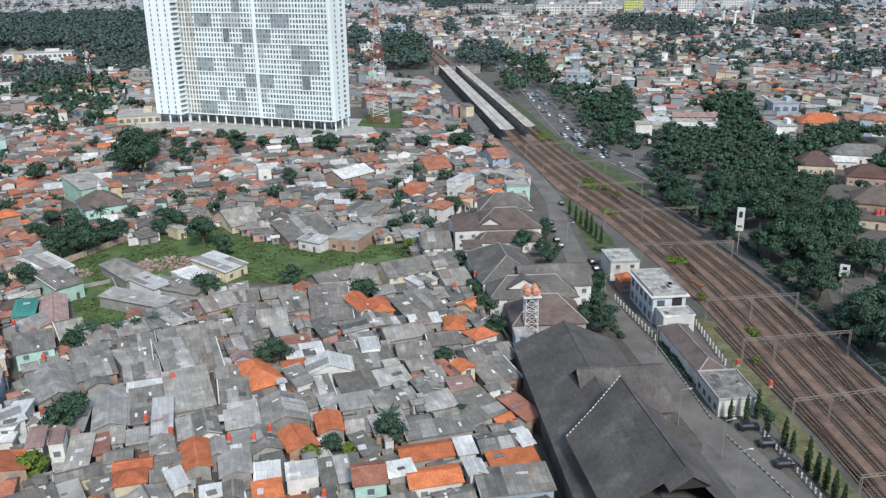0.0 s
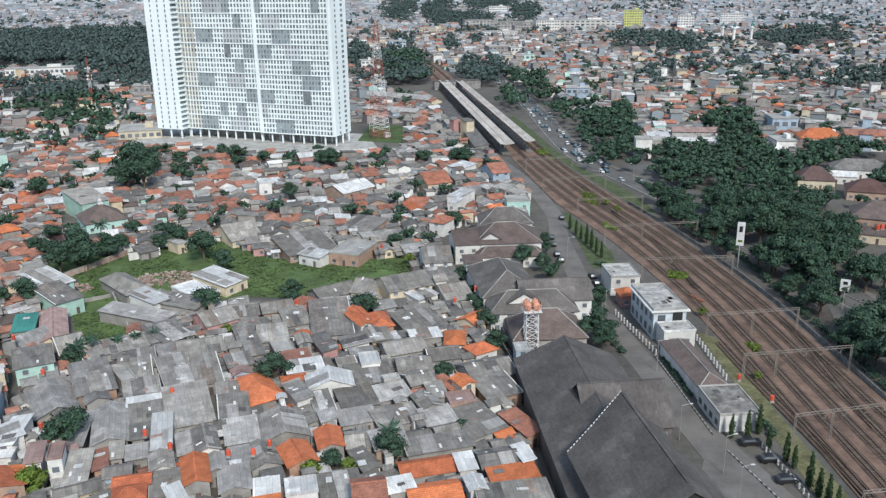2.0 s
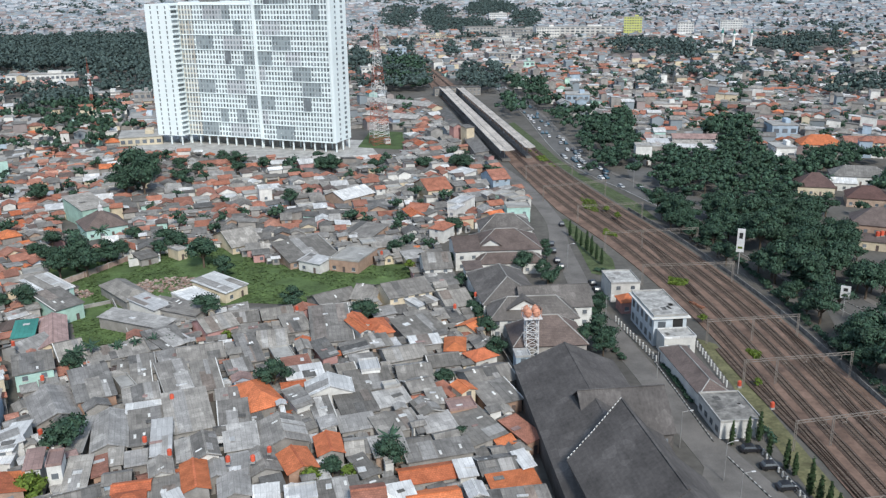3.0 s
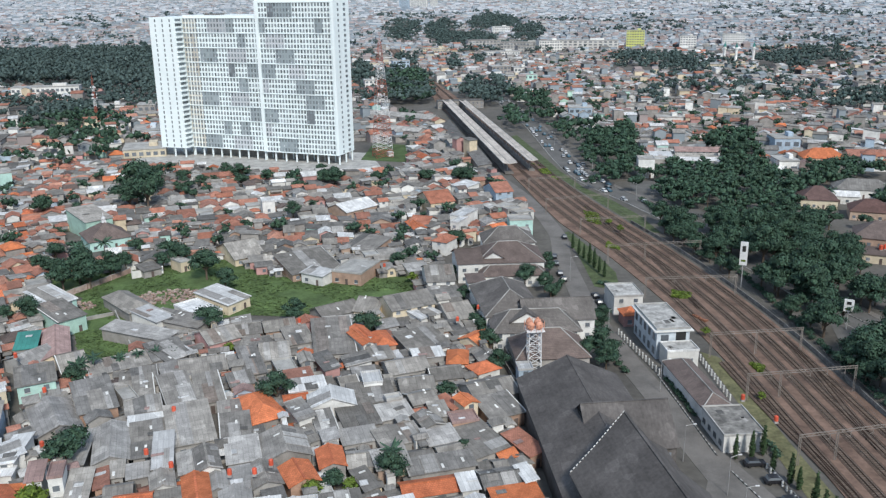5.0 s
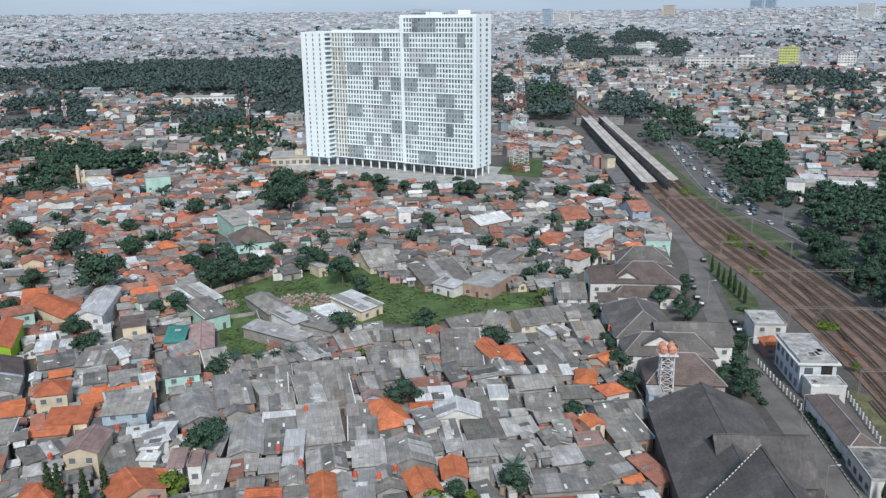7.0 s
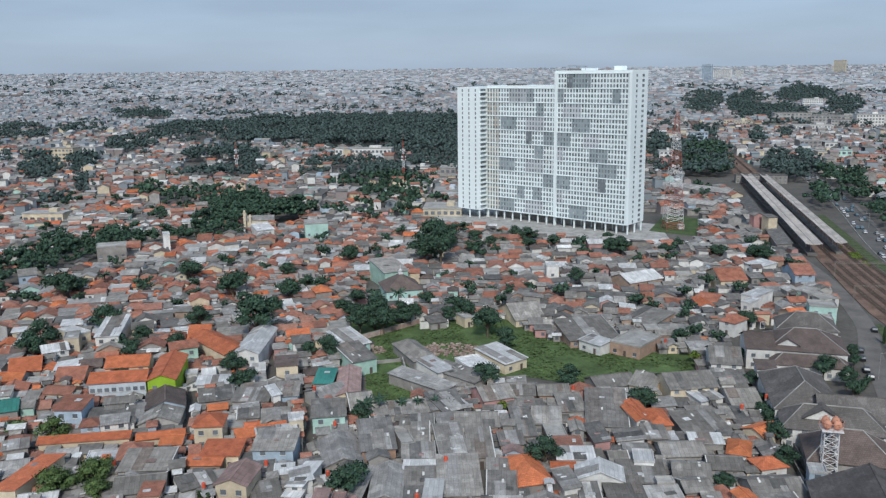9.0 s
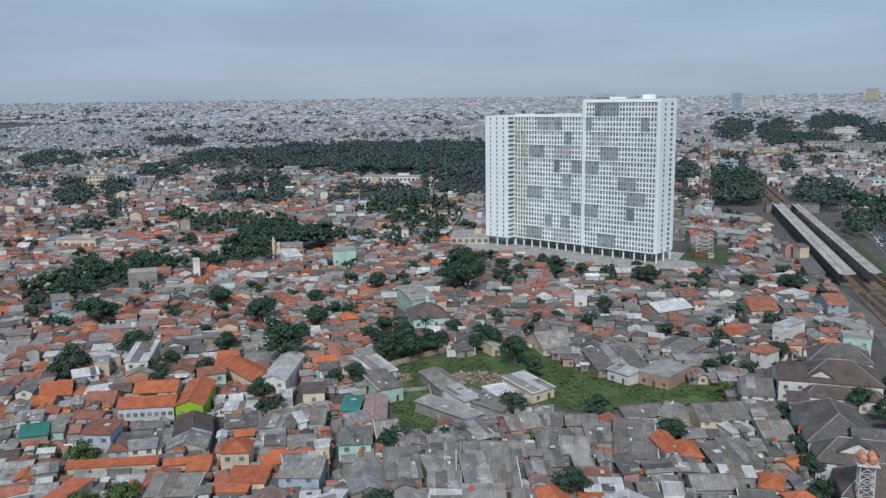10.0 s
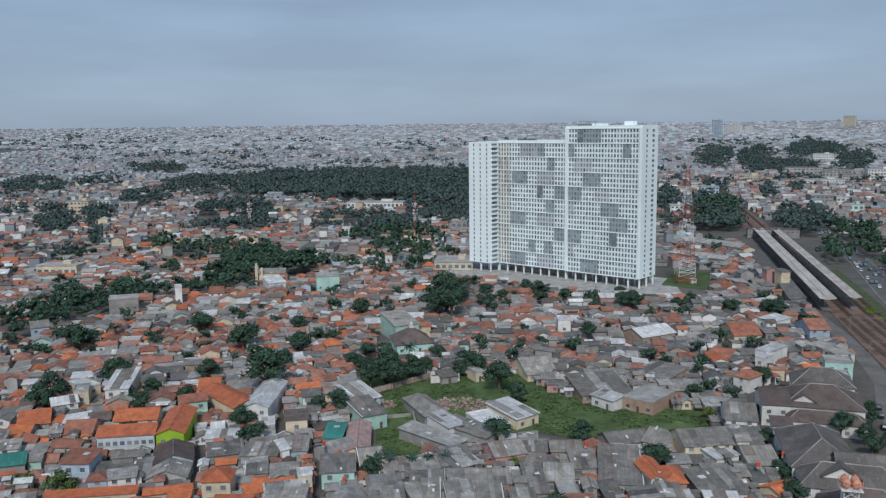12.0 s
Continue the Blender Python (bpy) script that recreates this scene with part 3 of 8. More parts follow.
def roof_shape(s, kind, w, d, h, up, over=0.45, slot=0, thick=0.16):
    """A roof over a w by d house: ridge along x ('gable'), along y ('cross'), 'hip', falling to the front ('mono') or 'flat'."""
    a, b = w / 2 + over, d / 2 + over
    if kind == "gable":
        s.sweep([(-b, h - 0.1), (0, h + up), (b, h - 0.1), (b, h - 0.1 + thick), (0, h + up + thick), (-b, h - 0.1 + thick)], -a, a, slot, "x")
    elif kind == "cross":
        s.sweep([(-a, h - 0.1), (0, h + up), (a, h - 0.1), (a, h - 0.1 + thick), (0, h + up + thick), (-a, h - 0.1 + thick)], -b, b, slot, "y")
    elif kind == "broken":
        m, zm = a * 0.56, h + up * 0.36
        s.sweep([(-a, h - 0.1), (-m, zm), (0, h + up), (m, zm), (a, h - 0.1), (a, h + 0.1), (m, zm + 0.25), (0, h + up + 0.25), (-m, zm + 0.25), (-a, h + 0.1)], -b, b, slot, "y")
    elif kind == "hip":
        k = min(a, b)
        rx, ry = (a - k * 0.92, 0.02) if a >= b else (0.02, b - k * 0.92)
        p = [(-a, -b, h - 0.1), (a, -b, h - 0.1), (a, b, h - 0.1), (-a, b, h - 0.1), (-a, -b, h + 0.08), (a, -b, h + 0.08), (a, b, h + 0.08), (-a, b, h + 0.08),
             (-rx, -ry, h + up), (rx, -ry, h + up), (rx, ry, h + up), (-rx, ry, h + up)]
        s.solid(p, [(3, 2, 1, 0), (0, 1, 5, 4), (1, 2, 6, 5), (2, 3, 7, 6), (3, 0, 4, 7), (4, 5, 9, 8), (5, 6, 10, 9), (6, 7, 11, 10), (7, 4, 8, 11), (8, 9, 10, 11)], slot)
    elif kind == "mono":
        s.sweep([(-b, h - 0.05), (b, h + up), (b, h + up + thick), (-b, h - 0.05 + thick)], -a, a, slot, "x")
    elif kind == "side":
        s.sweep([(-a, h - 0.05), (a, h + up), (a, h + up + thick), (-a, h - 0.05 + thick)], -b, b, slot, "y")
    else:
        a, b, rim = w / 2 + 0.15, d / 2 + 0.15, 0.22
        rings = [[(sx * p, sy * q, z) for sx, sy in ((-1, -1), (1, -1), (1, 1), (-1, 1))] for p, q, z in ((a, b, h), (a, b, h + 0.55), (a - rim, b - rim, h + 0.55), (a - rim, b - rim, h + 0.2))]
        faces = [(3, 2, 1, 0), (12, 13, 14, 15)]
        for k in (0, 4, 8):
            faces += [(k + i, k + (i + 1) % 4, k + 4 + (i + 1) % 4, k + 4 + i) for i in range(4)]
        s.solid([p for ring in rings for p in ring], faces, slot)
    return s


def wall_shape(s, kind, w, d, h, up, slot=0):
    a, b, e, p = w / 2, d / 2, h - 0.12, h + up - 0.12
    if kind == "gable":
        s.sweep([(-b, 0), (b, 0), (b, e), (0, p), (-b, e)], -a, a, slot, "x")
    elif kind == "cross":
        s.sweep([(-a, 0), (a, 0), (a, e), (0, p), (-a, e)], -b, b, slot, "y")
    elif kind == "broken":
        s.sweep([(-a, 0), (a, 0), (a, e), (w * 0.29, h + up * 0.33), (0, h + up - 0.2), (-w * 0.29, h + up * 0.33), (-a, e)], -b, b, slot, "y")
    elif kind == "mono":
        s.sweep([(-b, 0), (b, 0), (b, p), (-b, e)], -a, a, slot, "x")
    elif kind == "side":
        s.sweep([(-a, 0), (a, 0), (a, p), (-a, e)], -b, b, slot, "y")
    else:
        s.box(0, 0, 0, w, d, h, slot)
    return s


ROOF_WORDS = {"asbestos_roof": "grey asbestos-sheet", "weathered_grey_roof": "dark grey weathered-sheet", "bleached_asbestos_roof": "bleached grey-sheet", "pale_metal_roof": "whitish metal-sheet", "orange_clay_tiles": "orange clay-tile", "haze_muted_clay_tiles": "pinkish clay-tile", "dark_maroon_roof_tiles": "dark maroon tiled",
              "weathered_clay_tiles": "faded reddish clay-tile", "brown_roof_tiles": "brown tiled", "charcoal_roof_tiles": "charcoal tiled", "brown_grey_roof_tiles": "brownish grey tiled", "teal_metal_roof": "teal metal-sheet", "faded_pink_roof": "faded pinkish",
              "stained_concrete": "flat stained concrete", "haze_tinted_grey_roofs": "haze-tinted grey", "haze_tinted_reddish_roofs": "haze-tinted reddish", "haze_tinted_pale_walls": "pale"}
WALL_WORDS = {"white_plaster": "white walls", "cream_plaster": "cream walls", "mint_plaster": "mint green walls", "bare_cement_wall": "bare cement walls", "bare_brick_wall": "bare brick walls",
              "pink_plaster": "pink walls", "pale_blue_plaster": "pale blue walls", "lime_green_plaster": "lime green walls"}


def laid_sheets(rng, roof_ob, kind, w, d, h, up, roof):
    """Bays of older and newer sheets laid over a roof, and a pale flashing on one edge."""
    along_x = kind in ("gable", "mono")
    wide, run = (w, d) if along_x else (d, w)
    run += 0.9
    two = kind in ("gable", "cross")
    span = run / 2 if two else run
    lift = up + (0.1 if two else 0.05)
    tilt = math.degrees(math.atan2(lift, span))
    long = math.hypot(span, lift)
    tones = [m for m in (GREY, GREY, DARKGREY, PALEGREY, PALEGREY, RUSTGREY) if m is not roof]

    def lay(name, mat, across, size, thick, k=0.0, cover=1.0, text=""):
        side = rng.choice((-1, 1)) if two else 1
        mid = (-side * span / 2 if two else 0) + side * k * span
        z_ = h - (0.1 if two else 0.05) + lift * (0.5 + k) + 0.16
        lean = tilt * side
        at = pose(across, mid, z_, lean, 0, 0) if along_x else pose(mid, across, z_, 0, -lean, 0)
        box_ = (size, long * cover) if along_x else (long * cover, size)
        part(name, Shape().box(0, 0, 0.01, *box_, thick), mat, roof_ob, text, at=at)

    for i in range(rng.choice((1, 2, 2, 3)) if wide > 4 else 1):
        size = min(wide * 0.5, rng.uniform(1.0, 3.4))
        a = rng.uniform(-1, 1) * (wide - size) / 2
        cover = rng.choice((1.0, 0.96, 0.5, 0.62))
        lay("sheet_bay", rng.choice(tones), a, size, 0.05 + 0.02 * i, rng.choice((-0.5, 0.5)) * (1 - cover), cover, "roof sheets of another tone")
    if rng.random() < 0.45:
        lay("flashing", rng.choice((WHITEW, CONCRETE)), rng.choice((-1, 1)) * (wide / 2 + 0.3), 0.22, 0.14)


def house(x, y, w, d, h, turn, kind="gable", roof=GREY, wall=GREYW, up=None, name="house", windows=True, z=0.0, label="", annex=False, bay=3.2):
    """A house with its walls, roof, ridge, openings and yard slab as parts."""
    rng = random.Random(int(x * 13 + y * 7))
    up = up if up is not None else {"gable": d * 0.2, "cross": w * 0.2, "hip": min(w, d) * 0.3, "mono": d * 0.12, "side": w * 0.12}.get(kind, 0)
    take(x, y, turn, w, d)
    storeys = " two-storey" if h > 4.6 else ""
    top = base(name, x, y, z, turn, label or f"small{storeys} house with {ROOF_WORDS[roof.name]} roof and {WALL_WORDS.get(wall.name, 'plain walls')}", "house", "houses of the crowded quarter")
    part("wall", wall_shape(Shape(), kind, w, d, h, up), wall, top)
    roof_ob = part("roof", roof_shape(Shape(), kind, w, d, h, up), roof, top)
    if annex:
        side, aw, ad = rng.choice((-1, 1)), w * rng.uniform(0.4, 0.9), rng.uniform(1.8, 3.2)
        part("annex_roof", Shape().sweep([(side * (d / 2 - 0.6), h - 0.25), (side * (d / 2 + ad), h - 0.95), (side * (d / 2 + ad), h - 0.83), (side * (d / 2 - 0.6), h - 0.13)], -aw / 2, aw / 2, 0, "x"), rng.choice((GREY, GREY, DARKGREY, PALE, roof)), top, at=pose(rng.uniform(-0.2, 0.2) * w, 0, 0))
        part("annex_wall", Shape().box(0, side * (d / 2 + ad / 2 - 0.2), 0, aw * 0.9, ad * 0.8, h - 1.0), wall, top)
    if kind == "gable":
        part("ridge_cap", Shape().box(0, 0, h + up + 0.1, w + 0.9, 0.4, 0.12), roof, roof_ob)
    elif kind == "cross":
        part("ridge_cap", Shape().box(0, 0, h + up + 0.1, 0.4, d + 0.9, 0.12), roof, roof_ob)
    elif kind in ("mono", "side", "flat") and rng.random() < 0.75:
        sx, sy = rng.uniform(-0.3, 0.3) * w, rng.uniform(-0.25, 0.25) * d
        zz = h + 0.2 + (up * (sy / d + 0.5) if kind == "mono" else up * (sx / w + 0.5) if kind == "side" else 0)
        part("patch_sheet", Shape().box(sx, sy, zz - 0.05, rng.uniform(0.8, 2.6), rng.uniform(0.6, 1.8), 0.1, 0, rng.uniform(-0.2, 0.2)), rng.choice((PALE, PALE, DARKGREY, PINK)), roof_ob, "patched roof sheet of another tone")
    if roof in (GREY, DARKGREY) and math.hypot(x, y) < 300 and kind in ("gable", "cross", "mono", "side"):
        for i in range(rng.choice((0, 1, 1, 2))):
            sx, sy = rng.uniform(-0.36, 0.36) * w, rng.uniform(-0.36, 0.36) * d
            along_x = kind in ("gable", "mono")
            t_ = sy / d if along_x else sx / w
            rise_ = {"gable": up * (1 - abs(2 * t_)), "cross": up * (1 - abs(2 * t_))}.get(kind, up * (t_ + 0.5))
            tilt = math.degrees(math.atan2(up, (d if along_x else w) / (2 if kind in ("gable", "cross") else 1)))
            tilt *= -1 if kind in ("gable", "cross") and t_ > 0 else 1
            turn_ = pose(sx, sy, h + rise_ + 0.2, tilt if along_x else 0, 0 if along_x else -tilt, 0)
            part("light_sheet", Shape().box(0, 0, -0.05, *((0.5, 1.3) if along_x else (1.3, 0.5)), 0.08), WHITEW, roof_ob, "small translucent whitish roof sheet", at=turn_)
    if roof in (GREY, DARKGREY, PALE) and kind in ("gable", "cross", "mono", "side") and math.hypot(x, y) < 300 and w * d > 22:
        laid_sheets(rng, roof_ob, kind, w, d, h, up, roof)
    if windows:
        n = max(1, int(w / bay))
        floors = 2 if h > 4.6 else 1
        for k in range(floors):
            zz = 0.9 + k * 2.9
            for i in range(n):
                xx = (i + 0.5) / n * w - w / 2
                if k == 0 and i == n // 2:
                    part("door", Shape().box(xx, -d / 2 - 0.03, 0, 0.9, 0.12, 2.0), BROWN, top)
                else:
                    win = part("window", Shape().box(xx, -d / 2 - 0.04, zz, 1.2, 0.12, 1.1), GLASS, top)
                    part("sill", Shape().box(xx, -d / 2 - 0.1, zz - 0.12, 1.4, 0.26, 0.1), WHITEW, win)
    return top


def roof_deck(thing, w, d, h, n=5, slab=PALEDECK):
    """The stained slab inside a flat roof's rim, with small patches of newer screed."""
    rng = random.Random(int(w * 31 + d))
    deck = part("roof_deck", Shape().box(0, 0, h + 0.2, w - 0.2, d - 0.2, 0.06), slab, thing, "rain-stained grey roof slab")
    for i in range(n):
        part("screed_patch", Shape().box(rng.uniform(-0.35, 0.35) * w, rng.uniform(-0.38, 0.38) * d, h + 0.26, rng.uniform(0.8, 2.2), rng.uniform(0.8, 2.6), 0.03, 0, rng.uniform(0, 0.3)), rng.choice((CONCRETE, GREYW, DARKGREY)), deck)


def water_tank(x, y, z, r=0.45, h=1.05, mat=TANKRED):
    top = base("water_tank", x, y, z, 0, "orange-red plastic water tank standing on a roof", "water tank", "roof water tanks")
    part("body", Shape().bar((0, 0, 0), (0, 0, h), r, 10), mat, top)
    part("lid", Shape().bar((0, 0, h), (0, 0, h + 0.2), r * 0.75, 10, r * 0.4), mat, top)
    part("stand", Shape().box(0, 0, -0.5, r * 1.8, r * 1.8, 0.5), GREYW, top)
# ---------------------------------------------------------------- halls along the railway
def gablet(parent, x, y, z, w, up, deep, mat, board=WHITEW):
    """A small decorated gable on a roof, facing the front."""
    g_ = part("gablet", Shape().sweep([(-w / 2 - 0.4, 0), (0, up), (w / 2 + 0.4, 0), (w / 2 + 0.4, 0.25), (0, up + 0.25), (-w / 2 - 0.4, 0.25)], 0, deep, 0, "y"), mat, parent, at=pose(x, y, z))
    part("gable_board", Shape().sweep([(-w / 2, 0), (w / 2, 0), (0, up * 0.93)], 0.5, 0.65, 0, "y"), board, g_)
    return g_


def verge_dashes(parent, a, b, n, mat=WHITEW):
    """Pale cap tiles set along a sloping edge."""
    a, b = Vector(a), Vector(b)
    for i in range(n):
        k0, k1 = (i + 0.15) / n, (i + 0.7) / n
        part("cap_tile", Shape().bar(a.lerp(b, k0), a.lerp(b, k1), 0.1, 4), mat, parent)


def hip_caps(hall, w, d, h, up, mat=CONCRETE):
    """Pale cap tiles along the hips and the ridge of a hipped roof."""
    a, b = w / 2 + 0.45, d / 2 + 0.45
    k = min(a, b)
    rx, ry = (a - k * 0.92, 0.02) if a >= b else (0.02, b - k * 0.92)
    for sx in (-1, 1):
        for sy in (-1, 1):
            part("hip_cap", Shape().bar((sx * a, sy * b, h + 0.12), (sx * rx, sy * ry, h + up + 0.05), 0.13, 4), mat, hall)
    part("ridge_cap", Shape().bar((-rx, -ry, h + up + 0.05), (rx, ry, h + up + 0.05), 0.15, 4), mat, hall)


def prow_roof(s, outline, near, far):
    """A roof outline in x and z drawn from near to far, with its own reach for every corner, so that the ridge juts out past the eaves."""
    n = len(outline)
    s.solid([(a, y, b) for (a, b), y in zip(outline, near)] + [(a, y, b) for (a, b), y in zip(outline, far)],
            [(i, (i + 1) % n, n + (i + 1) % n, n + i) for i in range(n)] + [tuple(range(n))[::-1], tuple(range(n, 2 * n))])
    return s


hall = house(35.0, 152.0, 17, 15, 6.0, 6, "gable", CHAR, CHAR, up=6.4, name="station_hall", label="hall with a dark charcoal tiled cross roof")
part("gable_vent", Shape().box(-8.7, 0, 8.2, 0.2, 4.0, 2.4), DARK, hall, "dark louvred opening")
house(30.6, 140.0, 22.5, 74, 6.0, 5, "cross", CHAR, CHAR, up=5.2, name="station_hall", label="long hall with dark charcoal tiled roof beside the quarter")


def build_prow_hall(x, y, turn):
    take(x, y, turn, 24, 32)
    top = base("prow_hall", x, y, 0, turn, "big hall with steep jutting charcoal roof and white edge tiles", "hall")
    part("wall", Shape().box(0, -2, 0, 20, 26, 5.0), GREYW, top)
    out = [(-12.5, 9.4), (-6.8, 12.4), (0, 16.2), (6.8, 8.6), (12.5, 4.6), (12.5, 4.9), (6.8, 8.95), (0, 16.6), (-6.8, 12.75), (-12.5, 9.7)]
    reach = [7.5, 11.0, 15.5, 9.0, 5.0, 5.0, 9.0, 15.5, 11.0, 7.5]
    roof = part("roof", prow_roof(Shape(), out, [-14.5] * 10, reach), CHAR, top)
    part("gable_board", Shape().solid([(-10, 5.6, 6.2), (10, 5.6, 6.2), (0, 14.2, 15.4), (0, 13.8, 15.4), (10, 5.2, 6.2), (-10, 5.2, 6.2)], [(0, 1, 2), (3, 4, 5), (0, 2, 3, 5), (1, 4, 3, 2), (0, 5, 4, 1)]), CHAR, top)
    for a, b, n in (((0, 15.5, 16.75), (-6.8, 11.0, 12.85), 11), ((-6.8, 11.0, 12.85), (-12.5, 7.5, 9.8), 9)):
        verge_dashes(roof, a, b, n)
    part("ridge_cap", Shape().box(0, 0.5, 16.45, 0.5, 29.6, 0.25), CHAR, roof)
    # its black board stands in for the shaded inside of an open gablet
    gablet(roof, 0.0, -16.6, 14.0, 6.4, 2.3, 4.5, CHAR, DARK)


build_prow_hall(34.6, 124.6, 8)
hall = house(38.5, 101.0, 19, 13, 4.5, 8, "hip", CHAR, CHAR, up=7.0, name="station_hall", label="low hall with hipped charcoal roof and white edge tiles")
verge_dashes(hall, (0, 0.5, 11.8), (-9.9, 6.9, 4.7), 14)
verge_dashes(hall, (0, 0.5, 11.8), (9.9, 6.9, 4.7), 14)
hall = house(25.8, 198.5, 18, 13.5, 4.0, 4, "hip", BROWN, GREYW, up=5.4, name="brown_hall", label="hall with hipped brown tiled roof beside the tank tower")
hip_caps(hall, 18, 13.5, 4.0, 5.4)
hall = house(17.0, 229.0, 16, 26, 6.0, 8, "hip", OFFICE, WHITEW, up=5.0, name="office_hall", label="office hall with weathered dark grey tiled roof")
hip_caps(hall, 16, 26, 6.0, 5.0)
house(30.0, 218.5, 19, 12.5, 6.0, 4, "gable", OFFICE, WHITEW, up=4.0, name="office_hall", label="office wing with weathered dark grey tiled roof")
hall = house(23.5, 211.5, 23, 11, 5.2, 3, "hip", OFFICE, WHITEW, up=4.4, name="office_hall", label="porch hall with hipped grey roof and a small white gable")
hip_caps(hall, 23, 11, 5.2, 4.4)
gablet(hall, -2.5, -4.2, 7.2, 8.5, 2.8, 5.0, OFFICE)
hall = house(20.7, 271.5, 22, 17, 6.2, 3, "hip", BROWN, WHITEW, up=4.8, name="brown_hall", label="two-storey white building with brown hipped roof")
hip_caps(hall, 22, 17, 6.2, 4.8)
gablet(hall, -5.5, -7.6, 7.2, 6.5, 2.2, 4.0, BROWN)
hall = house(21.5, 260.0, 21, 7, 3.8, 3, "hip", BROWN, WHITEW, up=2.6, name="brown_hall", label="lower front wing with brown hipped roof")
hip_caps(hall, 21, 7, 3.8, 2.6)
house(7.0, 268.0, 8, 14, 6.5, 8, "gable", BROWN, WHITEW, up=3.0, name="brown_hall", label="white side wing with brown tiled roof")
hall = house(22.0, 291.0, 18, 13, 6.5, 3, "hip", OFFICE, WHITEW, up=4.4, name="office_hall", label="white building with dark hipped roof")
hip_caps(hall, 18, 13, 6.5, 4.4)
house(27.5, 306.0, 8, 7, 5.0, 3, "flat", CONCRETE, WHITEW, name="white_building", label="white flat-roofed building with pale terraces")
house(29.0, 319.0, 9, 8, 6.5, 3, "flat", CONCRETE, MINT, name="white_building", label="mint and white flat-roofed building")
house(9.0, 247.0, 5, 6, 6.0, 8, "mono", BROWN, WHITEW, name="small_house", label="small white house with brown roof")
# signal building, its stair block, the long platform house and the flat-roofed house
sig = house(56.8, 209.0, 8.6, 18.0, 8.0, 5.5, "flat", CONCRETE, PALEBLUE, windows=False, name="signal_building", label="two-storey pale blue railway building with stained flat roof")
for i in range(5):
    for k in (0.9, 4.6):
        part("window", Shape().box(-4.35, -7 + i * 3.5, k, 0.12, 1.6, 1.9), GLASS, sig)
part("window", Shape().box(-2.2, -9.03, 5.0, 2.0, 0.12, 1.6), GLASS, sig)
part("door", Shape().box(2.0, -9.03, 4.8, 2.6, 0.12, 2.4), DARK, sig)
part("eave_slab", Shape().box(0, 0, 7.5, 10.2, 19.4, 0.3), WHITEW, sig)
roof_deck(sig, 8.6, 18.0, 8.0, 8)
low = house(58.4, 196.6, 8.0, 5.6, 4.6, 5.5, "flat", PALE, WHITEW, windows=False, name="stair_block", label="low white annex with a parapet terrace")
for i in range(2):
    part("window", Shape().box(-1.8 + i * 3.6, -2.84, 1.2, 1.6, 0.1, 1.4), GLASS, low)
roof_deck(low, 8.0, 5.6, 4.6, 3)
lng = house(57.6, 178.8, 6.4, 24.4, 3.4, 6, "hip", BROWN, WHITEW, up=2.0, windows=False, name="platform_house", label="long low white house with brown tiled roof")
hip_caps(lng, 6.4, 24.4, 3.4, 2.0)
for i in range(7):
    part("window", Shape().box(-3.04, -10 + i * 3.3, 0.9, 0.1, 1.5, 1.3), GLASS, lng)
flt = house(59.8, 159.6, 8.6, 12.4, 3.8, 4, "flat", CONCRETE, WHITEW, windows=False, name="flat_roofed_house", label="white house with a grey flat roof and white parapet")
for i in range(4):
    part("window", Shape().box(-4.35, -4.5 + i * 3, 1.0, 0.1, 1.4, 1.2), GLASS, flt)
part("window", Shape().box(-1.5, -6.25, 1.1, 1.4, 0.1, 1.3), GLASS, flt)
roof_deck(flt, 8.6, 12.4, 3.8, 5, DECK)
rlw = house(52.5, 236.5, 8.5, 11, 5.6, 4, "flat", CONCRETE, WHITEW, name="railway_office", label="white railway office with stained flat roof")
roof_deck(rlw, 8.5, 11, 5.6, 5)
house(52.8, 224.5, 6.5, 5.0, 3.4, 6, "hip", ORANGE, PINKW, up=1.8, name="gate_hut", label="small hut with orange tiled roof")
house(18.4, 184.5, 3.4, 4.0, 5.2, 5, "flat", PALE, BLUEW, name="pump_house", label="pale blue pump house at the foot of the tank tower")


# ---------------------------------------------------------------- lattice towers
def lattice(name, shape_mat, parent, w0, w1, z0, z1, levels, r, label=""):
    """One stretch of a four-legged lattice, tapering from w0 to w1."""
    s = Shape()
    for i in range(levels):
        k0, k1 = i / levels, (i + 1) / levels
        a, b = (w0 + (w1 - w0) * k0) / 2, (w0 + (w1 - w0) * k1) / 2
        za, zb = z0 + (z1 - z0) * k0, z0 + (z1 - z0) * k1
        c0 = [Vector((x * a, y * a, za)) for x, y in ((-1, -1), (1, -1), (1, 1), (-1, 1))]
        c1 = [Vector((x * b, y * b, zb)) for x, y in ((-1, -1), (1, -1), (1, 1), (-1, 1))]
        for j in range(4):
            s.bar(c0[j], c1[j], r, 4)
            s.bar(c0[j], c1[(j + 1) % 4], r * 0.7, 3)
            s.bar(c0[(j + 1) % 4], c1[j], r * 0.7, 3)
            s.bar(c1[j], c1[(j + 1) % 4], r * 0.7, 3)
    return tagged(part(name, s, shape_mat, parent, label), kind="stuff")


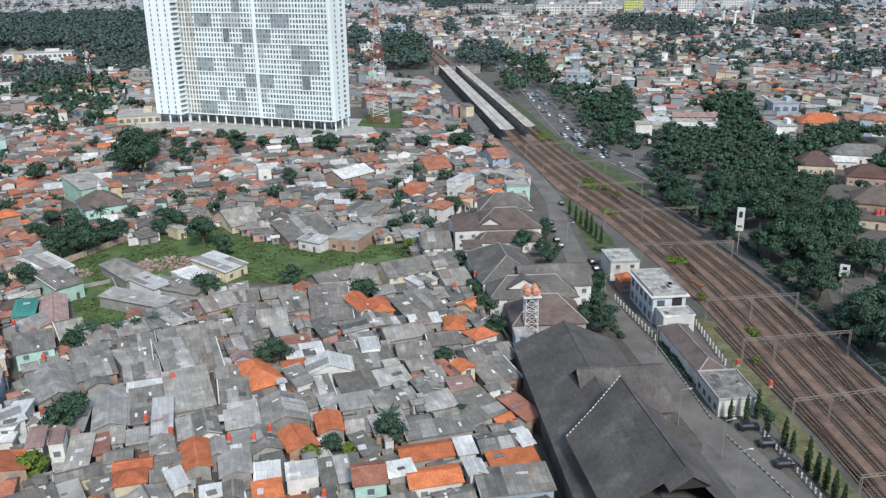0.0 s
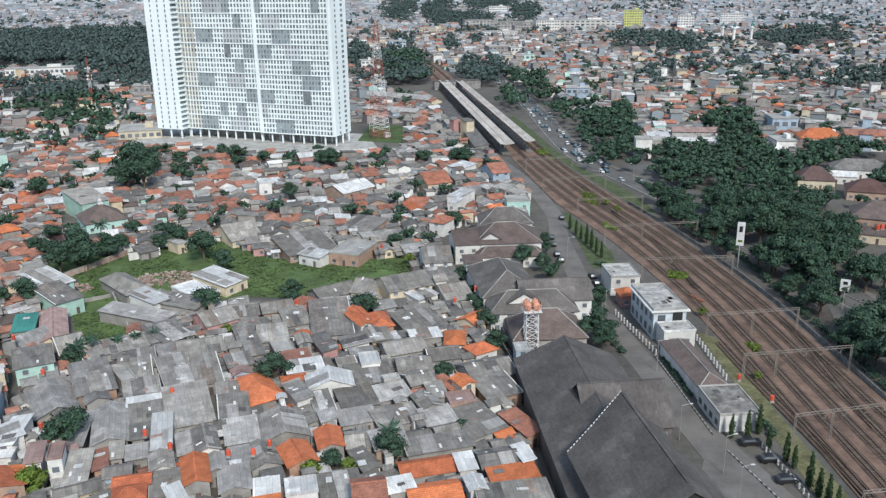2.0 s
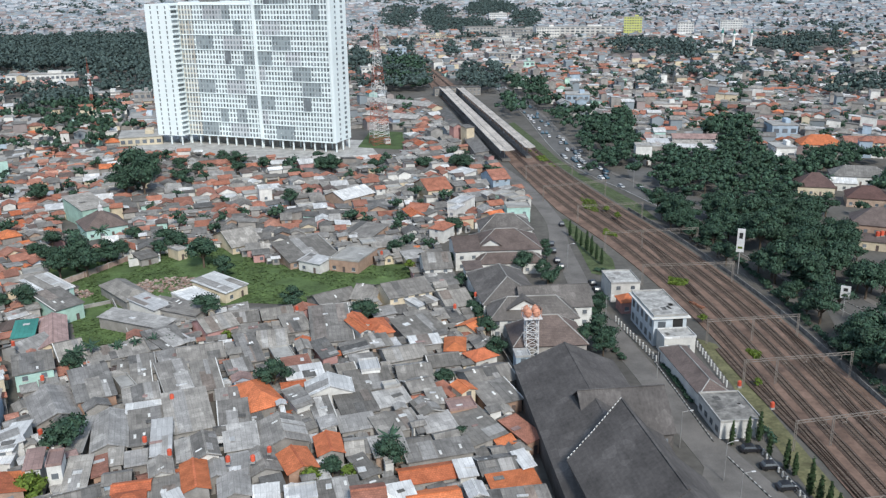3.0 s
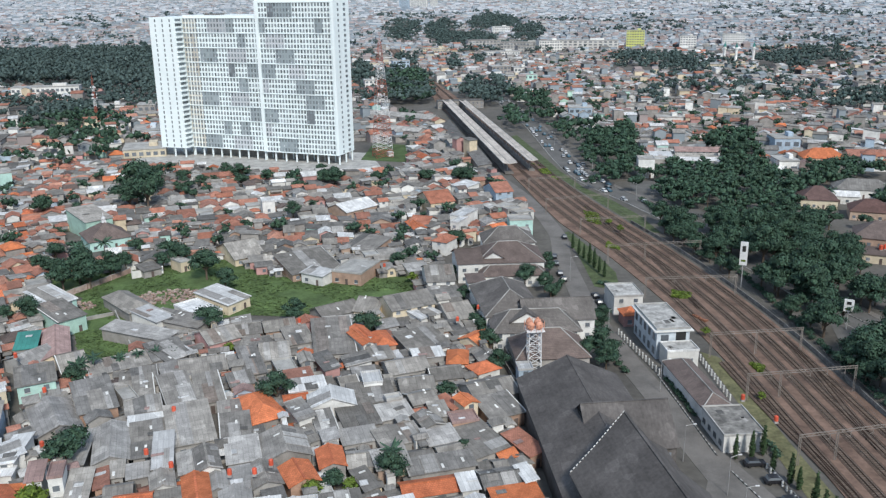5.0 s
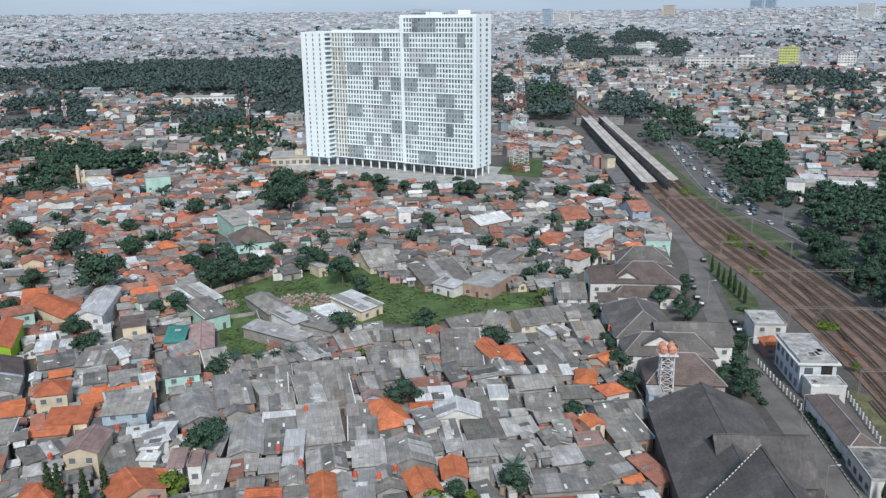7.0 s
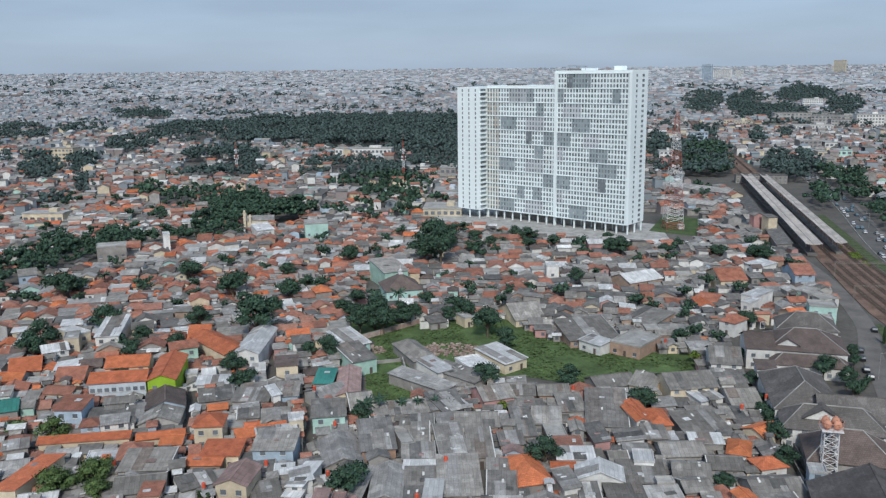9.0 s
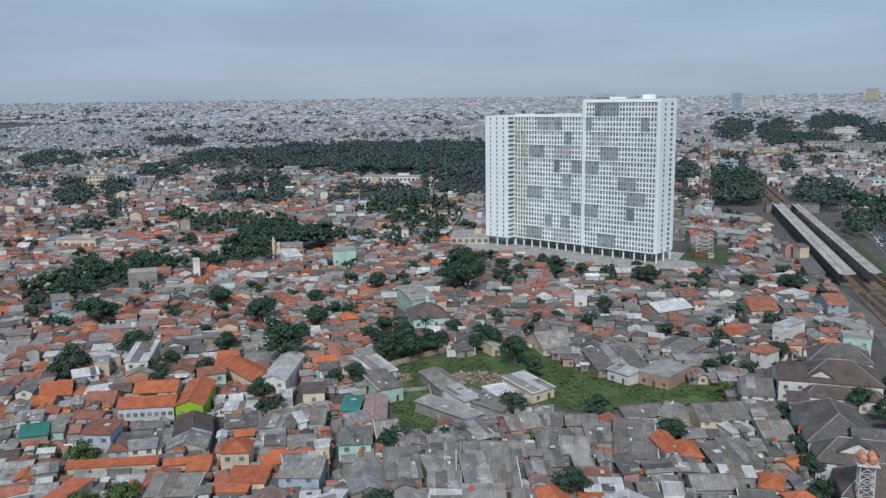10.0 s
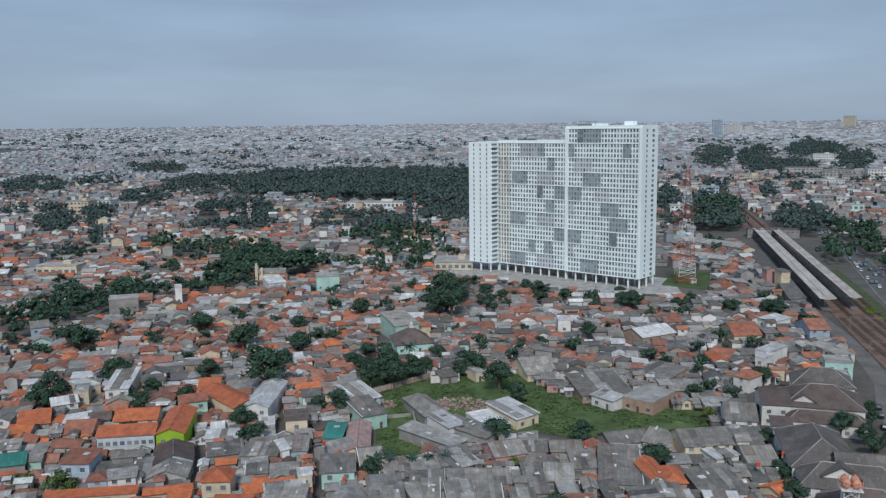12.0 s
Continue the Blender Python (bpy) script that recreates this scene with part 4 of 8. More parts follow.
def tank_tower(x, y):
    top = base("tank_tower", x, y, 0, 6, "white lattice water tower carrying four round orange tanks", "water tower")
    lattice("lattice", WHITESTEEL, top, 3.2, 2.9, 0, 12.0, 7, 0.11)
    part("platform", Shape().box(0, 0, 12.0, 4.4, 4.4, 0.22), WHITESTEEL, top)
    s = Shape()
    for i in range(12):
        a = 2 * math.pi * i / 12
        b = 2 * math.pi * (i + 1) / 12
        p, q = (2.5 * math.cos(a), 2.5 * math.sin(a)), (2.5 * math.cos(b), 2.5 * math.sin(b))
        s.bar((*p, 12.2), (*p, 14.0), 0.05, 3)
        for z in (13.1, 14.0):
            s.bar((*p, z), (*q, z), 0.05, 3)
    part("railing", s, TANKPINK, top, "faded salmon railing")
    for i, (a, b) in enumerate(((-1.05, -0.9), (1.05, -0.9), (-1.05, 1.1), (1.05, 1.1))):
        tank = part("tank", Shape().ball(a, b, 13.3, 0.95, 1.1, 12, 8), TANKPINK, top, "faded salmon-orange round tank")
        part("cap", Shape().bar((a, b, 14.3), (a, b, 14.6), 0.3, 8), TANKPINK, tank)


TANKPINK = material("faded_salmon_plastic", (0.62, 0.30, 0.20), 0.6, 0.1, 0.2, 0.8)
tank_tower(21.3, 191.2)


def radio_mast(x, y, height, w0, w1, name="radio_mast"):
    top = base(name, x, y, 0, 20, "tall red and white lattice telephone mast", "mast")
    ends = (0, 0.07, 0.21, 0.36, 0.54, 0.68, 0.82, 1.0)
    for i in range(7):
        k0, k1 = ends[i], ends[i + 1]
        a, b = (w1 + (w0 - w1) * (1 - k) ** 0.85 for k in (k0, k1))
        lattice("mast_section", WHITESTEEL if i % 2 else REDSTEEL, top, a, b, height * k0, height * k1, 2 if i == 0 else 4, 0.13 - 0.008 * i)
    for z, k in ((height * 0.62, 1.0), (height * 0.78, 0.8), (height * 0.55, 0.9)):
        for j in range(3):
            an = 2.1 * j + z
            part("dish", Shape().bar((1.6 * math.cos(an), 1.6 * math.sin(an), z), (2.2 * math.cos(an), 2.2 * math.sin(an), z), 0.9 * k, 10, 0.6 * k), WHITESTEEL, top, "white drum antenna")
    part("spike", Shape().bar((0, 0, height), (0, 0, height + 5), 0.08, 4), REDSTEEL, top)
    part("equipment_hut", Shape().box(4.5, 0, 0, 3, 4, 2.6), WHITEW, top)


radio_mast(-36, 488, 65, 9.8, 1.4)
radio_mast(-420, 640, 30, 2.4, 1.0)
radio_mast(-262, 640, 34, 2.4, 1.0)


# ---------------------------------------------------------------- railway furniture
BED_N = normals(TRACKBED)
ROAD_N = normals(ROAD)


def bed_point(y, off):
    i = min(range(len(TRACKBED)), key=lambda k: abs(TRACKBED[k].y - y))
    return TRACKBED[i] + BED_N[i] * off


def gantry(x0, y0, x1, y1, middle=None, h=6.2):
    a, b = Vector((x0, y0)), Vector((x1, y1))
    w = (b - a).length
    turn = math.degrees(math.atan2((b - a).y, (b - a).x))
    top = base("catenary_gantry", a.x, a.y, 0.1, turn, "grey steel gantry carrying overhead wires across the tracks", "gantry", "gantries over the railway")
    for x in [0, w] + ([middle * w] if middle else []):
        s = Shape()
        for dx in (-0.22, 0.22):
            s.bar((x + dx, 0, 0), (x + dx, 0, h + 0.7), 0.075, 4)
        for i in range(8):
            z0 = h * i / 8
            s.bar((x - 0.22, 0, z0), (x + 0.22, 0, z0 + h / 8), 0.05, 3)
        part("post", s, MASTSTEEL, top)
    s = Shape()
    n = int(w / 1.1)
    for dy, dz in ((0, 0), (0, 0.6)):
        s.bar((-0.3, dy, h + dz), (w + 0.3, dy, h + dz), 0.075, 4)
    for i in range(n):
        s.bar((w * i / n, 0, h + 0.6 * (i % 2)), (w * (i + 1) / n, 0, h + 0.6 * (1 - i % 2)), 0.05, 3)
    part("lattice_beam", s, MASTSTEEL, top)
    mid = bed_point((y0 + y1) / 2, 0)
    for off in (-9.2, -4.6, 0.4, 4.6, 9.0):
        x = off + (mid - a).length
        if 0.5 < x < w - 0.5:
            part("insulator_arm", Shape().bar((x, 0, h), (x, 0, h - 1.3), 0.07, 4).bar((x - 0.9, 0, h - 1.2), (x, 0, h - 0.9), 0.05, 3), MASTSTEEL, top)


for x0, y0, x1, y1, gm in ((70, 122, 96.5, 126, None), (69, 148, 96, 153.6, 0.3), (68.5, 175.9, 94.7, 179.7, 0.3), (67.4, 200.1, 91.7, 203.1, 0.5), (60.9, 244.4, 89, 246, None),
                           (56.1, 279.8, 89, 283.9, 0.4), (52.2, 316, 78, 319.9, None), (42.8, 349.3, 70.8, 358.3, None), (39.5, 391, 62, 396, None)):
    gantry(x0, y0, x1, y1, gm)


def overhead_wire(off, z=5.0):
    line = [p for p in TRACKBED if 60 < p.y < 470]
    n = normals(line)
    pts = [p + k * off for p, k in zip(line, n)]
    s = Shape()
    for p, q in zip(pts, pts[1:]):
        s.bar((*p, z), (*q, z), 0.025, 3)
        s.bar((*p, z + 1.1), (*q, z + 1.1), 0.025, 3)
    tagged(new("overhead_wire", s.mesh("overhead_wire", MASTSTEEL)), "thin dark overhead wire above a railway track", "wire", "overhead wires")


for off in (-9.2, -4.6, 0.4, 4.6, 9.0):
    overhead_wire(off)


def side_wall(y0, y1, off, h=2.0):
    line = [p + k * off for p, k in zip(TRACKBED, normals(TRACKBED)) if y0 <= p.y <= y1]
    s = ribbon(Shape(), line, -0.12, 0.12, h, h)
    tagged(new("wall_railway", s.mesh("wall_railway", DECK)), "grey stained concrete wall along the railway", "wall", kind="structure")


side_wall(110, 335, 13.0, 1.2)


def fence(x0, y0, x1, y1, n, h=1.7):
    a, b = Vector((x0, y0)), Vector((x1, y1))
    top = base("fence", x0, y0, 0.05, math.degrees(math.atan2(y1 - y0, x1 - x0)), "fence of white posts with thin rails", "fence", "white fences of the station yard")
    L_ = (b - a).length
    for i in range(n + 1):
        part("post", Shape().box(L_ * i / n, 0, 0, 0.28, 0.28, h), WHITEW, top)
    for z in (0.6, 1.3):
        part("rail", Shape().box(L_ / 2, 0, z, L_, 0.07, 0.09), STEEL, top)


fence(47.2, 216, 52.0, 190, 13)
fence(64.5, 203, 64.8, 176, 12)


def striped_kerb(x0, y0, x1, y1, n):
    a, b = Vector((x0, y0)), Vector((x1, y1))
    L_ = (b - a).length
    top = base("striped_kerb", x0, y0, 0.05, math.degrees(math.atan2(y1 - y0, x1 - x0)), "kerb of black and white painted blocks", "kerb")
    block = [Shape().box(0, 0, 0, L_ / n, 0.25, 0.3).mesh("kerb_block", m) for m in (CONCRETE, DARKGREY)]
    for i in range(n):
        part("kerb_block", block[i % 2], WHITEW, top, at=pose(L_ * (i + 0.5) / n, 0, 0))


striped_kerb(51.6, 190, 54.4, 152, 48)
striped_kerb(55.4, 146, 62.4, 117, 40)
striped_kerb(116.2, 228.6, 118.2, 221.8, 10)
striped_kerb(118.4, 221.5, 124.5, 219.8, 9)
fence(62.6, 147, 65.4, 122, 16, 1.1)


# ---------------------------------------------------------------- station
def platform_roof(xa, ya, xb, yb, w, z, n):
    a, b = Vector((xa, ya)), Vector((xb, yb))
    L_ = (b - a).length
    turn = math.degrees(math.atan2(b.y - a.y, b.x - a.x)) - 90
    top = base("platform", xa, ya, 0.2, turn, "long railway platform with a pale grey sheet canopy on columns", "railway platform", "station platforms")
    part("platform_slab", Shape().box(0, L_ / 2, 0, w * 0.6, L_, 0.9), PAVING, top)
    roof = part("canopy", Shape().sweep([(-w / 2, z + 0.7), (0, z), (w / 2, z + 0.7), (w / 2, z + 0.9), (0, z + 0.25), (-w / 2, z + 0.9)], -2, L_ + 2), CANOPY, top)
    part("gutter", Shape().box(0, L_ / 2, z + 0.2, 0.5, L_ + 4, 0.2), CONCRETE, roof)
    part("edge_beam", Shape().box(-w / 2, L_ / 2, z + 0.62, 0.2, L_ + 4, 0.3), STEEL, roof)
    part("edge_beam", Shape().box(w / 2, L_ / 2, z + 0.62, 0.2, L_ + 4, 0.3), STEEL, roof)
    for i in range(n):
        y = L_ * (i + 0.5) / n
        part("column", Shape().box(0, y, 1.0, 0.4, 0.4, z - 0.9), STEEL, top)


CANOPY = material("grey_canopy_sheet", (0.56, 0.505, 0.45), 0.8, 0.05, 0.35, 0.12, sheets=(1.0, 6.0))
platform_roof(33.5, 433, 2.0, 706, 7.6, 5.6, 24)
platform_roof(46.0, 440, 15.0, 703, 5.4, 5.6, 24)
house(-31, 629, 12, 60, 4.5, 56, "cross", PALEGREY, GREYW, name="market_hall", label="long market hall with bleached grey sheet roof")
house(-33, 566, 10, 44, 4.5, 58, "cross", PALEGREY, GREYW, name="market_hall", label="long market hall with bleached grey sheet roof")
station = house(13.0, 705, 38, 10, 6.2, 7, "flat", DARKGREY, GREYW, name="station_bridge", label="grey roofed cross building at the end of the platforms")
house(18, 470, 7, 60, 3.5, 6, "side", DARKGREY, GREYW, name="station_shed", label="long dark shed along the platform")
house(5, 560, 7, 90, 3.5, 6.5, "side", DARKGREY, GREYW, name="station_shed", label="long dark shed along the platform")


# ---------------------------------------------------------------- signs, lamps, cars
def pylon_sign(x, y, z0, z1, w, turn):
    top = base("pylon_sign", x, y, 0, turn, "white upright sign board on a steel post", "sign")
    part("post", Shape().bar((0, 0.15, 0), (0, 0.15, z0 + 0.4), 0.18, 8), STEEL, top)
    board = part("board", Shape().box(0, 0, z0, w, 0.35, z1 - z0), WHITESTEEL, top)
    part("emblem", Shape().box(0, -0.2, z1 - 0.42 * (z1 - z0), w * 0.45, 0.06, 0.25 * (z1 - z0)), DARK, board, "dark emblem shape")
    part("stripe", Shape().box(0, -0.2, z0 + 0.15 * (z1 - z0), w * 0.6, 0.06, 0.09 * (z1 - z0)), LEAFY, board, "greenish stripe")


pylon_sign(93.5, 254.0, 7.4, 15.0, 2.3, -22)
pylon_sign(110.4, 217.9, 5.4, 8.9, 2.5, -27)


def lamp_post(x, y, turn, h=8.0):
    top = base("street_lamp", x, y, 0, turn, "grey steel street lamp with a single arm", "street lamp", "street lamps")
    part("pole", Shape().bar((0, 0, 0), (0, 0, h), 0.09, 6, 0.06), STEEL, top)
    part("arm", Shape().bar((0, 0, h), (1.6, 0, h + 0.4), 0.05, 5), STEEL, top)
    part("lantern", Shape().box(1.8, 0, h + 0.32, 0.7, 0.25, 0.14), WHITESTEEL, top)


for lx, ly, lt in ((50.0, 181, 0), (47.0, 150, 0), (51.5, 128, 0), (44.0, 214, 20), (40.5, 262, 0), (52, 138, 10), (86, 372, 200), (76, 430, 200), (68, 520, 200)):
    lamp_post(lx, ly, lt)


def car(colour):
    top = base("parked_car", 0, 0, 0, 0, "parked car in dark or pale paint", "car", "cars on road and car park")
    body = part("body", Shape().sweep([(-2.1, 0.35), (2.1, 0.35), (2.15, 0.8), (1.2, 0.95), (-1.9, 0.98), (-2.15, 0.8)], -0.85, 0.85), colour, top)
    part("cabin", Shape().sweep([(-1.75, 0.96), (1.05, 0.93), (0.4, 1.45), (-1.45, 1.48)], -0.75, 0.75), GLASS, top)
    part("roof", Shape().sweep([(-1.45, 1.46), (0.4, 1.43), (0.35, 1.52), (-1.4, 1.54)], -0.72, 0.72), colour, top)
    for x in (-1.3, 1.35):
        for y in (-0.82, 0.82):
            part("wheel", Shape().bar((x, y - 0.1, 0.32), (x, y + 0.1, 0.32), 0.32, 10), RUBBER, top)
    return top


CAR_COLOURS = [material("dark_car_paint", (0.03, 0.03, 0.035), 0.3, 0.1, 0.1, 0.5, bump=0.0), material("silver_car_paint", (0.45, 0.46, 0.47), 0.3, 0.1, 0.1, 0.5, bump=0.0),
               material("white_car_paint", (0.72, 0.72, 0.72), 0.3, 0.05, 0.1, 0.5, bump=0.0), material("blue_car_paint", (0.07, 0.16, 0.22), 0.3, 0.1, 0.1, 0.5, bump=0.0)]
PROTO = []
for c_, (px, py) in zip(CAR_COLOURS, ((60.6, 148.2), (69.5, 500), (75, 455), (66, 560))):
    o = car(c_)
    o.matrix_world = pose(px, py, 0.1, 0, 0, 5 if py < 200 else 100)
    PROTO.append(o)
for cx, cy, ct in ((62.4, 142.0, 4), (62.8, 135.0, 5), (38.6, 287.0, 80), (46.0, 246.0, 95), (38.2, 279.0, 85), (38.0, 268.0, 88), (38.4, 262.0, 90), (45.6, 312.0, 86), (46.2, 240.0, 92)):
    copy_thing(PROTO[0], pose(cx, cy, 0.08, 0, 0, ct))
crng = random.Random(5)
for i, p in enumerate(ROAD):
    if 330 < p.y < 760:
        n = ROAD_N[i]
        for off in (-4.2, -1.5, 1.4, 4.2):
            if crng.random() < 0.22:
                q = p + n * (off + crng.uniform(-0.4, 0.4))
                copy_thing(crng.choice(PROTO), pose(q.x, q.y, 0.07, 0, 0, math.degrees(math.atan2(n.x, -n.y)) + crng.uniform(-4, 4)))


def hoarding(x0, y0, x1, y1, n, h=2.6):
    """A row of upright site panels."""
    a, b = Vector((x0, y0)), Vector((x1, y1))
    top = base("site_hoarding", x0, y0, 0.05, math.degrees(math.atan2(y1 - y0, x1 - x0)), "pale sheet-metal hoarding in front of the tower", "hoarding")
    L_ = (b - a).length
    panel = Shape().box(0, 0, 0, L_ / n - 0.12, 0.1, h).mesh("panel", PALE)
    for i in range(n):
        part("panel", panel, PALE, top, at=pose(L_ * (i + 0.5) / n, 0, 0))


hoarding(-132, 454, -64, 434, 24)
hoarding(-64, 434, -36, 446, 10)
def garden_wall(x0, y0, x1, y1, h, mat, words):
    """A low masonry wall with a coping and piers."""
    L_ = math.hypot(x1 - x0, y1 - y0)
    top = base("garden_wall", x0, y0, 0.05, math.degrees(math.atan2(y1 - y0, x1 - x0)), words, "wall", "walls round the field")
    part("wall", Shape().box(L_ / 2, 0, 0, L_, 0.22, h), mat, top)
    part("coping", Shape().box(L_ / 2, 0, h, L_, 0.34, 0.1), CONCRETE, top)
    n = max(1, int(L_ / 4))
    for i in range(n + 1):
        part("pier", Shape().box(L_ * i / n, 0, 0, 0.42, 0.42, h + 0.18), mat, top)


for wx0, wy0, wx1, wy1, wh, wm, ww in ((-120.5, 249.5, -113.5, 262.8, 1.8, RUBBLE, "weathered beige brick wall at the field's edge"), (-113.3, 263.2, -107.7, 274.5, 1.8, RUBBLE, "weathered beige brick wall at the field's edge"),
                                       (-106.5, 229.5, -98.6, 234.6, 1.0, GREYW, "low grey wall between two grass plots"), (-97.8, 234.4, -84.5, 209.4, 1.6, GREYW, "grey cement wall beside a grass plot"),
                                       (-104.8, 268.5, -96.4, 273.8, 2.6, WHITEW, "whitewashed boundary wall at the field's edge")):
    garden_wall(wx0, wy0, wx1, wy1, wh, wm, ww)
# the dark drain that parts the quarter from the station land
DRAIN = smooth_line([(17.5, 186), (15.0, 200), (11.8, 215.6), (7.4, 232), (3.2, 249.4), (-1.0, 275), (-4.5, 300)])
tagged(new("drain", ribbon(Shape(), DRAIN, -0.9, 0.9, 0.07, 0.1).mesh("drain", DARK)), "narrow dark drain between masonry banks", "drain", kind="structure")
for side in (-1.25, 1.0):
    tagged(new("wall_drain", ribbon(Shape(), DRAIN, side, side + 0.25, 1.5, 1.5).mesh("wall_drain", DECK)), "stained grey masonry bank of the drain", "wall", kind="structure")
flat_patch("plaza", [(104, 206), (128, 200), (134, 226), (110, 230)], 0.11, ASPHALT, "small asphalt turning place with a kerb among trees", "square")
# ---------------------------------------------------------------- houses that stand out in the quarter: x, y, width, depth, eaves, turn
house(-83.4, 213.7, 5.4, 21.7, 3.4, 66, "side", PALEGREY, GREYW)
house(-83.3, 224.5, 5.9, 10.4, 3.8, 58, "mono", PALE, WHITEW)
house(-74.9, 222.4, 6.4, 17.9, 3.4, 65, "side", GREY, GREYW)
house(-61.3, 210.0, 8.6, 10.3, 3.6, 38, "gable", GREY, PINKW)
house(-70.6, 199.4, 6.9, 9.6, 3.2, 47, "mono", DARKGREY, GREYW)
house(-68.6, 201.2, 3.3, 7.2, 3, 53, "mono", PALE, WHITEW)
house(-109.7, 205.4, 5.0, 9.2, 4, 17, "mono", TEAL, GREYW)
house(-102.4, 205.5, 6.2, 21.3, 3.6, 24, "cross", PINK, CREAM)
house(-104.9, 197.1, 8.6, 9.9, 3.2, 60, "gable", PALEGREY, GREYW)
house(-96.2, 181.0, 8.1, 8.8, 5.6, 27, "mono", GREY, MINT)
house(-91.8, 178.2, 3.3, 5.2, 3, 28, "mono", PALEGREY, GREYW)
house(-93.9, 194.2, 6.0, 12.4, 3.2, 34, "gable", GREY, GREYW)
house(-81.3, 193.5, 14.7, 7.0, 2.8, 30, "mono", GREY, GREYW)
house(-72.0, 200.5, 8.4, 9.8, 3.2, 32, "mono", DARKGREY, GREYW)
house(-61.7, 176.3, 6.3, 15.6, 3, 27, "mono", GREY, GREYW)
house(-66.0, 188.3, 6.1, 8.1, 3, 26, "mono", PALEGREY, GREYW)
house(-60.5, 192.4, 10.4, 9.5, 3, 21, "gable", GREY, GREYW)
house(-55.1, 178.1, 5.5, 12.6, 3, 22, "mono", GREY, GREYW)
house(-54.6, 161.0, 8.7, 15.3, 3, 22, "mono", GREY, GREYW)
house(-79.2, 172.4, 7.8, 13.9, 4.2, 29, "mono", DARKGREY, BRICKW)
house(-85.4, 165.5, 8.6, 15.2, 3, 33, "cross", PALEGREY, GREYW)
house(-72.8, 174.8, 3.0, 7.8, 3.8, 36, "flat", CONCRETE, GREYW)
house(-67.3, 169.6, 7.2, 6.6, 3.3, 23, "mono", GREY, GREYW)
house(-64.8, 163.6, 6.6, 3.3, 3.2, 17, "mono", PALE, WHITEW)
house(-70.2, 178.5, 3.9, 10.7, 3, 21, "mono", GREY, GREYW)
house(-62.6, 159.1, 6.7, 6.8, 2.8, 20, "mono", GREY, GREYW)
house(-55.9, 148.0, 3.3, 11.6, 4.4, 15, "mono", PALE, WHITEW)
house(-68.6, 154.2, 6.5, 15.2, 3, 19, "cross", PALEGREY, GREYW)
house(-74.2, 152.8, 2.9, 14.6, 2.8, 12, "side", PALEGREY, GREYW)
house(-61.2, 150.9, 3.4, 4.8, 3, 17, "mono", DARKGREY, GREYW)
house(-63.6, 143.8, 2.1, 5.0, 3, 16, "mono", GREY, GREYW)
house(-59.2, 142.6, 3.5, 4.2, 3.4, 18, "mono", PALEGREY, GREYW)
house(-65.5, 140.6, 2.3, 7.0, 3.2, 22, "side", RUST, BRICKW)
house(-60.3, 135.7, 4.4, 3.8, 3.8, 15, "gable", GREY, BLUEW)
house(-56.5, 132.4, 6.1, 3.1, 4, 13, "gable", ORANGE, CREAM)
house(-55.7, 128.5, 5.2, 4.2, 4, 16, "hip", ORANGE, CREAM)
house(-53.2, 138.6, 3.9, 5.6, 4, 21, "cross", GREY, WHITEW)
house(-46.0, 135.5, 4.3, 9.3, 4, 19, "cross", ORANGE, GREYW)
house(-46.7, 145.5, 4.1, 8.8, 4.4, 21, "cross", GREY, WHITEW)
house(-43.2, 139.0, 3.0, 6.3, 3.4, 19, "cross", PALEGREY, GREYW)
house(-68.3, 137.3, 3.7, 10.4, 3, 13, "mono", GREY, GREYW)
house(-51.0, 146.4, 2.9, 8.1, 3, 20, "side", PALEGREY, GREYW)
house(-44.5, 159.4, 5.8, 9.9, 3.2, 16, "mono", GREY, GREYW)
house(-47.1, 167.7, 5.6, 5.9, 3.4, 17, "mono", GREY, GREYW)
house(-40.9, 150.2, 6.1, 8.2, 3.2, 17, "mono", PALEGREY, GREYW)
house(-48.4, 181.5, 5.4, 5.8, 4, 24, "mono", GREY, BRICKW)
house(-41.5, 168.6, 7.5, 13.4, 3.4, 33, "hip", ORANGE, GREYW)
house(-48.4, 192.6, 4.6, 13.8, 3.2, 23, "mono", DARKGREY, GREYW)
house(-44.2, 200.2, 6.9, 11.7, 3.2, 15, "gable", GREY, GREYW)
house(-39.8, 209.7, 6.3, 9.7, 3, 23, "mono", GREY, GREYW)
house(-39.5, 189.8, 4.6, 8.8, 3.4, 23, "flat", CONCRETE, BRICKW)
house(-34.8, 191.9, 2.9, 5.2, 4.8, 19, "cross", GREY, GREYW)
house(-29.9, 207.2, 10.1, 19.3, 3.2, 11, "mono", GREY, GREYW)
house(-29.7, 191.4, 3.6, 10.5, 4, 25, "side", DARKGREY, PINKW)
house(-32.5, 178.3, 8.1, 5.0, 4, 18, "mono", PALE, WHITEW)
house(-35.3, 184.4, 5.9, 4.8, 3.6, 21, "mono", RUST, GREYW)
house(-25.6, 169.9, 9.8, 6.5, 4.4, 12, "cross", PALE, WHITEW)
house(-31.8, 164.8, 3.4, 8.8, 4.6, 29, "side", GREY, WHITEW)
house(-26.0, 161.0, 3.9, 8.4, 3.4, 19, "mono", DARKGREY, GREYW)
house(-17.3, 175.3, 9.6, 8.5, 3, 15, "mono", GREY, GREYW)
house(-17.6, 180.5, 4.3, 5.9, 4.6, 12, "flat", PALE, WHITEW)
house(-23.5, 182.1, 3.9, 6.4, 3, 22, "gable", GREY, GREYW)
house(-19.1, 164.0, 7.5, 7.8, 3, 21, "mono", GREY, GREYW)
house(-12.3, 166.5, 8.3, 5.8, 3, 23, "mono", PALEGREY, GREYW)
house(-18.3, 156.1, 7.1, 5.0, 3, 18, "mono", PALEGREY, GREYW)
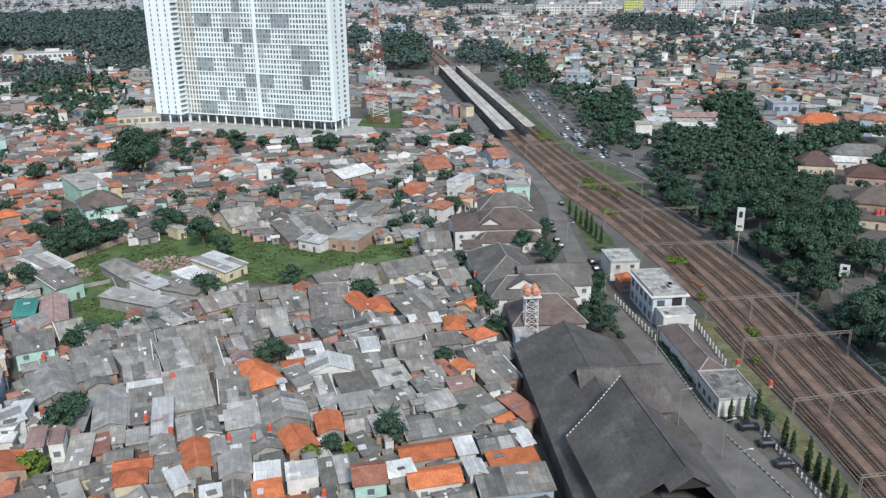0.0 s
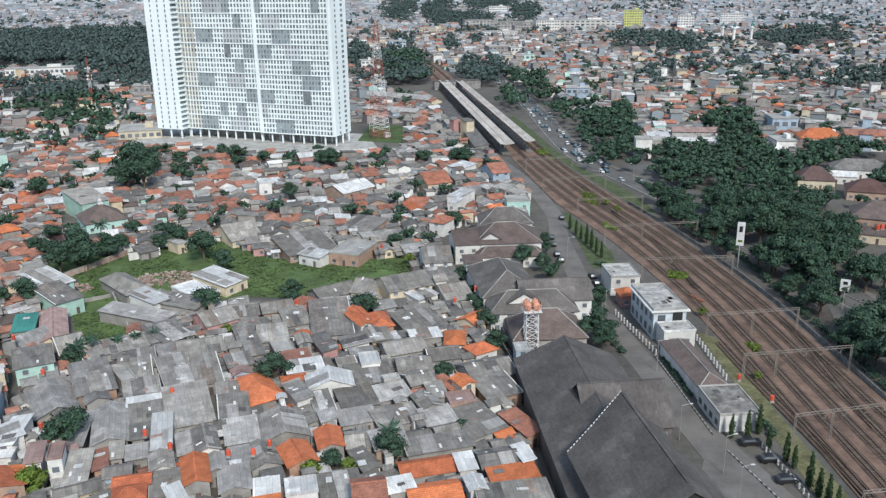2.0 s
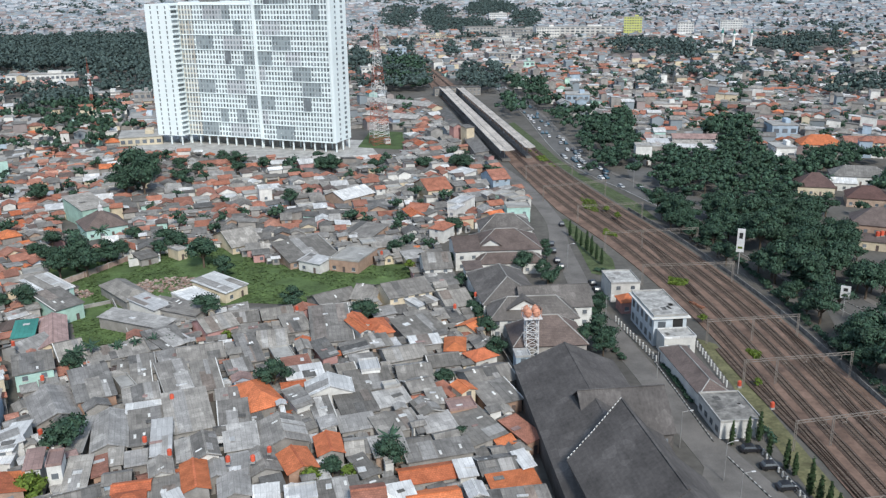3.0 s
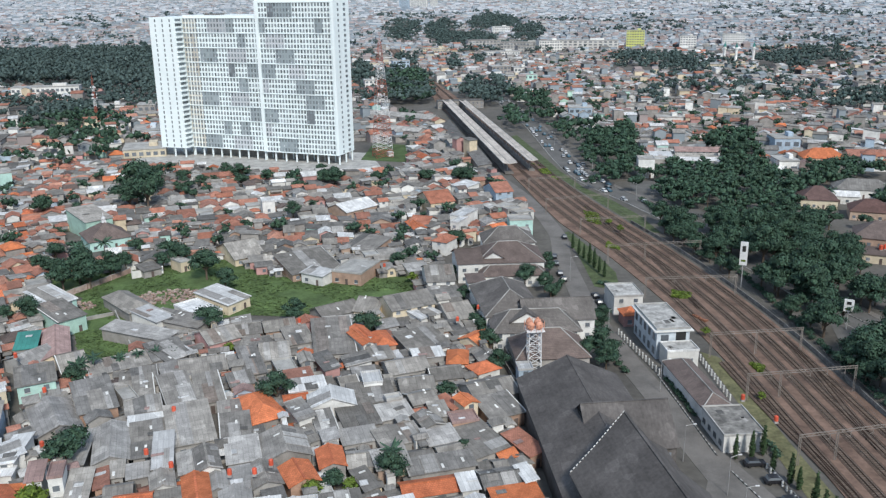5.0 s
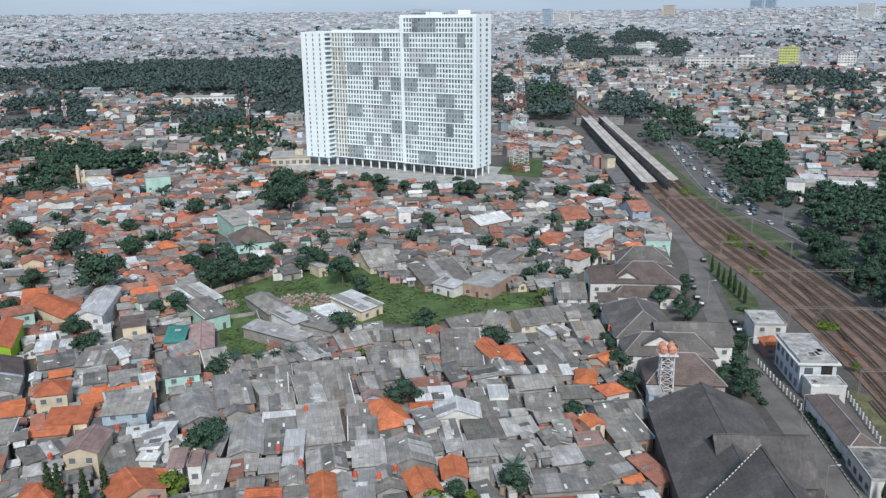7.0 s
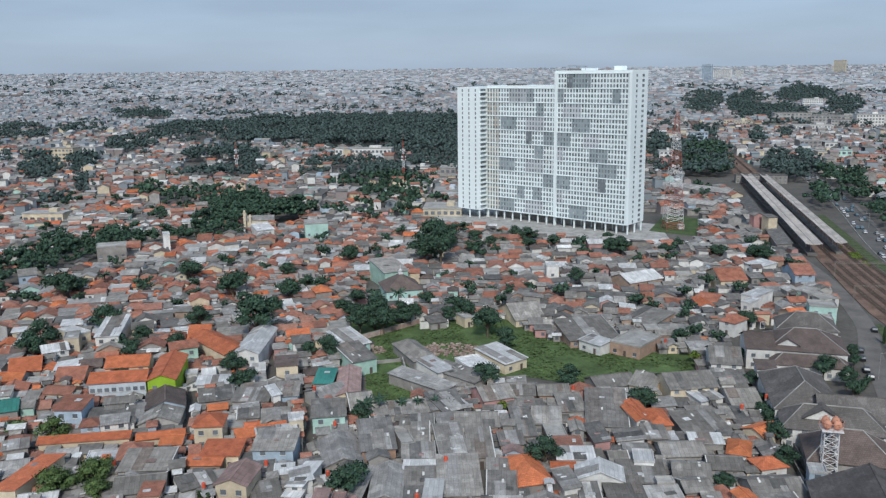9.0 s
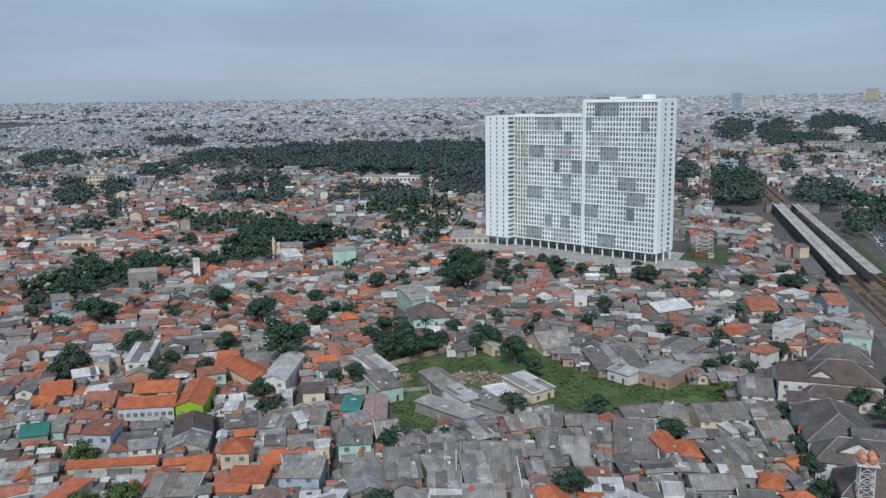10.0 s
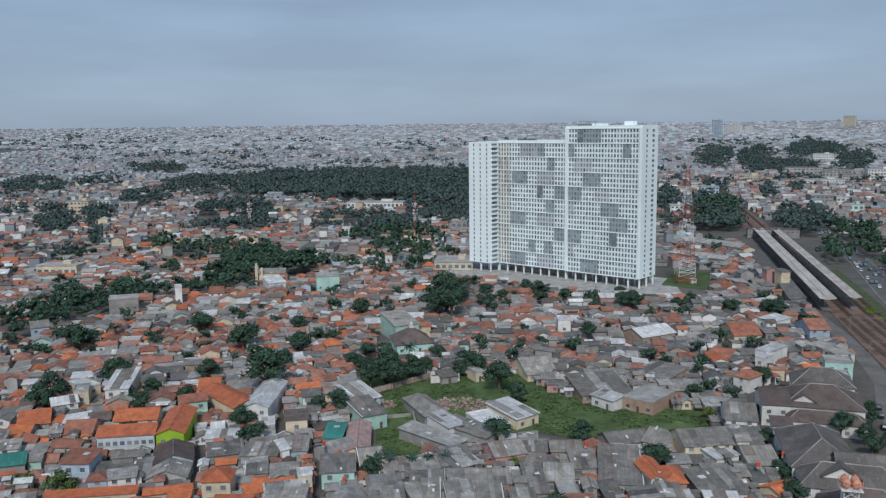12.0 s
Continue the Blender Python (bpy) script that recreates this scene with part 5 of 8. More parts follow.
house(-10.2, 155.9, 8.9, 6.2, 3, 25, "mono", GREY, GREYW)
house(-6.0, 172.7, 5.6, 5.7, 3.4, 25, "gable", GREY, GREYW)
house(-7.3, 179.4, 7.6, 8.9, 3.2, 12, "gable", GREY, GREYW)
house(-10.3, 190.8, 9.8, 8.0, 3, 22, "gable", GREY, GREYW)
house(-16.8, 197.3, 5.0, 7.4, 3.4, 21, "mono", GREY, BRICKW)
house(-17.2, 205.3, 5.2, 9.7, 4, 21, "hip", ORANGE, BRICKW)
house(-22.5, 208.2, 3.9, 8.5, 4.6, 27, "cross", ORANGE, WHITEW)
house(-6.6, 206.3, 11.3, 10.4, 3, 28, "mono", GREY, GREYW)
house(-4.9, 196.0, 7.3, 4.4, 3.8, 15, "mono", PALE, GREYW)
house(-3.9, 161.7, 4.3, 6.5, 3.6, 24, "cross", GREY, GREYW)
house(-1.6, 155.8, 6.3, 5.7, 3, 21, "mono", PALEGREY, GREYW)
house(-1.5, 144.8, 12.9, 4.7, 3.2, 16, "mono", DARKGREY, GREYW)
house(-33.1, 152.3, 9.2, 10.4, 3.2, 19, "cross", GREY, GREYW)
house(-29.0, 158.1, 2.4, 8.7, 3, 29, "side", GREY, GREYW)
house(-28.2, 141.4, 5.5, 7.4, 3.4, 26, "cross", ORANGE, BRICKW)
house(-22.9, 147.1, 4.7, 7.0, 3.4, 15, "cross", ORANGE, GREYW)
house(-34.9, 141.3, 5.4, 8.1, 3.2, 22, "cross", GREY, GREYW)
house(-39.3, 140.2, 3.6, 7.9, 3.2, 12, "side", PALEGREY, GREYW)
house(-38.2, 132.8, 5.2, 6.7, 3.4, 16, "cross", PALEGREY, GREYW)
house(-31.4, 133.8, 3.4, 4.5, 3, 22, "mono", DARKGREY, GREYW)
house(-25.5, 128.8, 5.4, 4.8, 4.6, 13, "flat", PALE, WHITEW)
house(-15.9, 147.4, 7.2, 5.8, 3, 10, "gable", GREY, GREYW)
house(-15.6, 139.8, 2.6, 7.6, 3, 27, "side", GREY, GREYW)
house(-11.1, 145.8, 6.3, 5.9, 3.6, 17, "mono", PALEGREY, BRICKW)
house(-32.1, 131.1, 4.0, 4.2, 3, 12, "mono", PALE, GREYW)
house(-50.6, 132.2, 4.9, 6.7, 3, 17, "mono", GREY, GREYW)
house(-67.5, 240.7, 9.1, 13.5, 3.3, 59, "mono", PALE, CREAM)
house(-72.2, 230.8, 7.6, 13.6, 3.5, 46, "flat", PALE, WHITEW)
house(-94.9, 237.6, 7.6, 19, 3.1, 43, "hip", GREY, GREYW)
house(-109.6, 225.1, 7.9, 13.7, 4.6, 50, "mono", GREY, MINT)
house(-117.7, 237.1, 8.2, 13.8, 4.8, 54, "mono", PALE, MINT)
house(-54.8, 215.1, 7.4, 7.9, 3.1, 18, "gable", GREY, PINKW)
house(-46.3, 218.0, 8.1, 8, 3.1, 19, "gable", GREY, BRICKW)
house(-32.4, 231.0, 11.9, 9.1, 2.6, 35, "gable", GREY, GREYW)
house(-11.9, 231.2, 13.2, 12.1, 5.0, 27, "gable", GREY, CREAM)
house(-21.8, 233.1, 7.1, 11.7, 3.1, -15, "gable", GREY, CREAM)
house(-6.7, 225.4, 7.2, 7.0, 3.5, 43, "mono", PALE, WHITEW)
house(2.2, 227.4, 7.8, 13.3, 3.1, 22, "gable", GREY, GREYW)
house(-1.0, 245.7, 8.5, 11.7, 2.6, 13, "mono", DARKGREY, GREYW)
house(-2.5, 255.6, 8.5, 14.9, 5.0, 8, "gable", GREY, WHITEW)
house(-22.3, 203.9, 2.8, 9.5, 5.0, 30, "cross", ORANGE, WHITEW)
house(8.0, 207.3, 6.4, 6.5, 3.1, 49, "gable", ORANGE, CREAM)
house(2.7, 195.3, 4.8, 7.9, 3.1, -2, "hip", ORANGE, WHITEW)
house(8.8, 189.1, 6.2, 5.2, 3.1, 32, "hip", ORANGE, WHITEW)
house(-0.6, 187.3, 7.5, 6.9, 2.6, 14, "gable", GREY, GREYW)
house(9.6, 177.5, 10.7, 9.4, 3.1, 24, "gable", GREY, GREYW)
house(11.3, 168.1, 8.1, 8.5, 3.1, 24, "mono", GREY, BRICKW)
house(-34.2, 173.7, 5, 2, 3.1, 18, "mono", ORANGE, BRICKW)
house(-47.2, 275.3, 17.1, 17.8, 2.6, 30, "mono", GREY, BRICKW)
house(-29.7, 267.3, 10.4, 15.0, 4.0, -20, "flat", CONCRETE, BRICKW)
house(-42.1, 263.1, 8.7, 5.7, 3.5, -31, "mono", PALE, WHITEW)
house(-29.0, 296.4, 12.2, 14.9, 2.7, -27, "mono", GREY, BRICKW)
house(-7.6, 321.2, 11.1, 5.0, 4.0, -48, "mono", GREY, WHITEW)
house(24.1, 378.0, 8.1, 15.2, 5.0, 19, "gable", RUST, BLUEW)
house(9.5, 390.8, 9.4, 9.1, 4.0, -49, "mono", PALE, WHITEW)
house(25.5, 349.1, 6.5, 9.1, 4.0, -36, "flat", CONCRETE, MINT)
house(19.6, 311.6, 6.1, 8.7, 4.5, 33, "gable", ORANGE, CREAM)
house(-8.9, 325.0, 7.6, 10.8, 4.0, -20, "gable", RUST, WHITEW)
house(-4.3, 364.4, 11.1, 16.9, 4.0, 23, "gable", RUST, CREAM)
house(-0.4, 295.8, 5.8, 8.1, 5.0, -29, "hip", RUST, WHITEW)
house(5.4, 318.6, 3.2, 8.5, 6.0, -28, "flat", PALE, WHITEW)
house(-71.9, 184.4, 5.3, 9, 3.1, 22, "mono", DARKGREY, GREYW)
house(-76.3, 138.3, 2.5, 5.8, 6.0, 16, "mono", PINK, WHITEW)
house(-72.3, 138.1, 2.5, 5.3, 6.5, 16, "flat", PINK, WHITEW)
house(-85.5, 148.6, 3.4, 11.3, 5.0, 7, "side", PALE, WHITEW)
house(-84.5, 141.9, 3.4, 2.3, 4.0, 7, "mono", PALE, WHITEW)
house(-81.2, 135.8, 5.1, 6.2, 3.1, 8, "hip", ORANGE, CREAM)
house(-77.6, 127.6, 3.8, 5.9, 3.1, 9, "gable", RUST, CREAM)
house(-47.4, 127.9, 2.4, 5.7, 4.0, 31, "side", PALE, WHITEW)
house(-30.9, 125.0, 4.5, 4.6, 3.1, 16, "mono", ORANGE, BRICKW)
house(-40.3, 123.7, 3.0, 2.8, 4.0, 16, "mono", PALE, WHITEW)
house(-66.3, 132.0, 8.1, 4, 2.6, 26, "gable", GREY, CREAM)
house(-13.3, 125.7, 5.3, 6.2, 6.0, 10, "gable", RUST, MINT)
house(-3.5, 137.0, 10.1, 5, 3.1, 14, "gable", ORANGE, GREYW)
house(3.6, 136.8, 3.0, 4.6, 4.0, 13, "mono", PALE, WHITEW)
house(9.6, 139.7, 6.9, 5.7, 3.1, 14, "gable", DARKGREY, GREYW)
house(14.6, 139.9, 2.0, 5.6, 4.0, 18, "side", PALE, WHITEW)
house(12.2, 134.2, 8.6, 4.1, 3.1, 14, "mono", ORANGE, GREYW)
house(5.2, 129.4, 2.8, 4.0, 4.5, 13, "cross", PALE, WHITEW)
house(-2.2, 128.9, 9, 5.2, 3.1, 13, "gable", ORANGE, WHITEW)
house(11.8, 126.2, 12.5, 6.7, 3.6, 9, "mono", GREY, BLUEW)
house(-8.2, 129.8, 4.5, 3.6, 4.0, 18, "mono", PALE, GREYW)
house(6.1, 154.9, 7.2, 12.9, 2.6, 26, "side", GREY, GREYW)
house(15.4, 152.6, 3.6, 10, 3.1, 29, "side", RUST, BRICKW)
house(11.8, 149.1, 3.5, 2.5, 2.6, 19, "mono", ORANGE, GREYW)
house(0.4, 170.7, 2, 7, 3.1, 31, "side", RUST, BRICKW)
house(4.1, 168.0, 3.4, 4.4, 5.0, 30, "cross", ORANGE, CREAM)
house(3.3, 162.7, 5.7, 4.6, 3.6, 14, "flat", PINK, BRICKW)
house(-1.9, 165.9, 3.4, 5.7, 3.6, 16, "mono", GREY, GREYW)
house(-154.4, 193.3, 7.5, 21.1, 6.5, 27, "cross", ORANGE, LIME)
house(-171.6, 197.5, 12.1, 9.9, 5.0, 29, "gable", ORANGE, CREAM)
house(-163.8, 213.0, 8.1, 6.9, 6.0, 44, "gable", RUST, MINT)
house(-169.8, 231.1, 6.6, 16, 3.6, 27, "gable", ORANGE, CREAM)
house(-155.6, 221.1, 8.6, 24.2, 5.0, 60, "cross", ORANGE, CREAM)
house(-144.1, 224.2, 7.6, 26.1, 6.0, 18, "cross", PALE, WHITEW)
house(-123.5, 207.7, 6.2, 6.4, 6.5, 30, "mono", BROWN, CREAM)
house(-147.3, 151.9, 20.9, 4.1, 3.6, 28, "gable", ORANGE, CREAM)
house(-131.5, 159.9, 10.9, 3.9, 3.1, 34, "gable", ORANGE, CREAM)
house(-161.0, 163.2, 7.0, 7.6, 6.0, 19, "mono", RUST, BLUEW)
house(-180.6, 159.6, 6.5, 8.5, 4.5, 39, "gable", TEAL, GREYW)
house(-120.6, 165.1, 6.8, 7.0, 6.0, 24, "hip", ORANGE, CREAM)
house(-109.5, 169.8, 12.2, 5.7, 3.1, 43, "gable", ORANGE, GREYW)
house(-103.7, 167.8, 9.3, 3.6, 4.5, 37, "mono", PALE, WHITEW)
house(-101.5, 173.5, 3.4, 4.3, 6.0, 33, "flat", PALE, CREAM)
house(-133.3, 186.3, 9.1, 7.7, 3.1, 37, "mono", GREY, GREYW)
house(-125.2, 192.0, 6.8, 7.4, 3.1, 28, "mono", GREY, GREYW)
house(-115.6, 194.0, 6, 8.2, 3.6, 25, "mono", GREY, BLUEW)
house(-118.1, 190.7, 2.0, 8.0, 4.6, 44, "side", PALE, WHITEW)
house(-139.2, 193.4, 8.6, 5.3, 4.0, 26, "mono", PALE, WHITEW)
house(-138.9, 169.8, 9.9, 10.6, 3.1, 28, "cross", GREY, GREYW)
prayer_hall = house(-129.5, 310.4, 14.9, 15.8, 3.8, 34, "hip", BROWN, MINT, up=5.2, name="prayer_hall", label="prayer hall with brown hipped roof, green walls and white finial")
part("finial", Shape().box(0, 0, 8.7, 1.6, 1.6, 0.9).ball(0, 0, 10.2, 0.8, 0.8, 10, 6).bar((0, 0, 10.9), (0, 0, 12.4), 0.12, 6), WHITESTEEL, prayer_hall, "white ball finial")
house(-142.0, 327.3, 10.6, 18.9, 7.0, 44, "mono", GREY, MINT)
house(-217.6, 404.1, 12.2, 13.6, 10.0, 31, "flat", CONCRETE, MINT)
house(-287.0, 325.4, 13.3, 9.6, 9.0, 39, "flat", CONCRETE, GREYW)
house(-272.6, 348.3, 3.1, 7.4, 11.0, 40, "flat", PALE, WHITEW)
house(-100.7, 272.7, 5.9, 6.5, 2.6, 42, "mono", GREY, GREYW)
house(-91.4, 277.8, 3.4, 6.4, 3.5, 48, "flat", CONCRETE, CREAM)
house(-74.0, 291.3, 10.9, 18.8, 2.6, 35, "gable", GREY, CREAM)
house(-74.8, 347.5, 5.2, 7.8, 8.0, 17, "flat", PALE, WHITEW)
house(-40.0, 352.8, 17.4, 13.0, 3.5, 48, "gable", PALE, BRICKW)
house(7.5, 330.5, 5.8, 13.3, 6.0, -28, "flat", PALE, WHITEW)
house(-11.5, 319.5, 5.0, 11.6, 4.0, 18, "cross", ORANGE, WHITEW)
house(-197.8, 221.3, 7.3, 18.1, 6.0, 27, "mono", PALE, WHITEW)
house(-202.8, 208.0, 4.3, 7.2, 7.0, 38, "flat", CONCRETE, CREAM)
house(-203.4, 200.7, 7.4, 7.2, 5.0, 50, "gable", PALE, WHITEW)
house(-248.0, 399.2, 9.3, 13.4, 6.0, 46, "mono", PALE, WHITEW)
house(-264.4, 369.4, 6.7, 12.3, 5.0, 28, "gable", RUST, WHITEW)
house(-290.6, 276.5, 7.0, 9.7, 6.0, 49, "gable", GREY, BLUEW)
house(-97.9, 142.3, 6.7, 9.1, 6.0, 12, "cross", PINK, CREAM)
house(-80.9, 129.5, 9.2, 8.2, 5.0, 47, "cross", ORANGE, BRICKW)
house(-111.3, 156.5, 8.6, 6.8, 3.6, 19, "mono", ORANGE, CREAM)
house(-99.9, 161.4, 9.3, 9.1, 5.0, 19, "mono", GREY, BLUEW)
house(-86.2, 148.1, 4.0, 6.9, 5.0, 38, "side", PALE, WHITEW)
house(-92.4, 151.9, 3.8, 3.8, 3.5, 27, "mono", PALE, GREYW)
house(-99.0, 127.1, 6.2, 6.6, 3.6, 16, "hip", ORANGE, CREAM)
house(-112.4, 150.6, 7.8, 3.7, 3.1, 20, "mono", ORANGE, BRICKW)
house(-91.2, 142.1, 5.7, 8.3, 2.6, 38, "mono", GREY, GREYW)
house(-108.3, 141.7, 7.5, 5.1, 3.1, 51, "mono", GREY, GREYW)
house(-123.4, 188.6, 9.6, 7.1, 3.1, 18, "mono", GREY, GREYW)
house(-126.7, 158.4, 4.9, 5.6, 3.1, 22, "gable", ORANGE, WHITEW)
house(-208.5, 214.9, 5.1, 11.1, 6, 73, "flat", PALE, CREAM)
house(-183.2, 187.0, 7.9, 10.7, 3.5, 27, "gable", RUST, BRICKW)
house(-177.6, 176.4, 8.1, 5.9, 3, 12, "gable", RUST, CREAM)
house(-202.8, 188.8, 8.5, 12.4, 3.5, 39, "gable", ORANGE, GREYW)
house(-198.9, 180.0, 6.4, 9.1, 3, 25, "gable", ORANGE, GREYW)
house(-143.4, 177.4, 9.6, 11.4, 4, 37, "cross", BROWN, BLUEW)
house(-145.0, 132.1, 5.6, 17.0, 4, 9, "side", ORANGE, CREAM)
house(-123.5, 145.1, 10.8, 8.8, 4, 22, "mono", GREY, GREYW)
house(-118.8, 136.9, 10.1, 8.8, 3.5, 31, "gable", GREY, GREYW)
house(-113.9, 134.0, 3.9, 4.8, 4, 24, "mono", RUST, CREAM)
house(-159.4, 142.3, 5.3, 4.2, 4, 42, "mono", GREY, GREYW)
house(-149.0, 165.9, 14.8, 9.4, 3, 33, "mono", DARKGREY, GREYW)
house(-162.4, 182.5, 15.2, 8.3, 6.5, 28, "gable", ORANGE, PALEBLUE, bay=1.9, name="school_building", label="long two-storey white school building with orange tiled roof")
# ---------------------------------------------------------------- trees
def leaf_cloud(rng, clumps, n, size, flat=0.0):
    """Small leaf blades spread through clumps (x, y, z, radius, height), as corners and faces."""
    weights = np.array([c[3] ** 2 for c in clumps])
    which = rng.choice(len(clumps), n, p=weights / weights.sum())
    c = np.array(clumps)[which]
    d = rng.normal(size=(n, 3))
    d /= np.linalg.norm(d, axis=1, keepdims=True)
    d[:, 2] = np.where(d[:, 2] < -0.35, -d[:, 2] * 0.6, d[:, 2])
    k = rng.uniform(0.5, 1.0, (n, 1)) ** 0.7 * rng.uniform(0.85, 1.35, (n, 1))
    p = c[:, :3] + d * k * np.stack([c[:, 3], c[:, 3], c[:, 4]], 1)
    a = d + rng.normal(size=(n, 3)) * 0.55
    a /= np.linalg.norm(a, axis=1, keepdims=True)
    u = np.cross(a, rng.normal(size=(n, 3)))
    u /= np.linalg.norm(u, axis=1, keepdims=True)
    v = np.cross(a, u)
    s = size * rng.uniform(0.6, 1.35, (n, 1))
    q = np.stack([p - u * s, p - v * s * 0.55, p + u * s, p + v * s * 0.55], 1).reshape(-1, 3)
    f = np.arange(4 * n).reshape(n, 4)
    soft = d * 0.55 + a * 0.7 + (0, 0, 0.1)
    soft /= np.linalg.norm(soft, axis=1, keepdims=True)
    return q, f, np.repeat(soft, 4, axis=0)


def soften(mesh, normals_):
    """Rounds the shading of a crown, so that its leaves take light as one mass."""
    mesh.polygons.foreach_set("use_smooth", [True] * len(mesh.polygons))
    mesh.normals_split_custom_set_from_vertices(normals_)


def core(shape, clumps):
    """The dense inside of the clumps; gives back the outward normals of its corners."""
    out = []
    for x, y, z, r, h in clumps:
        n = len(shape.v)
        shape.ball(x, y, z, r * 0.62, h * 0.62, 7, 5)
        out += [(p[0] - x, p[1] - y, p[2] - z) for p in shape.v[n:]]
    out = np.array(out)
    return out / np.linalg.norm(out, axis=1, keepdims=True)


def tree_meshes(seed, height, radius, leaves, size, slim=False):
    """Trunk with limbs, and crown of leaf clumps; height and crown radius in metres."""
    rng = np.random.default_rng(seed)
    t = Shape()
    clumps = []
    if slim:
        for i in range(7):
            z = height * (0.1 + 0.8 * i / 6)
            clumps.append((0, 0, z, radius * (1.0 - 0.85 * abs(i / 6 - 0.25) ** 1.1), height * 0.12))
        t.bar((0, 0, 0), (0, 0, height * 0.9), 0.14, 6, 0.03)
    else:
        low = height * 0.34
        t.bar((0, 0, 0), (0.1, 0, low), 0.055 * radius + 0.08, 7, 0.04 * radius + 0.05)
        n = rng.integers(8, 13)
        for i in range(n):
            an, out = 2 * math.pi * i / n + rng.uniform(-0.4, 0.4), radius * rng.uniform(0.3, 0.78)
            z = height * rng.uniform(0.48, 0.82) - out * 0.12
            r = radius * rng.uniform(0.24, 0.52)
            clumps.append((out * math.cos(an), out * math.sin(an), z, r, r * rng.uniform(0.6, 0.85)))
            t.bar((0.1, 0, low * rng.uniform(0.8, 1.0)), (out * math.cos(an) * 0.9, out * math.sin(an) * 0.9, z), 0.03 * radius + 0.03, 5, 0.02)
        clumps.append((0.1, 0, height * 0.84, radius * 0.5, radius * 0.34))
        t.bar((0.1, 0, low), (0.1, 0, height * 0.8), 0.035 * radius + 0.04, 5, 0.03)
    q, f, soft = leaf_cloud(rng, clumps, leaves, size)
    s = Shape()
    inner = core(s, clumps)
    s.solid([tuple(p) for p in q.tolist()], [tuple(k) for k in f.tolist()])
    return t, s, np.concatenate([inner, soft])


def tree_kind(seed, height, radius, leaves, size, mat, name, label, group, slim=False):
    t, s, soft = tree_meshes(seed, height, radius, leaves, size, slim)
    tm = t.mesh("trunk", BARK)
    cm = bpy.data.meshes.new("crown")
    cm.from_pydata(s.v, [], s.f)
    cm.materials.append(mat)
    soften(cm, soft)
    return dict(trunk=tm, crown=cm, name=name, label=label, group=group, h=height, r=radius, mat=mat)


def plant(kind, x, y, scale=1.0, turn=0.0, z=None):
    top = base(kind["name"], x, y, height_at(x, y) if z is None else z, turn, kind["label"], "tree", kind["group"])
    top.scale = (scale, scale, scale * TRNG.uniform(0.92, 1.1))
    part("trunk", kind["trunk"], BARK, top)
    part("crown", kind["crown"], kind["mat"], top)
    take(x, y, 0, 1.2, 1.2)


TRNG = random.Random(21)
BROAD = [tree_kind(31 + i, h, r, 2100, 0.3, LEAF, "broadleaf_tree", "leafy dark green broadleaf tree among houses", "broadleaf trees") for i, (h, r) in enumerate(((9.0, 4.2), (8.0, 3.8), (10.5, 4.6), (7.5, 4.4)))]
YOUNG = [tree_kind(51 + i, h, r, 800, 0.3, LEAFY, "yellow_green_tree", "bright yellow-green leafy tree", "yellow-green trees") for i, (h, r) in enumerate(((6.0, 2.6), (5.0, 2.4)))]
SLIM = [tree_kind(61, 7.0, 0.75, 700, 0.22, CYPRESS, "cypress_tree", "slim dark green cypress beside the railway", "row of cypresses", True)]
FRESHT = [tree_kind(71 + i, h, r, 1500, 0.28, FRESH, "mango_tree", "dense mid-green garden tree with yellowish leaves", "garden trees") for i, (h, r) in enumerate(((7.0, 4.0), (6.2, 3.6)))]


def palm_kind(seed, height):
    rng = random.Random(seed)
    t = Shape().bar((0, 0, 0), (0.25, 0, height), 0.18, 6, 0.11)
    s = Shape()
    for i in range(15):
        an, drop = 2 * math.pi * i / 15 + rng.uniform(-0.2, 0.2), rng.uniform(-0.3, 0.9)
        pts = []
        for k in range(6):
            f = k / 5
            rr = 2.9 * f
            pts.append(Vector((0.25 + rr * math.cos(an), rr * math.sin(an), height + 0.9 * f * (1 - drop) - 2.2 * drop * f * f)))
        side = Vector((-math.sin(an), math.cos(an), 0))
        for k in range(5):
            w0, w1 = 0.42 * math.sin(math.pi * (k + 0.4) / 5.5), 0.42 * math.sin(math.pi * min((k + 1.4), 5.4) / 5.5)
            for sg in (-1, 1):
                s.solid([pts[k], pts[k + 1], pts[k + 1] + side * w1 * sg - Vector((0, 0, 0.25)), pts[k] + side * w0 * sg - Vector((0, 0, 0.25))], [(0, 1, 2, 3)])
    cm = s.mesh("crown", LEAF)
    return dict(trunk=t.mesh("trunk", BARK), crown=cm, name="palm_tree", label="palm tree with drooping green fronds", group="palms", mat=LEAF, h=height, r=2.8)


PALM = [palm_kind(3, 7.0), palm_kind(4, 5.5)]
# cypresses of the station yard
for cx, cy in ((57.6, 150.6), (60.9, 150.8), (63.6, 152.0), (63.4, 146.0), (65.0, 141.5), (65.8, 139.4), (66.0, 133.0), (66.4, 130.0), (66.9, 127.4), (67.2, 124.6), (67.5, 121.8),
               (46.6, 298), (47.8, 291), (48.8, 286), (49.8, 280), (50.6, 275), (51.4, 270), (52.2, 265)):
    plant(SLIM[0], cx, cy, TRNG.uniform(0.75, 1.05), TRNG.uniform(0, 360))
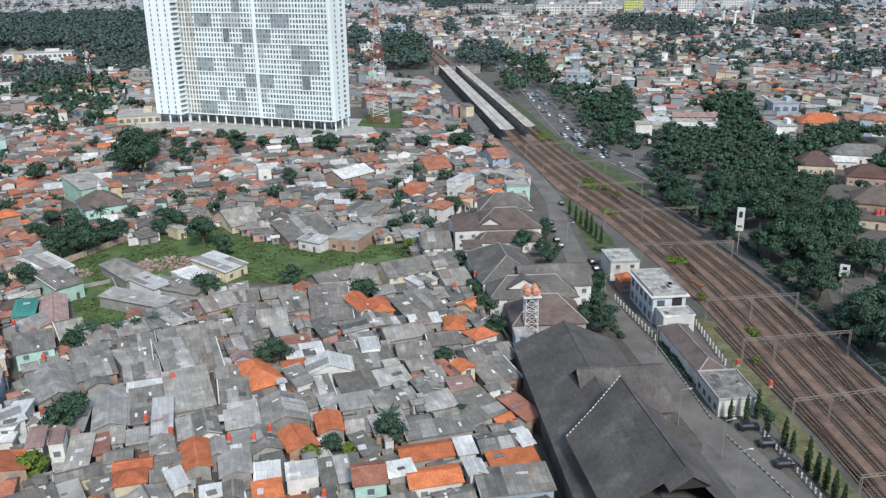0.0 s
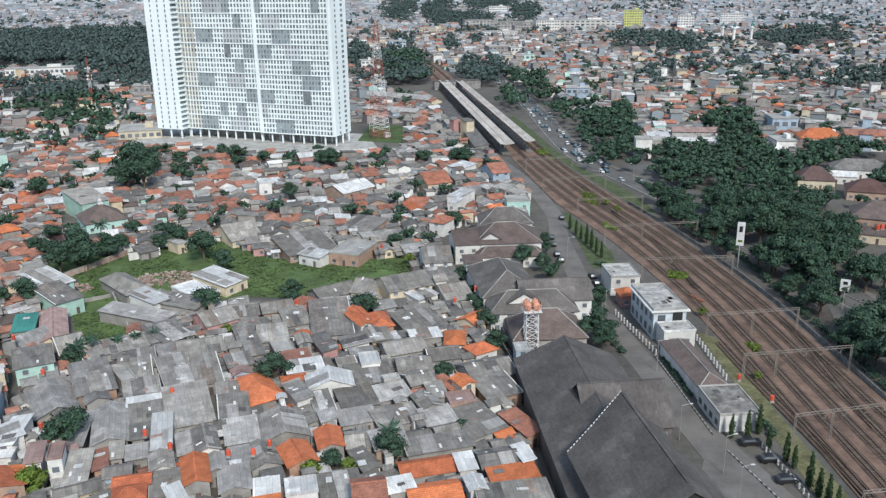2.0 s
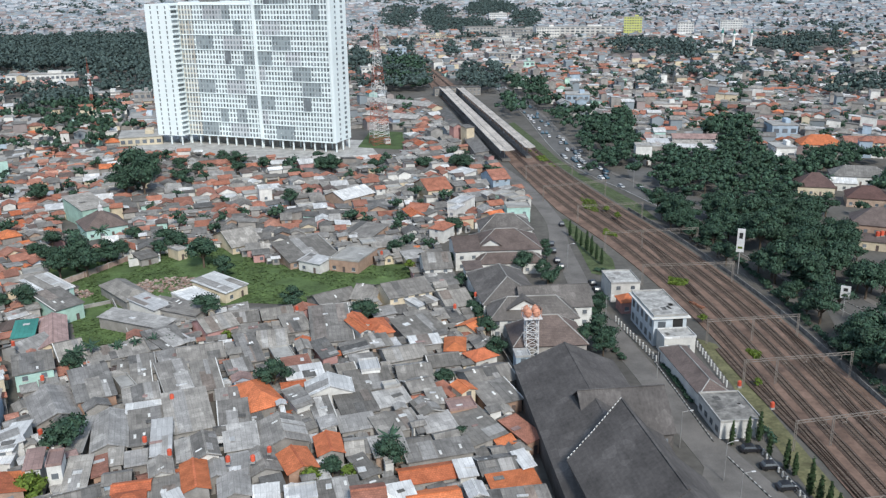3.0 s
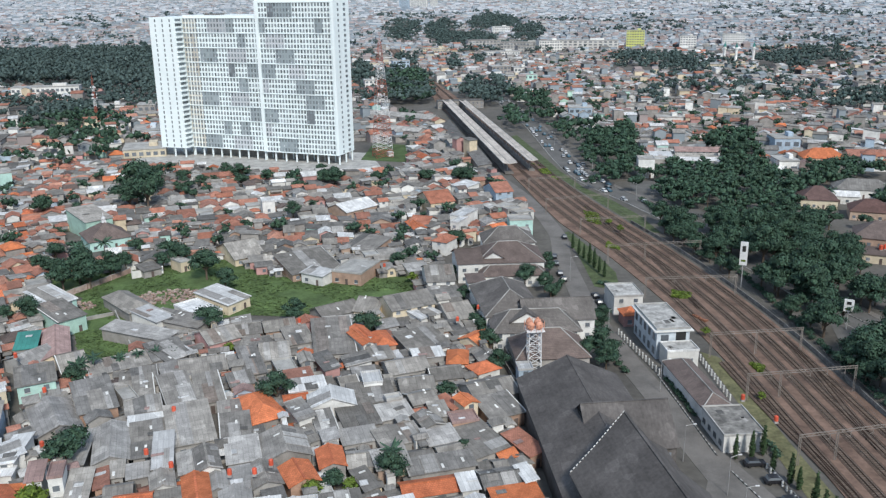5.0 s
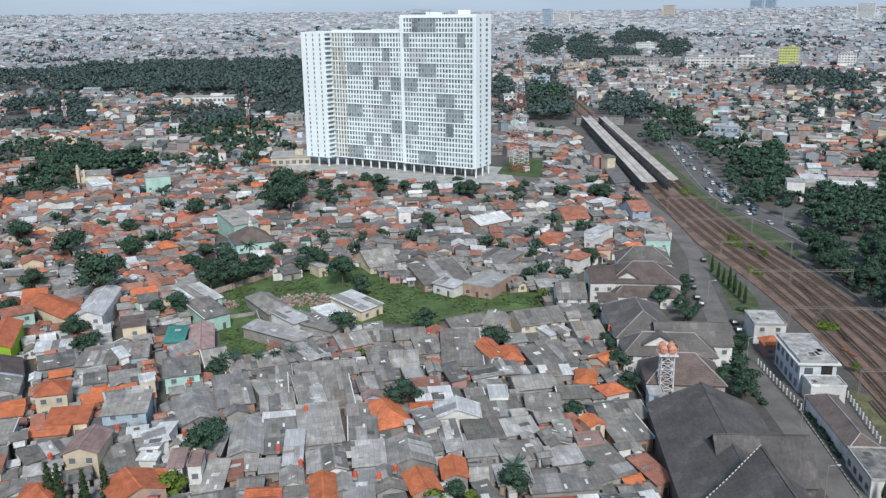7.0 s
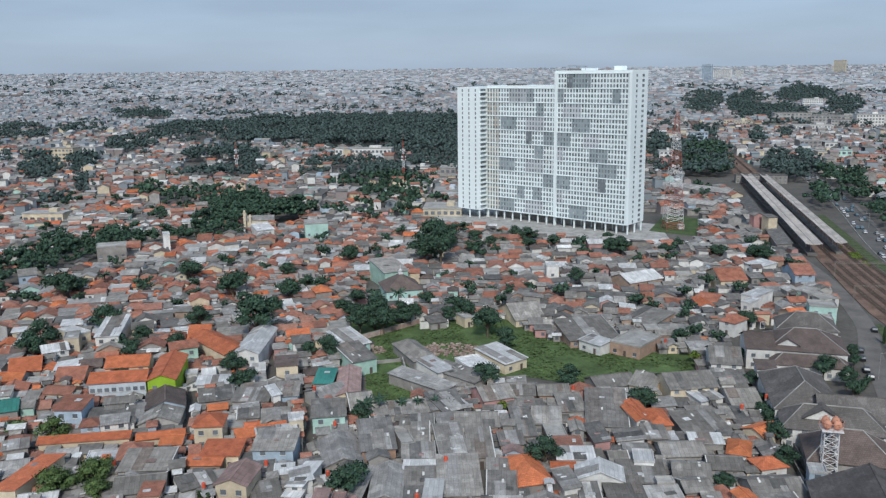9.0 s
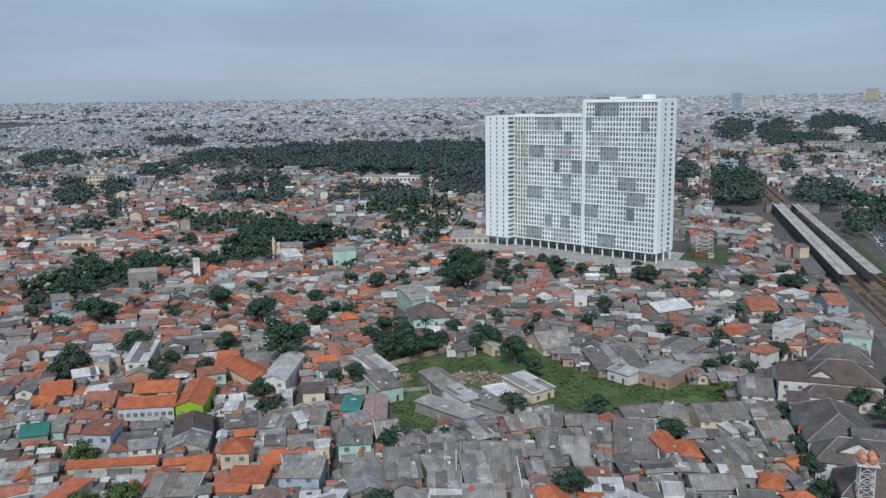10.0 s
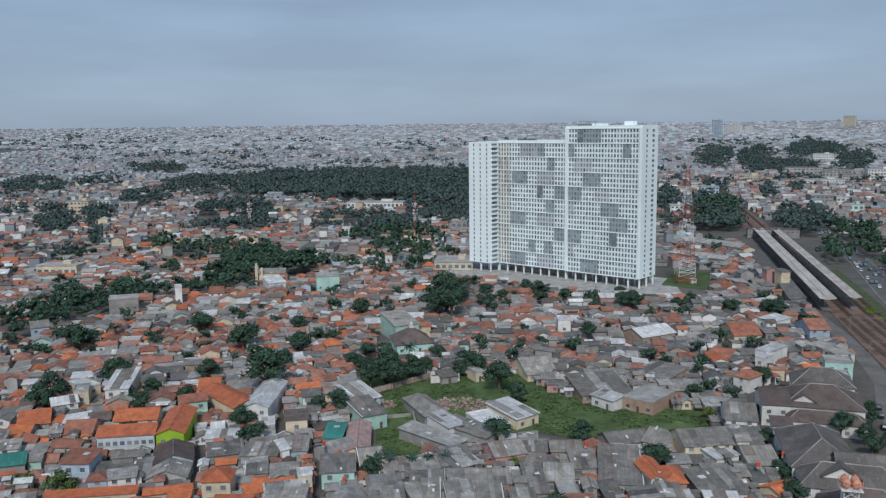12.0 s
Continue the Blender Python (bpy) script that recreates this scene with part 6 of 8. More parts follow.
# woods: outline on the ground and how closely the trees stand
GROVES = []
GROVES.append(([(-596, 908), (-782, 1177), (-876, 1415), (-722, 1494), (-624, 1547), (-485, 1462), (-237, 713), (-279, 717), (-436, 899), (-523, 949)], 0.98))
GROVES.append(([(-593, 571), (-690, 672), (-671, 696), (-567, 586)], 0.95))
GROVES.append(([(-567, 599), (-656, 698), (-631, 705), (-553, 616)], 0.95))
GROVES.append(([(-709, 803), (-772, 900), (-752, 943), (-671, 851), (-676, 787)], 0.95))
GROVES.append(([(-450, 598), (-530, 710), (-554, 799), (-549, 837), (-485, 782), (-383, 615)], 0.9))
GROVES.append(([(-365, 662), (-415, 766), (-382, 762), (-299, 737), (-262, 646), (-330, 636)], 0.9))
GROVES.append(([(-295, 261), (-324, 285), (-334, 315), (-342, 342), (-321, 378), (-294, 382), (-300, 418), (-330, 493), (-318, 510), (-250, 472), (-269, 431), (-266, 390), (-282, 368), (-299, 352), (-295, 295), (-290, 273)], 0.93))
GROVES.append(([(-431, 518), (-437, 551), (-380, 532), (-330, 529), (-300, 494), (-315, 477), (-385, 485)], 0.9))
GROVES.append(([(-234, 481), (-260, 554), (-237, 561), (-176, 522), (-165, 489), (-204, 467), (-200, 502)], 0.85))
GROVES.append(([(-272, 448), (-253, 487), (-208, 466), (-196, 448), (-252, 428)], 0.6))
GROVES.append(([(-467, 492), (-500, 553), (-460, 511)], 0.9))
GROVES.append(([(-62, 632), (-89, 956), (-22, 970), (-7, 718), (-39, 672)], 0.75))
GROVES.append(([(-45, 687), (-56, 936), (-19, 966), (-9, 684), (-24, 589)], 0.93))
GROVES.append(([(11, 763), (17, 865), (60, 920), (56, 781), (32, 697)], 0.93))
GROVES.append(([(38, 584), (61, 781), (89, 754), (74, 610), (59, 556)], 0.93))
GROVES.append(([(59, 505), (68, 574), (108, 584), (101, 524), (71, 484)], 0.95))
GROVES.append(([(63, 405), (91, 525), (119, 557), (108, 455), (86, 361), (78, 384)], 0.97))
GROVES.append(([(185, 1012), (260, 1249), (322, 1237), (328, 1049), (292, 973), (234, 967)], 0.95))
GROVES.append(([(368, 1026), (476, 1312), (610, 1341), (512, 1093), (409, 979)], 0.95))
GROVES.append(([(154, 705), (204, 841), (275, 892), (230, 738), (183, 694)], 0.75))
GROVES.append(([(293, 653), (344, 747), (397, 765), (329, 633)], 0.8))
GROVES.append(([(117, 411), (132, 456), (184, 531), (190, 509), (160, 422), (170, 407), (211, 434), (223, 418), (186, 347), (166, 348), (149, 338), (133, 240), (93, 161), (90, 205), (85, 231), (84, 277), (84, 333), (101, 352)], 0.985))
GROVES.append(([(-153, 2175), (-130, 2576), (-58, 2331), (-46, 1624), (-105, 1638)], 0.8))
GROVES.append(([(92, 1420), (175, 2075), (211, 1912), (159, 1486)], 0.8))
GROVES.append(([(-494, 441), (-523, 477), (-489, 456), (-466, 430)], 0.9))
GROVES.append(([(-454, 452), (-475, 490), (-438, 456)], 0.9))
GROVES.append(([(-28, 1572), (-23, 1911), (70, 2061), (112, 1794), (86, 1498)], 0.9))
GROVES.append(([(15, 765), (27, 896), (56, 874), (62, 756), (42, 693)], 0.9))
GROVES.append(([(80, 381), (97, 432), (123, 428), (116, 367), (97, 329), (86, 348)], 0.9))
GROVES.append(([(-982, 1018), (-928, 942), (-940, 907), (-1008, 927), (-1105, 997), (-1179, 1086), (-1172, 1134), (-1084, 1101)], 0.95))
GROVES.append(([(-943, 1094), (-914, 1042), (-931, 1016), (-983, 1030), (-1046, 1078), (-1083, 1136), (-1067, 1166), (-1006, 1147)], 0.95))
GROVES.append(([(-1086, 1442), (-1044, 1357), (-1066, 1319), (-1140, 1345), (-1232, 1427), (-1290, 1524), (-1269, 1572), (-1179, 1534)], 0.95))
GROVES.append(([(-612, 1075), (-576, 955), (-619, 901), (-719, 928), (-842, 1036), (-919, 1188), (-874, 1275), (-732, 1216)], 0.93))
GROVES.append(([(-682, 856), (-650, 804), (-655, 780), (-691, 795), (-744, 843), (-783, 902), (-781, 933), (-737, 911)], 0.97))
GROVES.append(([(-600, 620), (-565, 578), (-561, 560), (-587, 572), (-634, 612), (-676, 661), (-685, 685), (-651, 667)], 0.97))
GROVES.append(([(-604, 670), (-586, 645), (-585, 634), (-602, 641), (-628, 665), (-648, 692), (-650, 705), (-631, 696)], 0.97))
GROVES.append(([(-483, 715), (-454, 661), (-455, 638), (-483, 654), (-528, 705), (-566, 767), (-568, 799), (-531, 775)], 0.97))
GROVES.append(([(-453, 733), (-427, 683), (-427, 661), (-450, 677), (-487, 725), (-519, 783), (-523, 812), (-493, 789)], 0.97))
GROVES.append(([(-493, 550), (-479, 529), (-479, 519), (-494, 525), (-515, 544), (-532, 566), (-532, 577), (-516, 570)], 0.97))
GROVES.append(([(-79, 946), (-75, 858), (-78, 825), (-88, 855), (-100, 942), (-108, 1049), (-105, 1103), (-92, 1053)], 0.95))
GROVES.append(([(-14, 750), (-17, 677), (-27, 649), (-39, 672), (-49, 741), (-49, 830), (-37, 875), (-22, 836)], 0.99))
GROVES.append(([(54, 1919), (35, 1663), (4, 1574), (-26, 1658), (-46, 1914), (-37, 2265), (5, 2449), (46, 2264)], 0.95))
GROVES.append(([(202, 2297), (165, 2078), (114, 1998), (72, 2077), (58, 2300), (88, 2576), (153, 2705), (203, 2568)], 0.95))
GROVES.append(([(220, 1888), (191, 1721), (162, 1658), (143, 1717), (146, 1884), (173, 2089), (212, 2187), (231, 2090)], 0.95))
GROVES.append(([(24, 1095), (20, 1022), (13, 994), (7, 1020), (5, 1091), (8, 1174), (15, 1213), (22, 1177)], 0.97))
GROVES.append(([(56, 1185), (51, 1127), (43, 1103), (37, 1124), (35, 1181), (40, 1245), (49, 1274), (56, 1247)], 0.97))
GROVES.append(([(63, 789), (60, 744), (48, 724), (43, 736), (40, 778), (44, 827), (50, 853), (60, 836)], 0.99))
GROVES.append(([(88, 660), (84, 612), (78, 592), (73, 606), (70, 651), (70, 706), (76, 735), (88, 713)], 0.99))
GROVES.append(([(-34, 1071), (-34, 961), (-42, 921), (-53, 958), (-63, 1065), (-67, 1202), (-58, 1271), (-44, 1206)], 0.97))
GROVES.append(([(-367, 1091), (-344, 929), (-392, 863), (-489, 900), (-609, 1048), (-690, 1273), (-638, 1406), (-482, 1302)], 0.99))
GROVES.append(([(-290, 683), (-283, 639), (-302, 616), (-336, 625), (-370, 663), (-383, 712), (-363, 731), (-322, 727)], 0.97))
GROVES.append(([(-218, 603), (-215, 560), (-234, 537), (-267, 545), (-299, 582), (-309, 632), (-288, 661), (-248, 647)], 0.85))
GROVES.append(([(84, 330), (90, 338), (97, 321), (95, 291), (96, 265), (91, 262), (85, 292)], 0.99))
GROVES.append(([(97, 170), (112, 170), (118, 200), (112, 235), (104, 262), (98, 290), (92, 335), (86, 330), (88, 300), (92, 275), (94, 245), (96, 215)], 0.99))
GROVES.append(([(83, 437), (104, 441), (97, 388), (93, 372), (88, 380), (80, 402)], 0.99))
GROVES.append(([(108, 442), (126, 449), (120, 392), (112, 337), (101, 345), (100, 369)], 0.95))
MEADOW = [(124, 437), (140, 485), (196, 565)]
CLEARINGS = [(108, 213, 5.5), (106, 209, 5.5), (103.6, 204.5, 5.5), (101.5, 200.5, 4.5), (116, 214, 6), (162, 352, 11), (173, 330, 11), (187, 368, 12), (152, 282, 14), (93.5, 250, 6), (97, 400, 14), (88, 372, 10), (104, 348, 7), (103, 330, 6), (131, 441, 15), (143, 466, 14), (110, 436, 11), (158, 288, 10), (170, 357, 11), (112, 216, 6), (107, 207, 5), (121, 215, 7), (128, 216, 6), (204, 394, 12), (202, 448, 12), (193, 480, 12), (176, 433, 10)]
def tree_at(x, y, r):
    k = TRNG.choice(BROAD)
    plant(k, x, y, r / k["r"], TRNG.uniform(0, 360))


tree_at(-64.9, 219.6, 4.3)
tree_at(-21, 216.2, 4.1)
tree_at(-39.2, 175.8, 4.2)
tree_at(-75.6, 148.4, 5.2)
tree_at(0, 177.4, 2.4)
tree_at(-33.2, 150.4, 2.2)
tree_at(-10.6, 142.5, 3.5)
tree_at(2.9, 153.2, 1.7)
tree_at(-21.5, 140.5, 2.3)
tree_at(12.6, 191.9, 2.9)
tree_at(-89.3, 185.4, 2.8)
tree_at(39, 197.9, 4.6)
tree_at(7.8, 222, 2.5)
tree_at(-64.6, 434.3, 3.4)
tree_at(-132.1, 417.8, 4.3)
tree_at(-104.6, 421.9, 4.5)
tree_at(-55.2, 412.6, 4.4)
tree_at(-34.3, 418.1, 3.2)
tree_at(-139.2, 377.8, 9.1)
tree_at(-136, 390.5, 5.5)
tree_at(6.5, 412.1, 4.9)
tree_at(-10.5, 411, 3.2)
tree_at(-111.5, 293.9, 3.7)
tree_at(-95.7, 285.3, 4.8)
tree_at(-120.4, 263.7, 5.5)
tree_at(-138, 286.3, 4.2)
tree_at(-113.3, 271.6, 4.3)
tree_at(-114.8, 258.6, 4.5)
tree_at(-109.8, 276.8, 3.1)
tree_at(-140, 277.2, 3.2)
tree_at(-43.4, 227.5, 3.4)
tree_at(-16.5, 276.9, 3.0)
tree_at(25, 254.4, 3.8)
tree_at(31.1, 251.3, 2.8)
tree_at(-152.9, 238.5, 7.5)
tree_at(-122.3, 255.8, 4.5)
tree_at(-115.6, 261.1, 4.6)
tree_at(-111.3, 269.7, 3.9)
tree_at(-132.8, 270.3, 4.0)
tree_at(-92.3, 282.6, 4.0)
tree_at(-97.4, 277.8, 3.1)
tree_at(-127.1, 227.1, 2.8)
tree_at(-118.5, 225.5, 4.2)
tree_at(-131.6, 195.5, 4.4)
tree_at(-141.3, 206.6, 3.7)
tree_at(-179.9, 207.8, 3.6)
tree_at(-207, 228.7, 5.2)
tree_at(-192.5, 216.7, 3.1)
tree_at(-172.2, 220, 4.1)
tree_at(-212.9, 205.3, 5.5)
tree_at(-210.8, 199.4, 4.8)
tree_at(-254.4, 259.1, 7.4)
tree_at(-254.6, 265.9, 5.4)
tree_at(-188.8, 279, 7.5)
tree_at(-221.8, 297, 6.8)
tree_at(-186.8, 318.9, 4.0)
tree_at(-165.2, 282.9, 4.8)
plant(FRESHT[1], -169.5, 152.0, 0.85, 30)
plant(FRESHT[0], -157.0, 151.8, 1.05, 10)
tree_at(-169.8, 192.1, 2.8)
tree_at(-170.5, 349.5, 5.0)
tree_at(-129.1, 358.2, 8.6)
tree_at(-138.6, 362.2, 7.2)
tree_at(-122.7, 390.3, 4.8)
tree_at(-100.1, 407, 4.4)
tree_at(-53.9, 404.2, 4.8)
tree_at(-33.8, 407, 4.2)
tree_at(-155, 346.3, 4.1)
tree_at(4.8, 301.1, 3.9)
tree_at(-70.3, 255.2, 3.5)
tree_at(-63.6, 343.8, 3.5)
tree_at(-79.5, 266.8, 5.1)
tree_at(-7.6, 410.7, 3.8)
tree_at(12, 407, 5.4)
tree_at(7.5, 412.1, 4.3)
tree_at(-162.9, 268, 3.4)
tree_at(-177.4, 240.3, 4.4)
tree_at(-188.4, 224.2, 3.2)
tree_at(-167.2, 300.8, 3.7)
plant(FRESHT[0], -137.0, 131.0, 1.1, 80)
plant(FRESHT[1], -131.5, 137.0, 1.1, 150)
plant(FRESHT[1], -126.0, 131.5, 0.9, 220)
tree_at(-67.8, 390.4, 3.1)
tree_at(-119.9, 409.1, 3.3)
tree_at(-90, 420.5, 2.9)
tree_at(-59, 405.6, 4.3)
tree_at(12.9, 197.9, 2.4)
tree_at(11.2, 205.7, 2.8)
tree_at(9.6, 216.4, 2.4)
tree_at(7.8, 229.5, 2.6)
tree_at(5.5, 244.2, 2.2)
tree_at(2.3, 265.7, 2.2)
tree_at(32, 244, 3.0)
tree_at(34.7, 269.6, 2.2)
tree_at(34.6, 276.8, 2.4)
tree_at(41.5, 217.4, 3.2)
tree_at(44.3, 225.6, 2.6)
tree_at(39.5, 192.8, 3.4)
tree_at(-56.2, 413.1, 4.3)
tree_at(-90, 423.4, 3.6)
tree_at(-113.7, 433.8, 3.6)
tree_at(100, 217, 3.0)
tree_at(98.5, 190, 3.6)
tree_at(98, 226, 3.4)
tree_at(99, 183, 3.2)
tree_at(186, 330, 5.5)
tree_at(150, 320, 4.5)
tree_at(180, 318, 5.0)
tree_at(137, 332, 5.0)
tree_at(196, 362, 5.5)
tree_at(214, 378, 5.0)
tree_at(186, 405, 5.0)
tree_at(222, 396, 5.0)
# ---------------------------------------------------------------- houses among the eastern trees
flat_patch("road_junction", [(84, 362), (96, 350), (106, 340), (104, 318), (109, 316), (112, 342), (108, 360), (112, 392), (105, 416), (91, 410)], 0.045, ASPHALT, "worn asphalt forecourt beside the main road", "road")
house(130, 434, 21, 8, 4.2, -8, "gable", GREY, WHITEW, name="long_hall", label="long low hall with grey sheet roof")
house(133, 445, 24, 8, 4.2, -8, "gable", PALE, GREYW, name="long_hall", label="long low hall with pale sheet roof")
house(137, 457, 22, 8, 4.2, -8, "gable", GREY, WHITEW, name="long_hall", label="long low hall with grey sheet roof")
house(141, 470, 24, 9, 5.0, -8, "gable", PINK, WHITEW, name="long_hall", label="long low hall with faded reddish roof")
house(102, 425, 8, 9, 9.5, -6, "flat", CONCRETE, WHITEW, name="corner_building", label="narrow white three-storey building with flat roof")
house(112, 436, 9, 9, 7.0, -6, "flat", CONCRETE, GREYW, name="corner_building", label="grey two-storey building with flat roof")
house(116, 450, 11, 10, 6.0, -6, "mono", PALE, MINT, name="corner_building", label="mint building with pale sheet roof")
house(155, 291, 17, 15, 6.5, -25, "hip", BROWN, BRICKW, up=5.0, name="villa", label="large villa with brown hipped roof and brick-red walls")
house(150, 279, 12, 7, 3.2, -25, "mono", BROWN, CREAM, name="villa_porch", label="low brown-roofed porch of a villa")
house(174.8, 338.4, 16, 13, 3.8, -20, "hip", MAROON, BRICKW, up=4.2, name="villa", label="brick villa with dark brown hipped roof")
house(161.8, 359.4, 15, 13, 4.0, -15, "hip", MAROON, CREAM, up=5.0, name="villa", label="cream villa with reddish pyramid roof")
house(189, 376, 24, 12, 4.2, -15, "hip", DARKGREY, WHITEW, up=4.0, name="villa", label="grey building with dark grey hipped roof")
house(174, 366, 16, 8, 3.5, -15, "gable", PALE, WHITEW, name="white_hall", label="low white hall with pale roof")
house(202, 449, 22, 14, 5.0, -8, "hip", ORANGE, CREAM, up=4.5, name="villa", label="wide cream building with orange hipped roof")
house(232, 452, 30, 12, 5.0, -8, "gable", RUST, CREAM, name="villa", label="long building with reddish tiled roof")
for vx, vy, vz in ((152, 280.5, 4.2), (154, 281, 4.2), (150.2, 280, 4.1)):
    water_tank(vx, vy, vz, 0.7, 1.5)


# ---------------------------------------------------------------- larger buildings far off
def block_building(x, y, w, d, h, turn, mat, label):
    z = height_at(x, y)
    top = base("distant_building", x, y, z, turn, label, "building", "larger buildings beyond the quarter")
    part("wall", Shape().box(0, 0, -2, w, d, h + 2), mat, top)
    part("roof", Shape().box(0, 0, h, w + 0.8, d + 0.8, 0.5), CONCRETE if mat is not CONCRETE else GREY, top)
    floors = max(1, int(h / 3.6))
    bays = max(2, min(14, int(w / 4)))
    for f in range(floors):
        for b in range(bays):
            if floors * bays < 70:
                part("window", Shape().box((b + 0.5) / bays * w - w / 2, -d / 2, f * h / floors + 1.1, w / bays * 0.6, 0.3, h / floors * 0.45), GLASS, top)
        if floors * bays >= 70:
            part("window_band", Shape().box(0, -d / 2, f * h / floors + 1.1, w * 0.9, 0.3, h / floors * 0.4), GLASS, top)
    part("roof_hut", Shape().box(w * 0.2, 0, h + 0.5, w * 0.2, d * 0.4, 2.2), mat, top)
    take(x, y, turn, w + 4, d + 6)


block_building(310, 1409, 28, 18, 31.6, -11, YELLOWW, "tall yellow-green and white block")
block_building(390, 1391, 25, 14, 22.6, -11, WHITEW, "white multi-storey block with rows of windows")
block_building(225, 1403, 111, 30, 17.4, -11, WHITEW, "long white shopping building")
block_building(126, 1367, 70, 30, 17.1, -10, CONCRETE, "long pale grey building")
block_building(486, 1462, 36, 14, 21.9, -12, WHITEW, "white public building with rows of windows")
block_building(358, 1346, 67, 20, 6.8, -11, WHITEW, "low white building with rows of windows")
block_building(-82, 1123, 42, 25, 7.1, -8, CREAM, "long pale low building")
block_building(-11, 1346, 40, 14, 11.0, -10, CREAM, "cream building with rows of windows")
block_building(344, 1042, 59, 20, 6.6, -8, CREAM, "cream low building with rows of windows")
block_building(-133, 3093, 28, 20, 57.9, -5, BLUEW, "slim blue-grey high-rise with rows of windows")
block_building(-93, 3375, 67, 18, 37.7, -8, WHITEW, "white block with rows of windows")
block_building(-34, 3367, 28, 18, 35.3, -8, WHITEW, "white block with rows of windows")
block_building(343, 3824, 48, 18, 52.2, -12, CREAM, "cream high-rise block with rows of windows")
block_building(894, 4916, 68, 18, 88.8, -29, BLUEW, "pale high-rise block with rows of windows")
block_building(960, 4880, 58, 18, 96.7, -29, BLUEW, "pale high-rise block with rows of windows")
block_building(1000, 3398, 62, 18, 56.8, -19, WHITEW, "white high-rise block with rows of windows")
block_building(-148, 3355, 36, 16, 56.2, -16, BLUEW, "slim blue-grey block with rows of windows")
block_building(-52, 1035, 20, 14, 15.1, 12, BLUEW, "pale blue open-sided structure beside the railway")
block_building(-9, 1337, 21, 16, 8.9, 9, CREAM, "cream building with rows of windows")
block_building(83, 1506, 86, 30, 14.0, 8, CONCRETE, "long pale grey industrial hall")
block_building(85, 1287, 52, 25, 8.5, 10, WHITEW, "long white warehouse with rows of windows")
block_building(63, 984, 22, 22, 11.7, 12, GREYW, "grey commercial building with flat roof")
block_building(86, 988, 18, 20, 9.8, 12, WHITEW, "white commercial building with flat roof")
block_building(124, 1902, 38, 18, 17.7, 4, WHITEW, "white block with rows of windows")
block_building(161, 1330, 36, 20, 21.3, 9, WHITEW, "grey and white three-storey block")
block_building(126, 1325, 31, 20, 14.1, 9, CONCRETE, "grey office block with rows of windows")
block_building(88, 898, 15, 14, 9.6, 13, MINT, "green and white shop building")
block_building(72, 894, 15, 14, 8.4, 13, CREAM, "cream shop building with flat roof")
block_building(-72, 839, 12, 12, 11.2, 13, WHITEW, "white three-storey building behind the mast")
block_building(-377, 814, 60, 16, 10.7, 13, WHITEW, "long white building among dark trees")
block_building(-295, 537, 22, 30, 5.2, 15, CONCRETE, "wide grey market hall with flat roof")
block_building(-279, 559, 23, 26, 4.5, 15, GREYW, "wide grey hall with flat roof")
block_building(-324, 549, 24, 18, 5.1, 15, PINKW, "long reddish hall beside the trees")
block_building(-202, 577, 18, 30, 5.2, 15, PALEBLUE, "pale blue workshop hall with flat roof")
block_building(-275, 707, 20, 16, 5.5, 14, WHITEW, "low white hall with rows of windows")
block_building(-233, 669, 13, 16, 10.4, 14, GREYW, "grey block with rows of windows")
block_building(-660, 696, 24, 18, 16.6, 13, CREAM, "cream three-storey school block")
block_building(-661, 730, 23, 18, 14.4, 13, WHITEW, "white three-storey block with rows of windows")
block_building(-409, 410, 26, 12, 6.2, 16, CREAM, "peach two-storey house with arched windows")
block_building(-459, 668, 14, 14, 8.6, 14, WHITEW, "white town block with rows of windows")
block_building(-180, 506, 24, 26, 4.7, 16, CREAM, "cream warehouse with wide grey roof")
block_building(-861, 998, 35, 20, 4.9, 11, WHITEW, "white low block with rows of windows")
block_building(-586, 791, 66, 15, 6.3, 13, WHITEW, "pale row of shop houses")
block_building(-334, 623, 19, 20, 5.6, 15, BLUEW, "blue-roofed hall with rows of windows")
block_building(-290, 531, 24, 30, 6.0, 16, CONCRETE, "wide grey-roofed hall with rows of windows")
block_building(193, 480, 14, 16, 10.6, -4, BLUEW, "pale blue two-storey building with flat roof")
block_building(176, 433, 10, 14, 6.8, -3, WHITEW, "white building with rows of windows")
block_building(217, 594, 8, 12, 7.1, -5, WHITEW, "white house block with rows of windows")
block_building(160, 605, 18, 12, 5.2, -5, WHITEW, "long white building with rows of windows")
block_building(101, 634, 17, 15, 9.1, -5, BLUEW, "pale blue-grey building with rows of windows")
def minaret(x, y, h):
    top = base("minaret", x, y, 0, 0, "slim white minaret with a green cap", "minaret", "minarets of a mosque")
    part("shaft", Shape().box(0, 0, 0, 5, 5, h * 0.3).bar((0, 0, h * 0.3), (0, 0, h * 0.8), 1.6, 8), WHITEW, top)
    part("balcony", Shape().bar((0, 0, h * 0.72), (0, 0, h * 0.76), 2.6, 8), WHITEW, top)
    part("cap", Shape().bar((0, 0, h * 0.8), (0, 0, h), 1.8, 8, 0.1), TEAL, top)


for mx, my in ((347, 1072), (356, 1056), (381, 1067)):
    minaret(mx, my, 31)

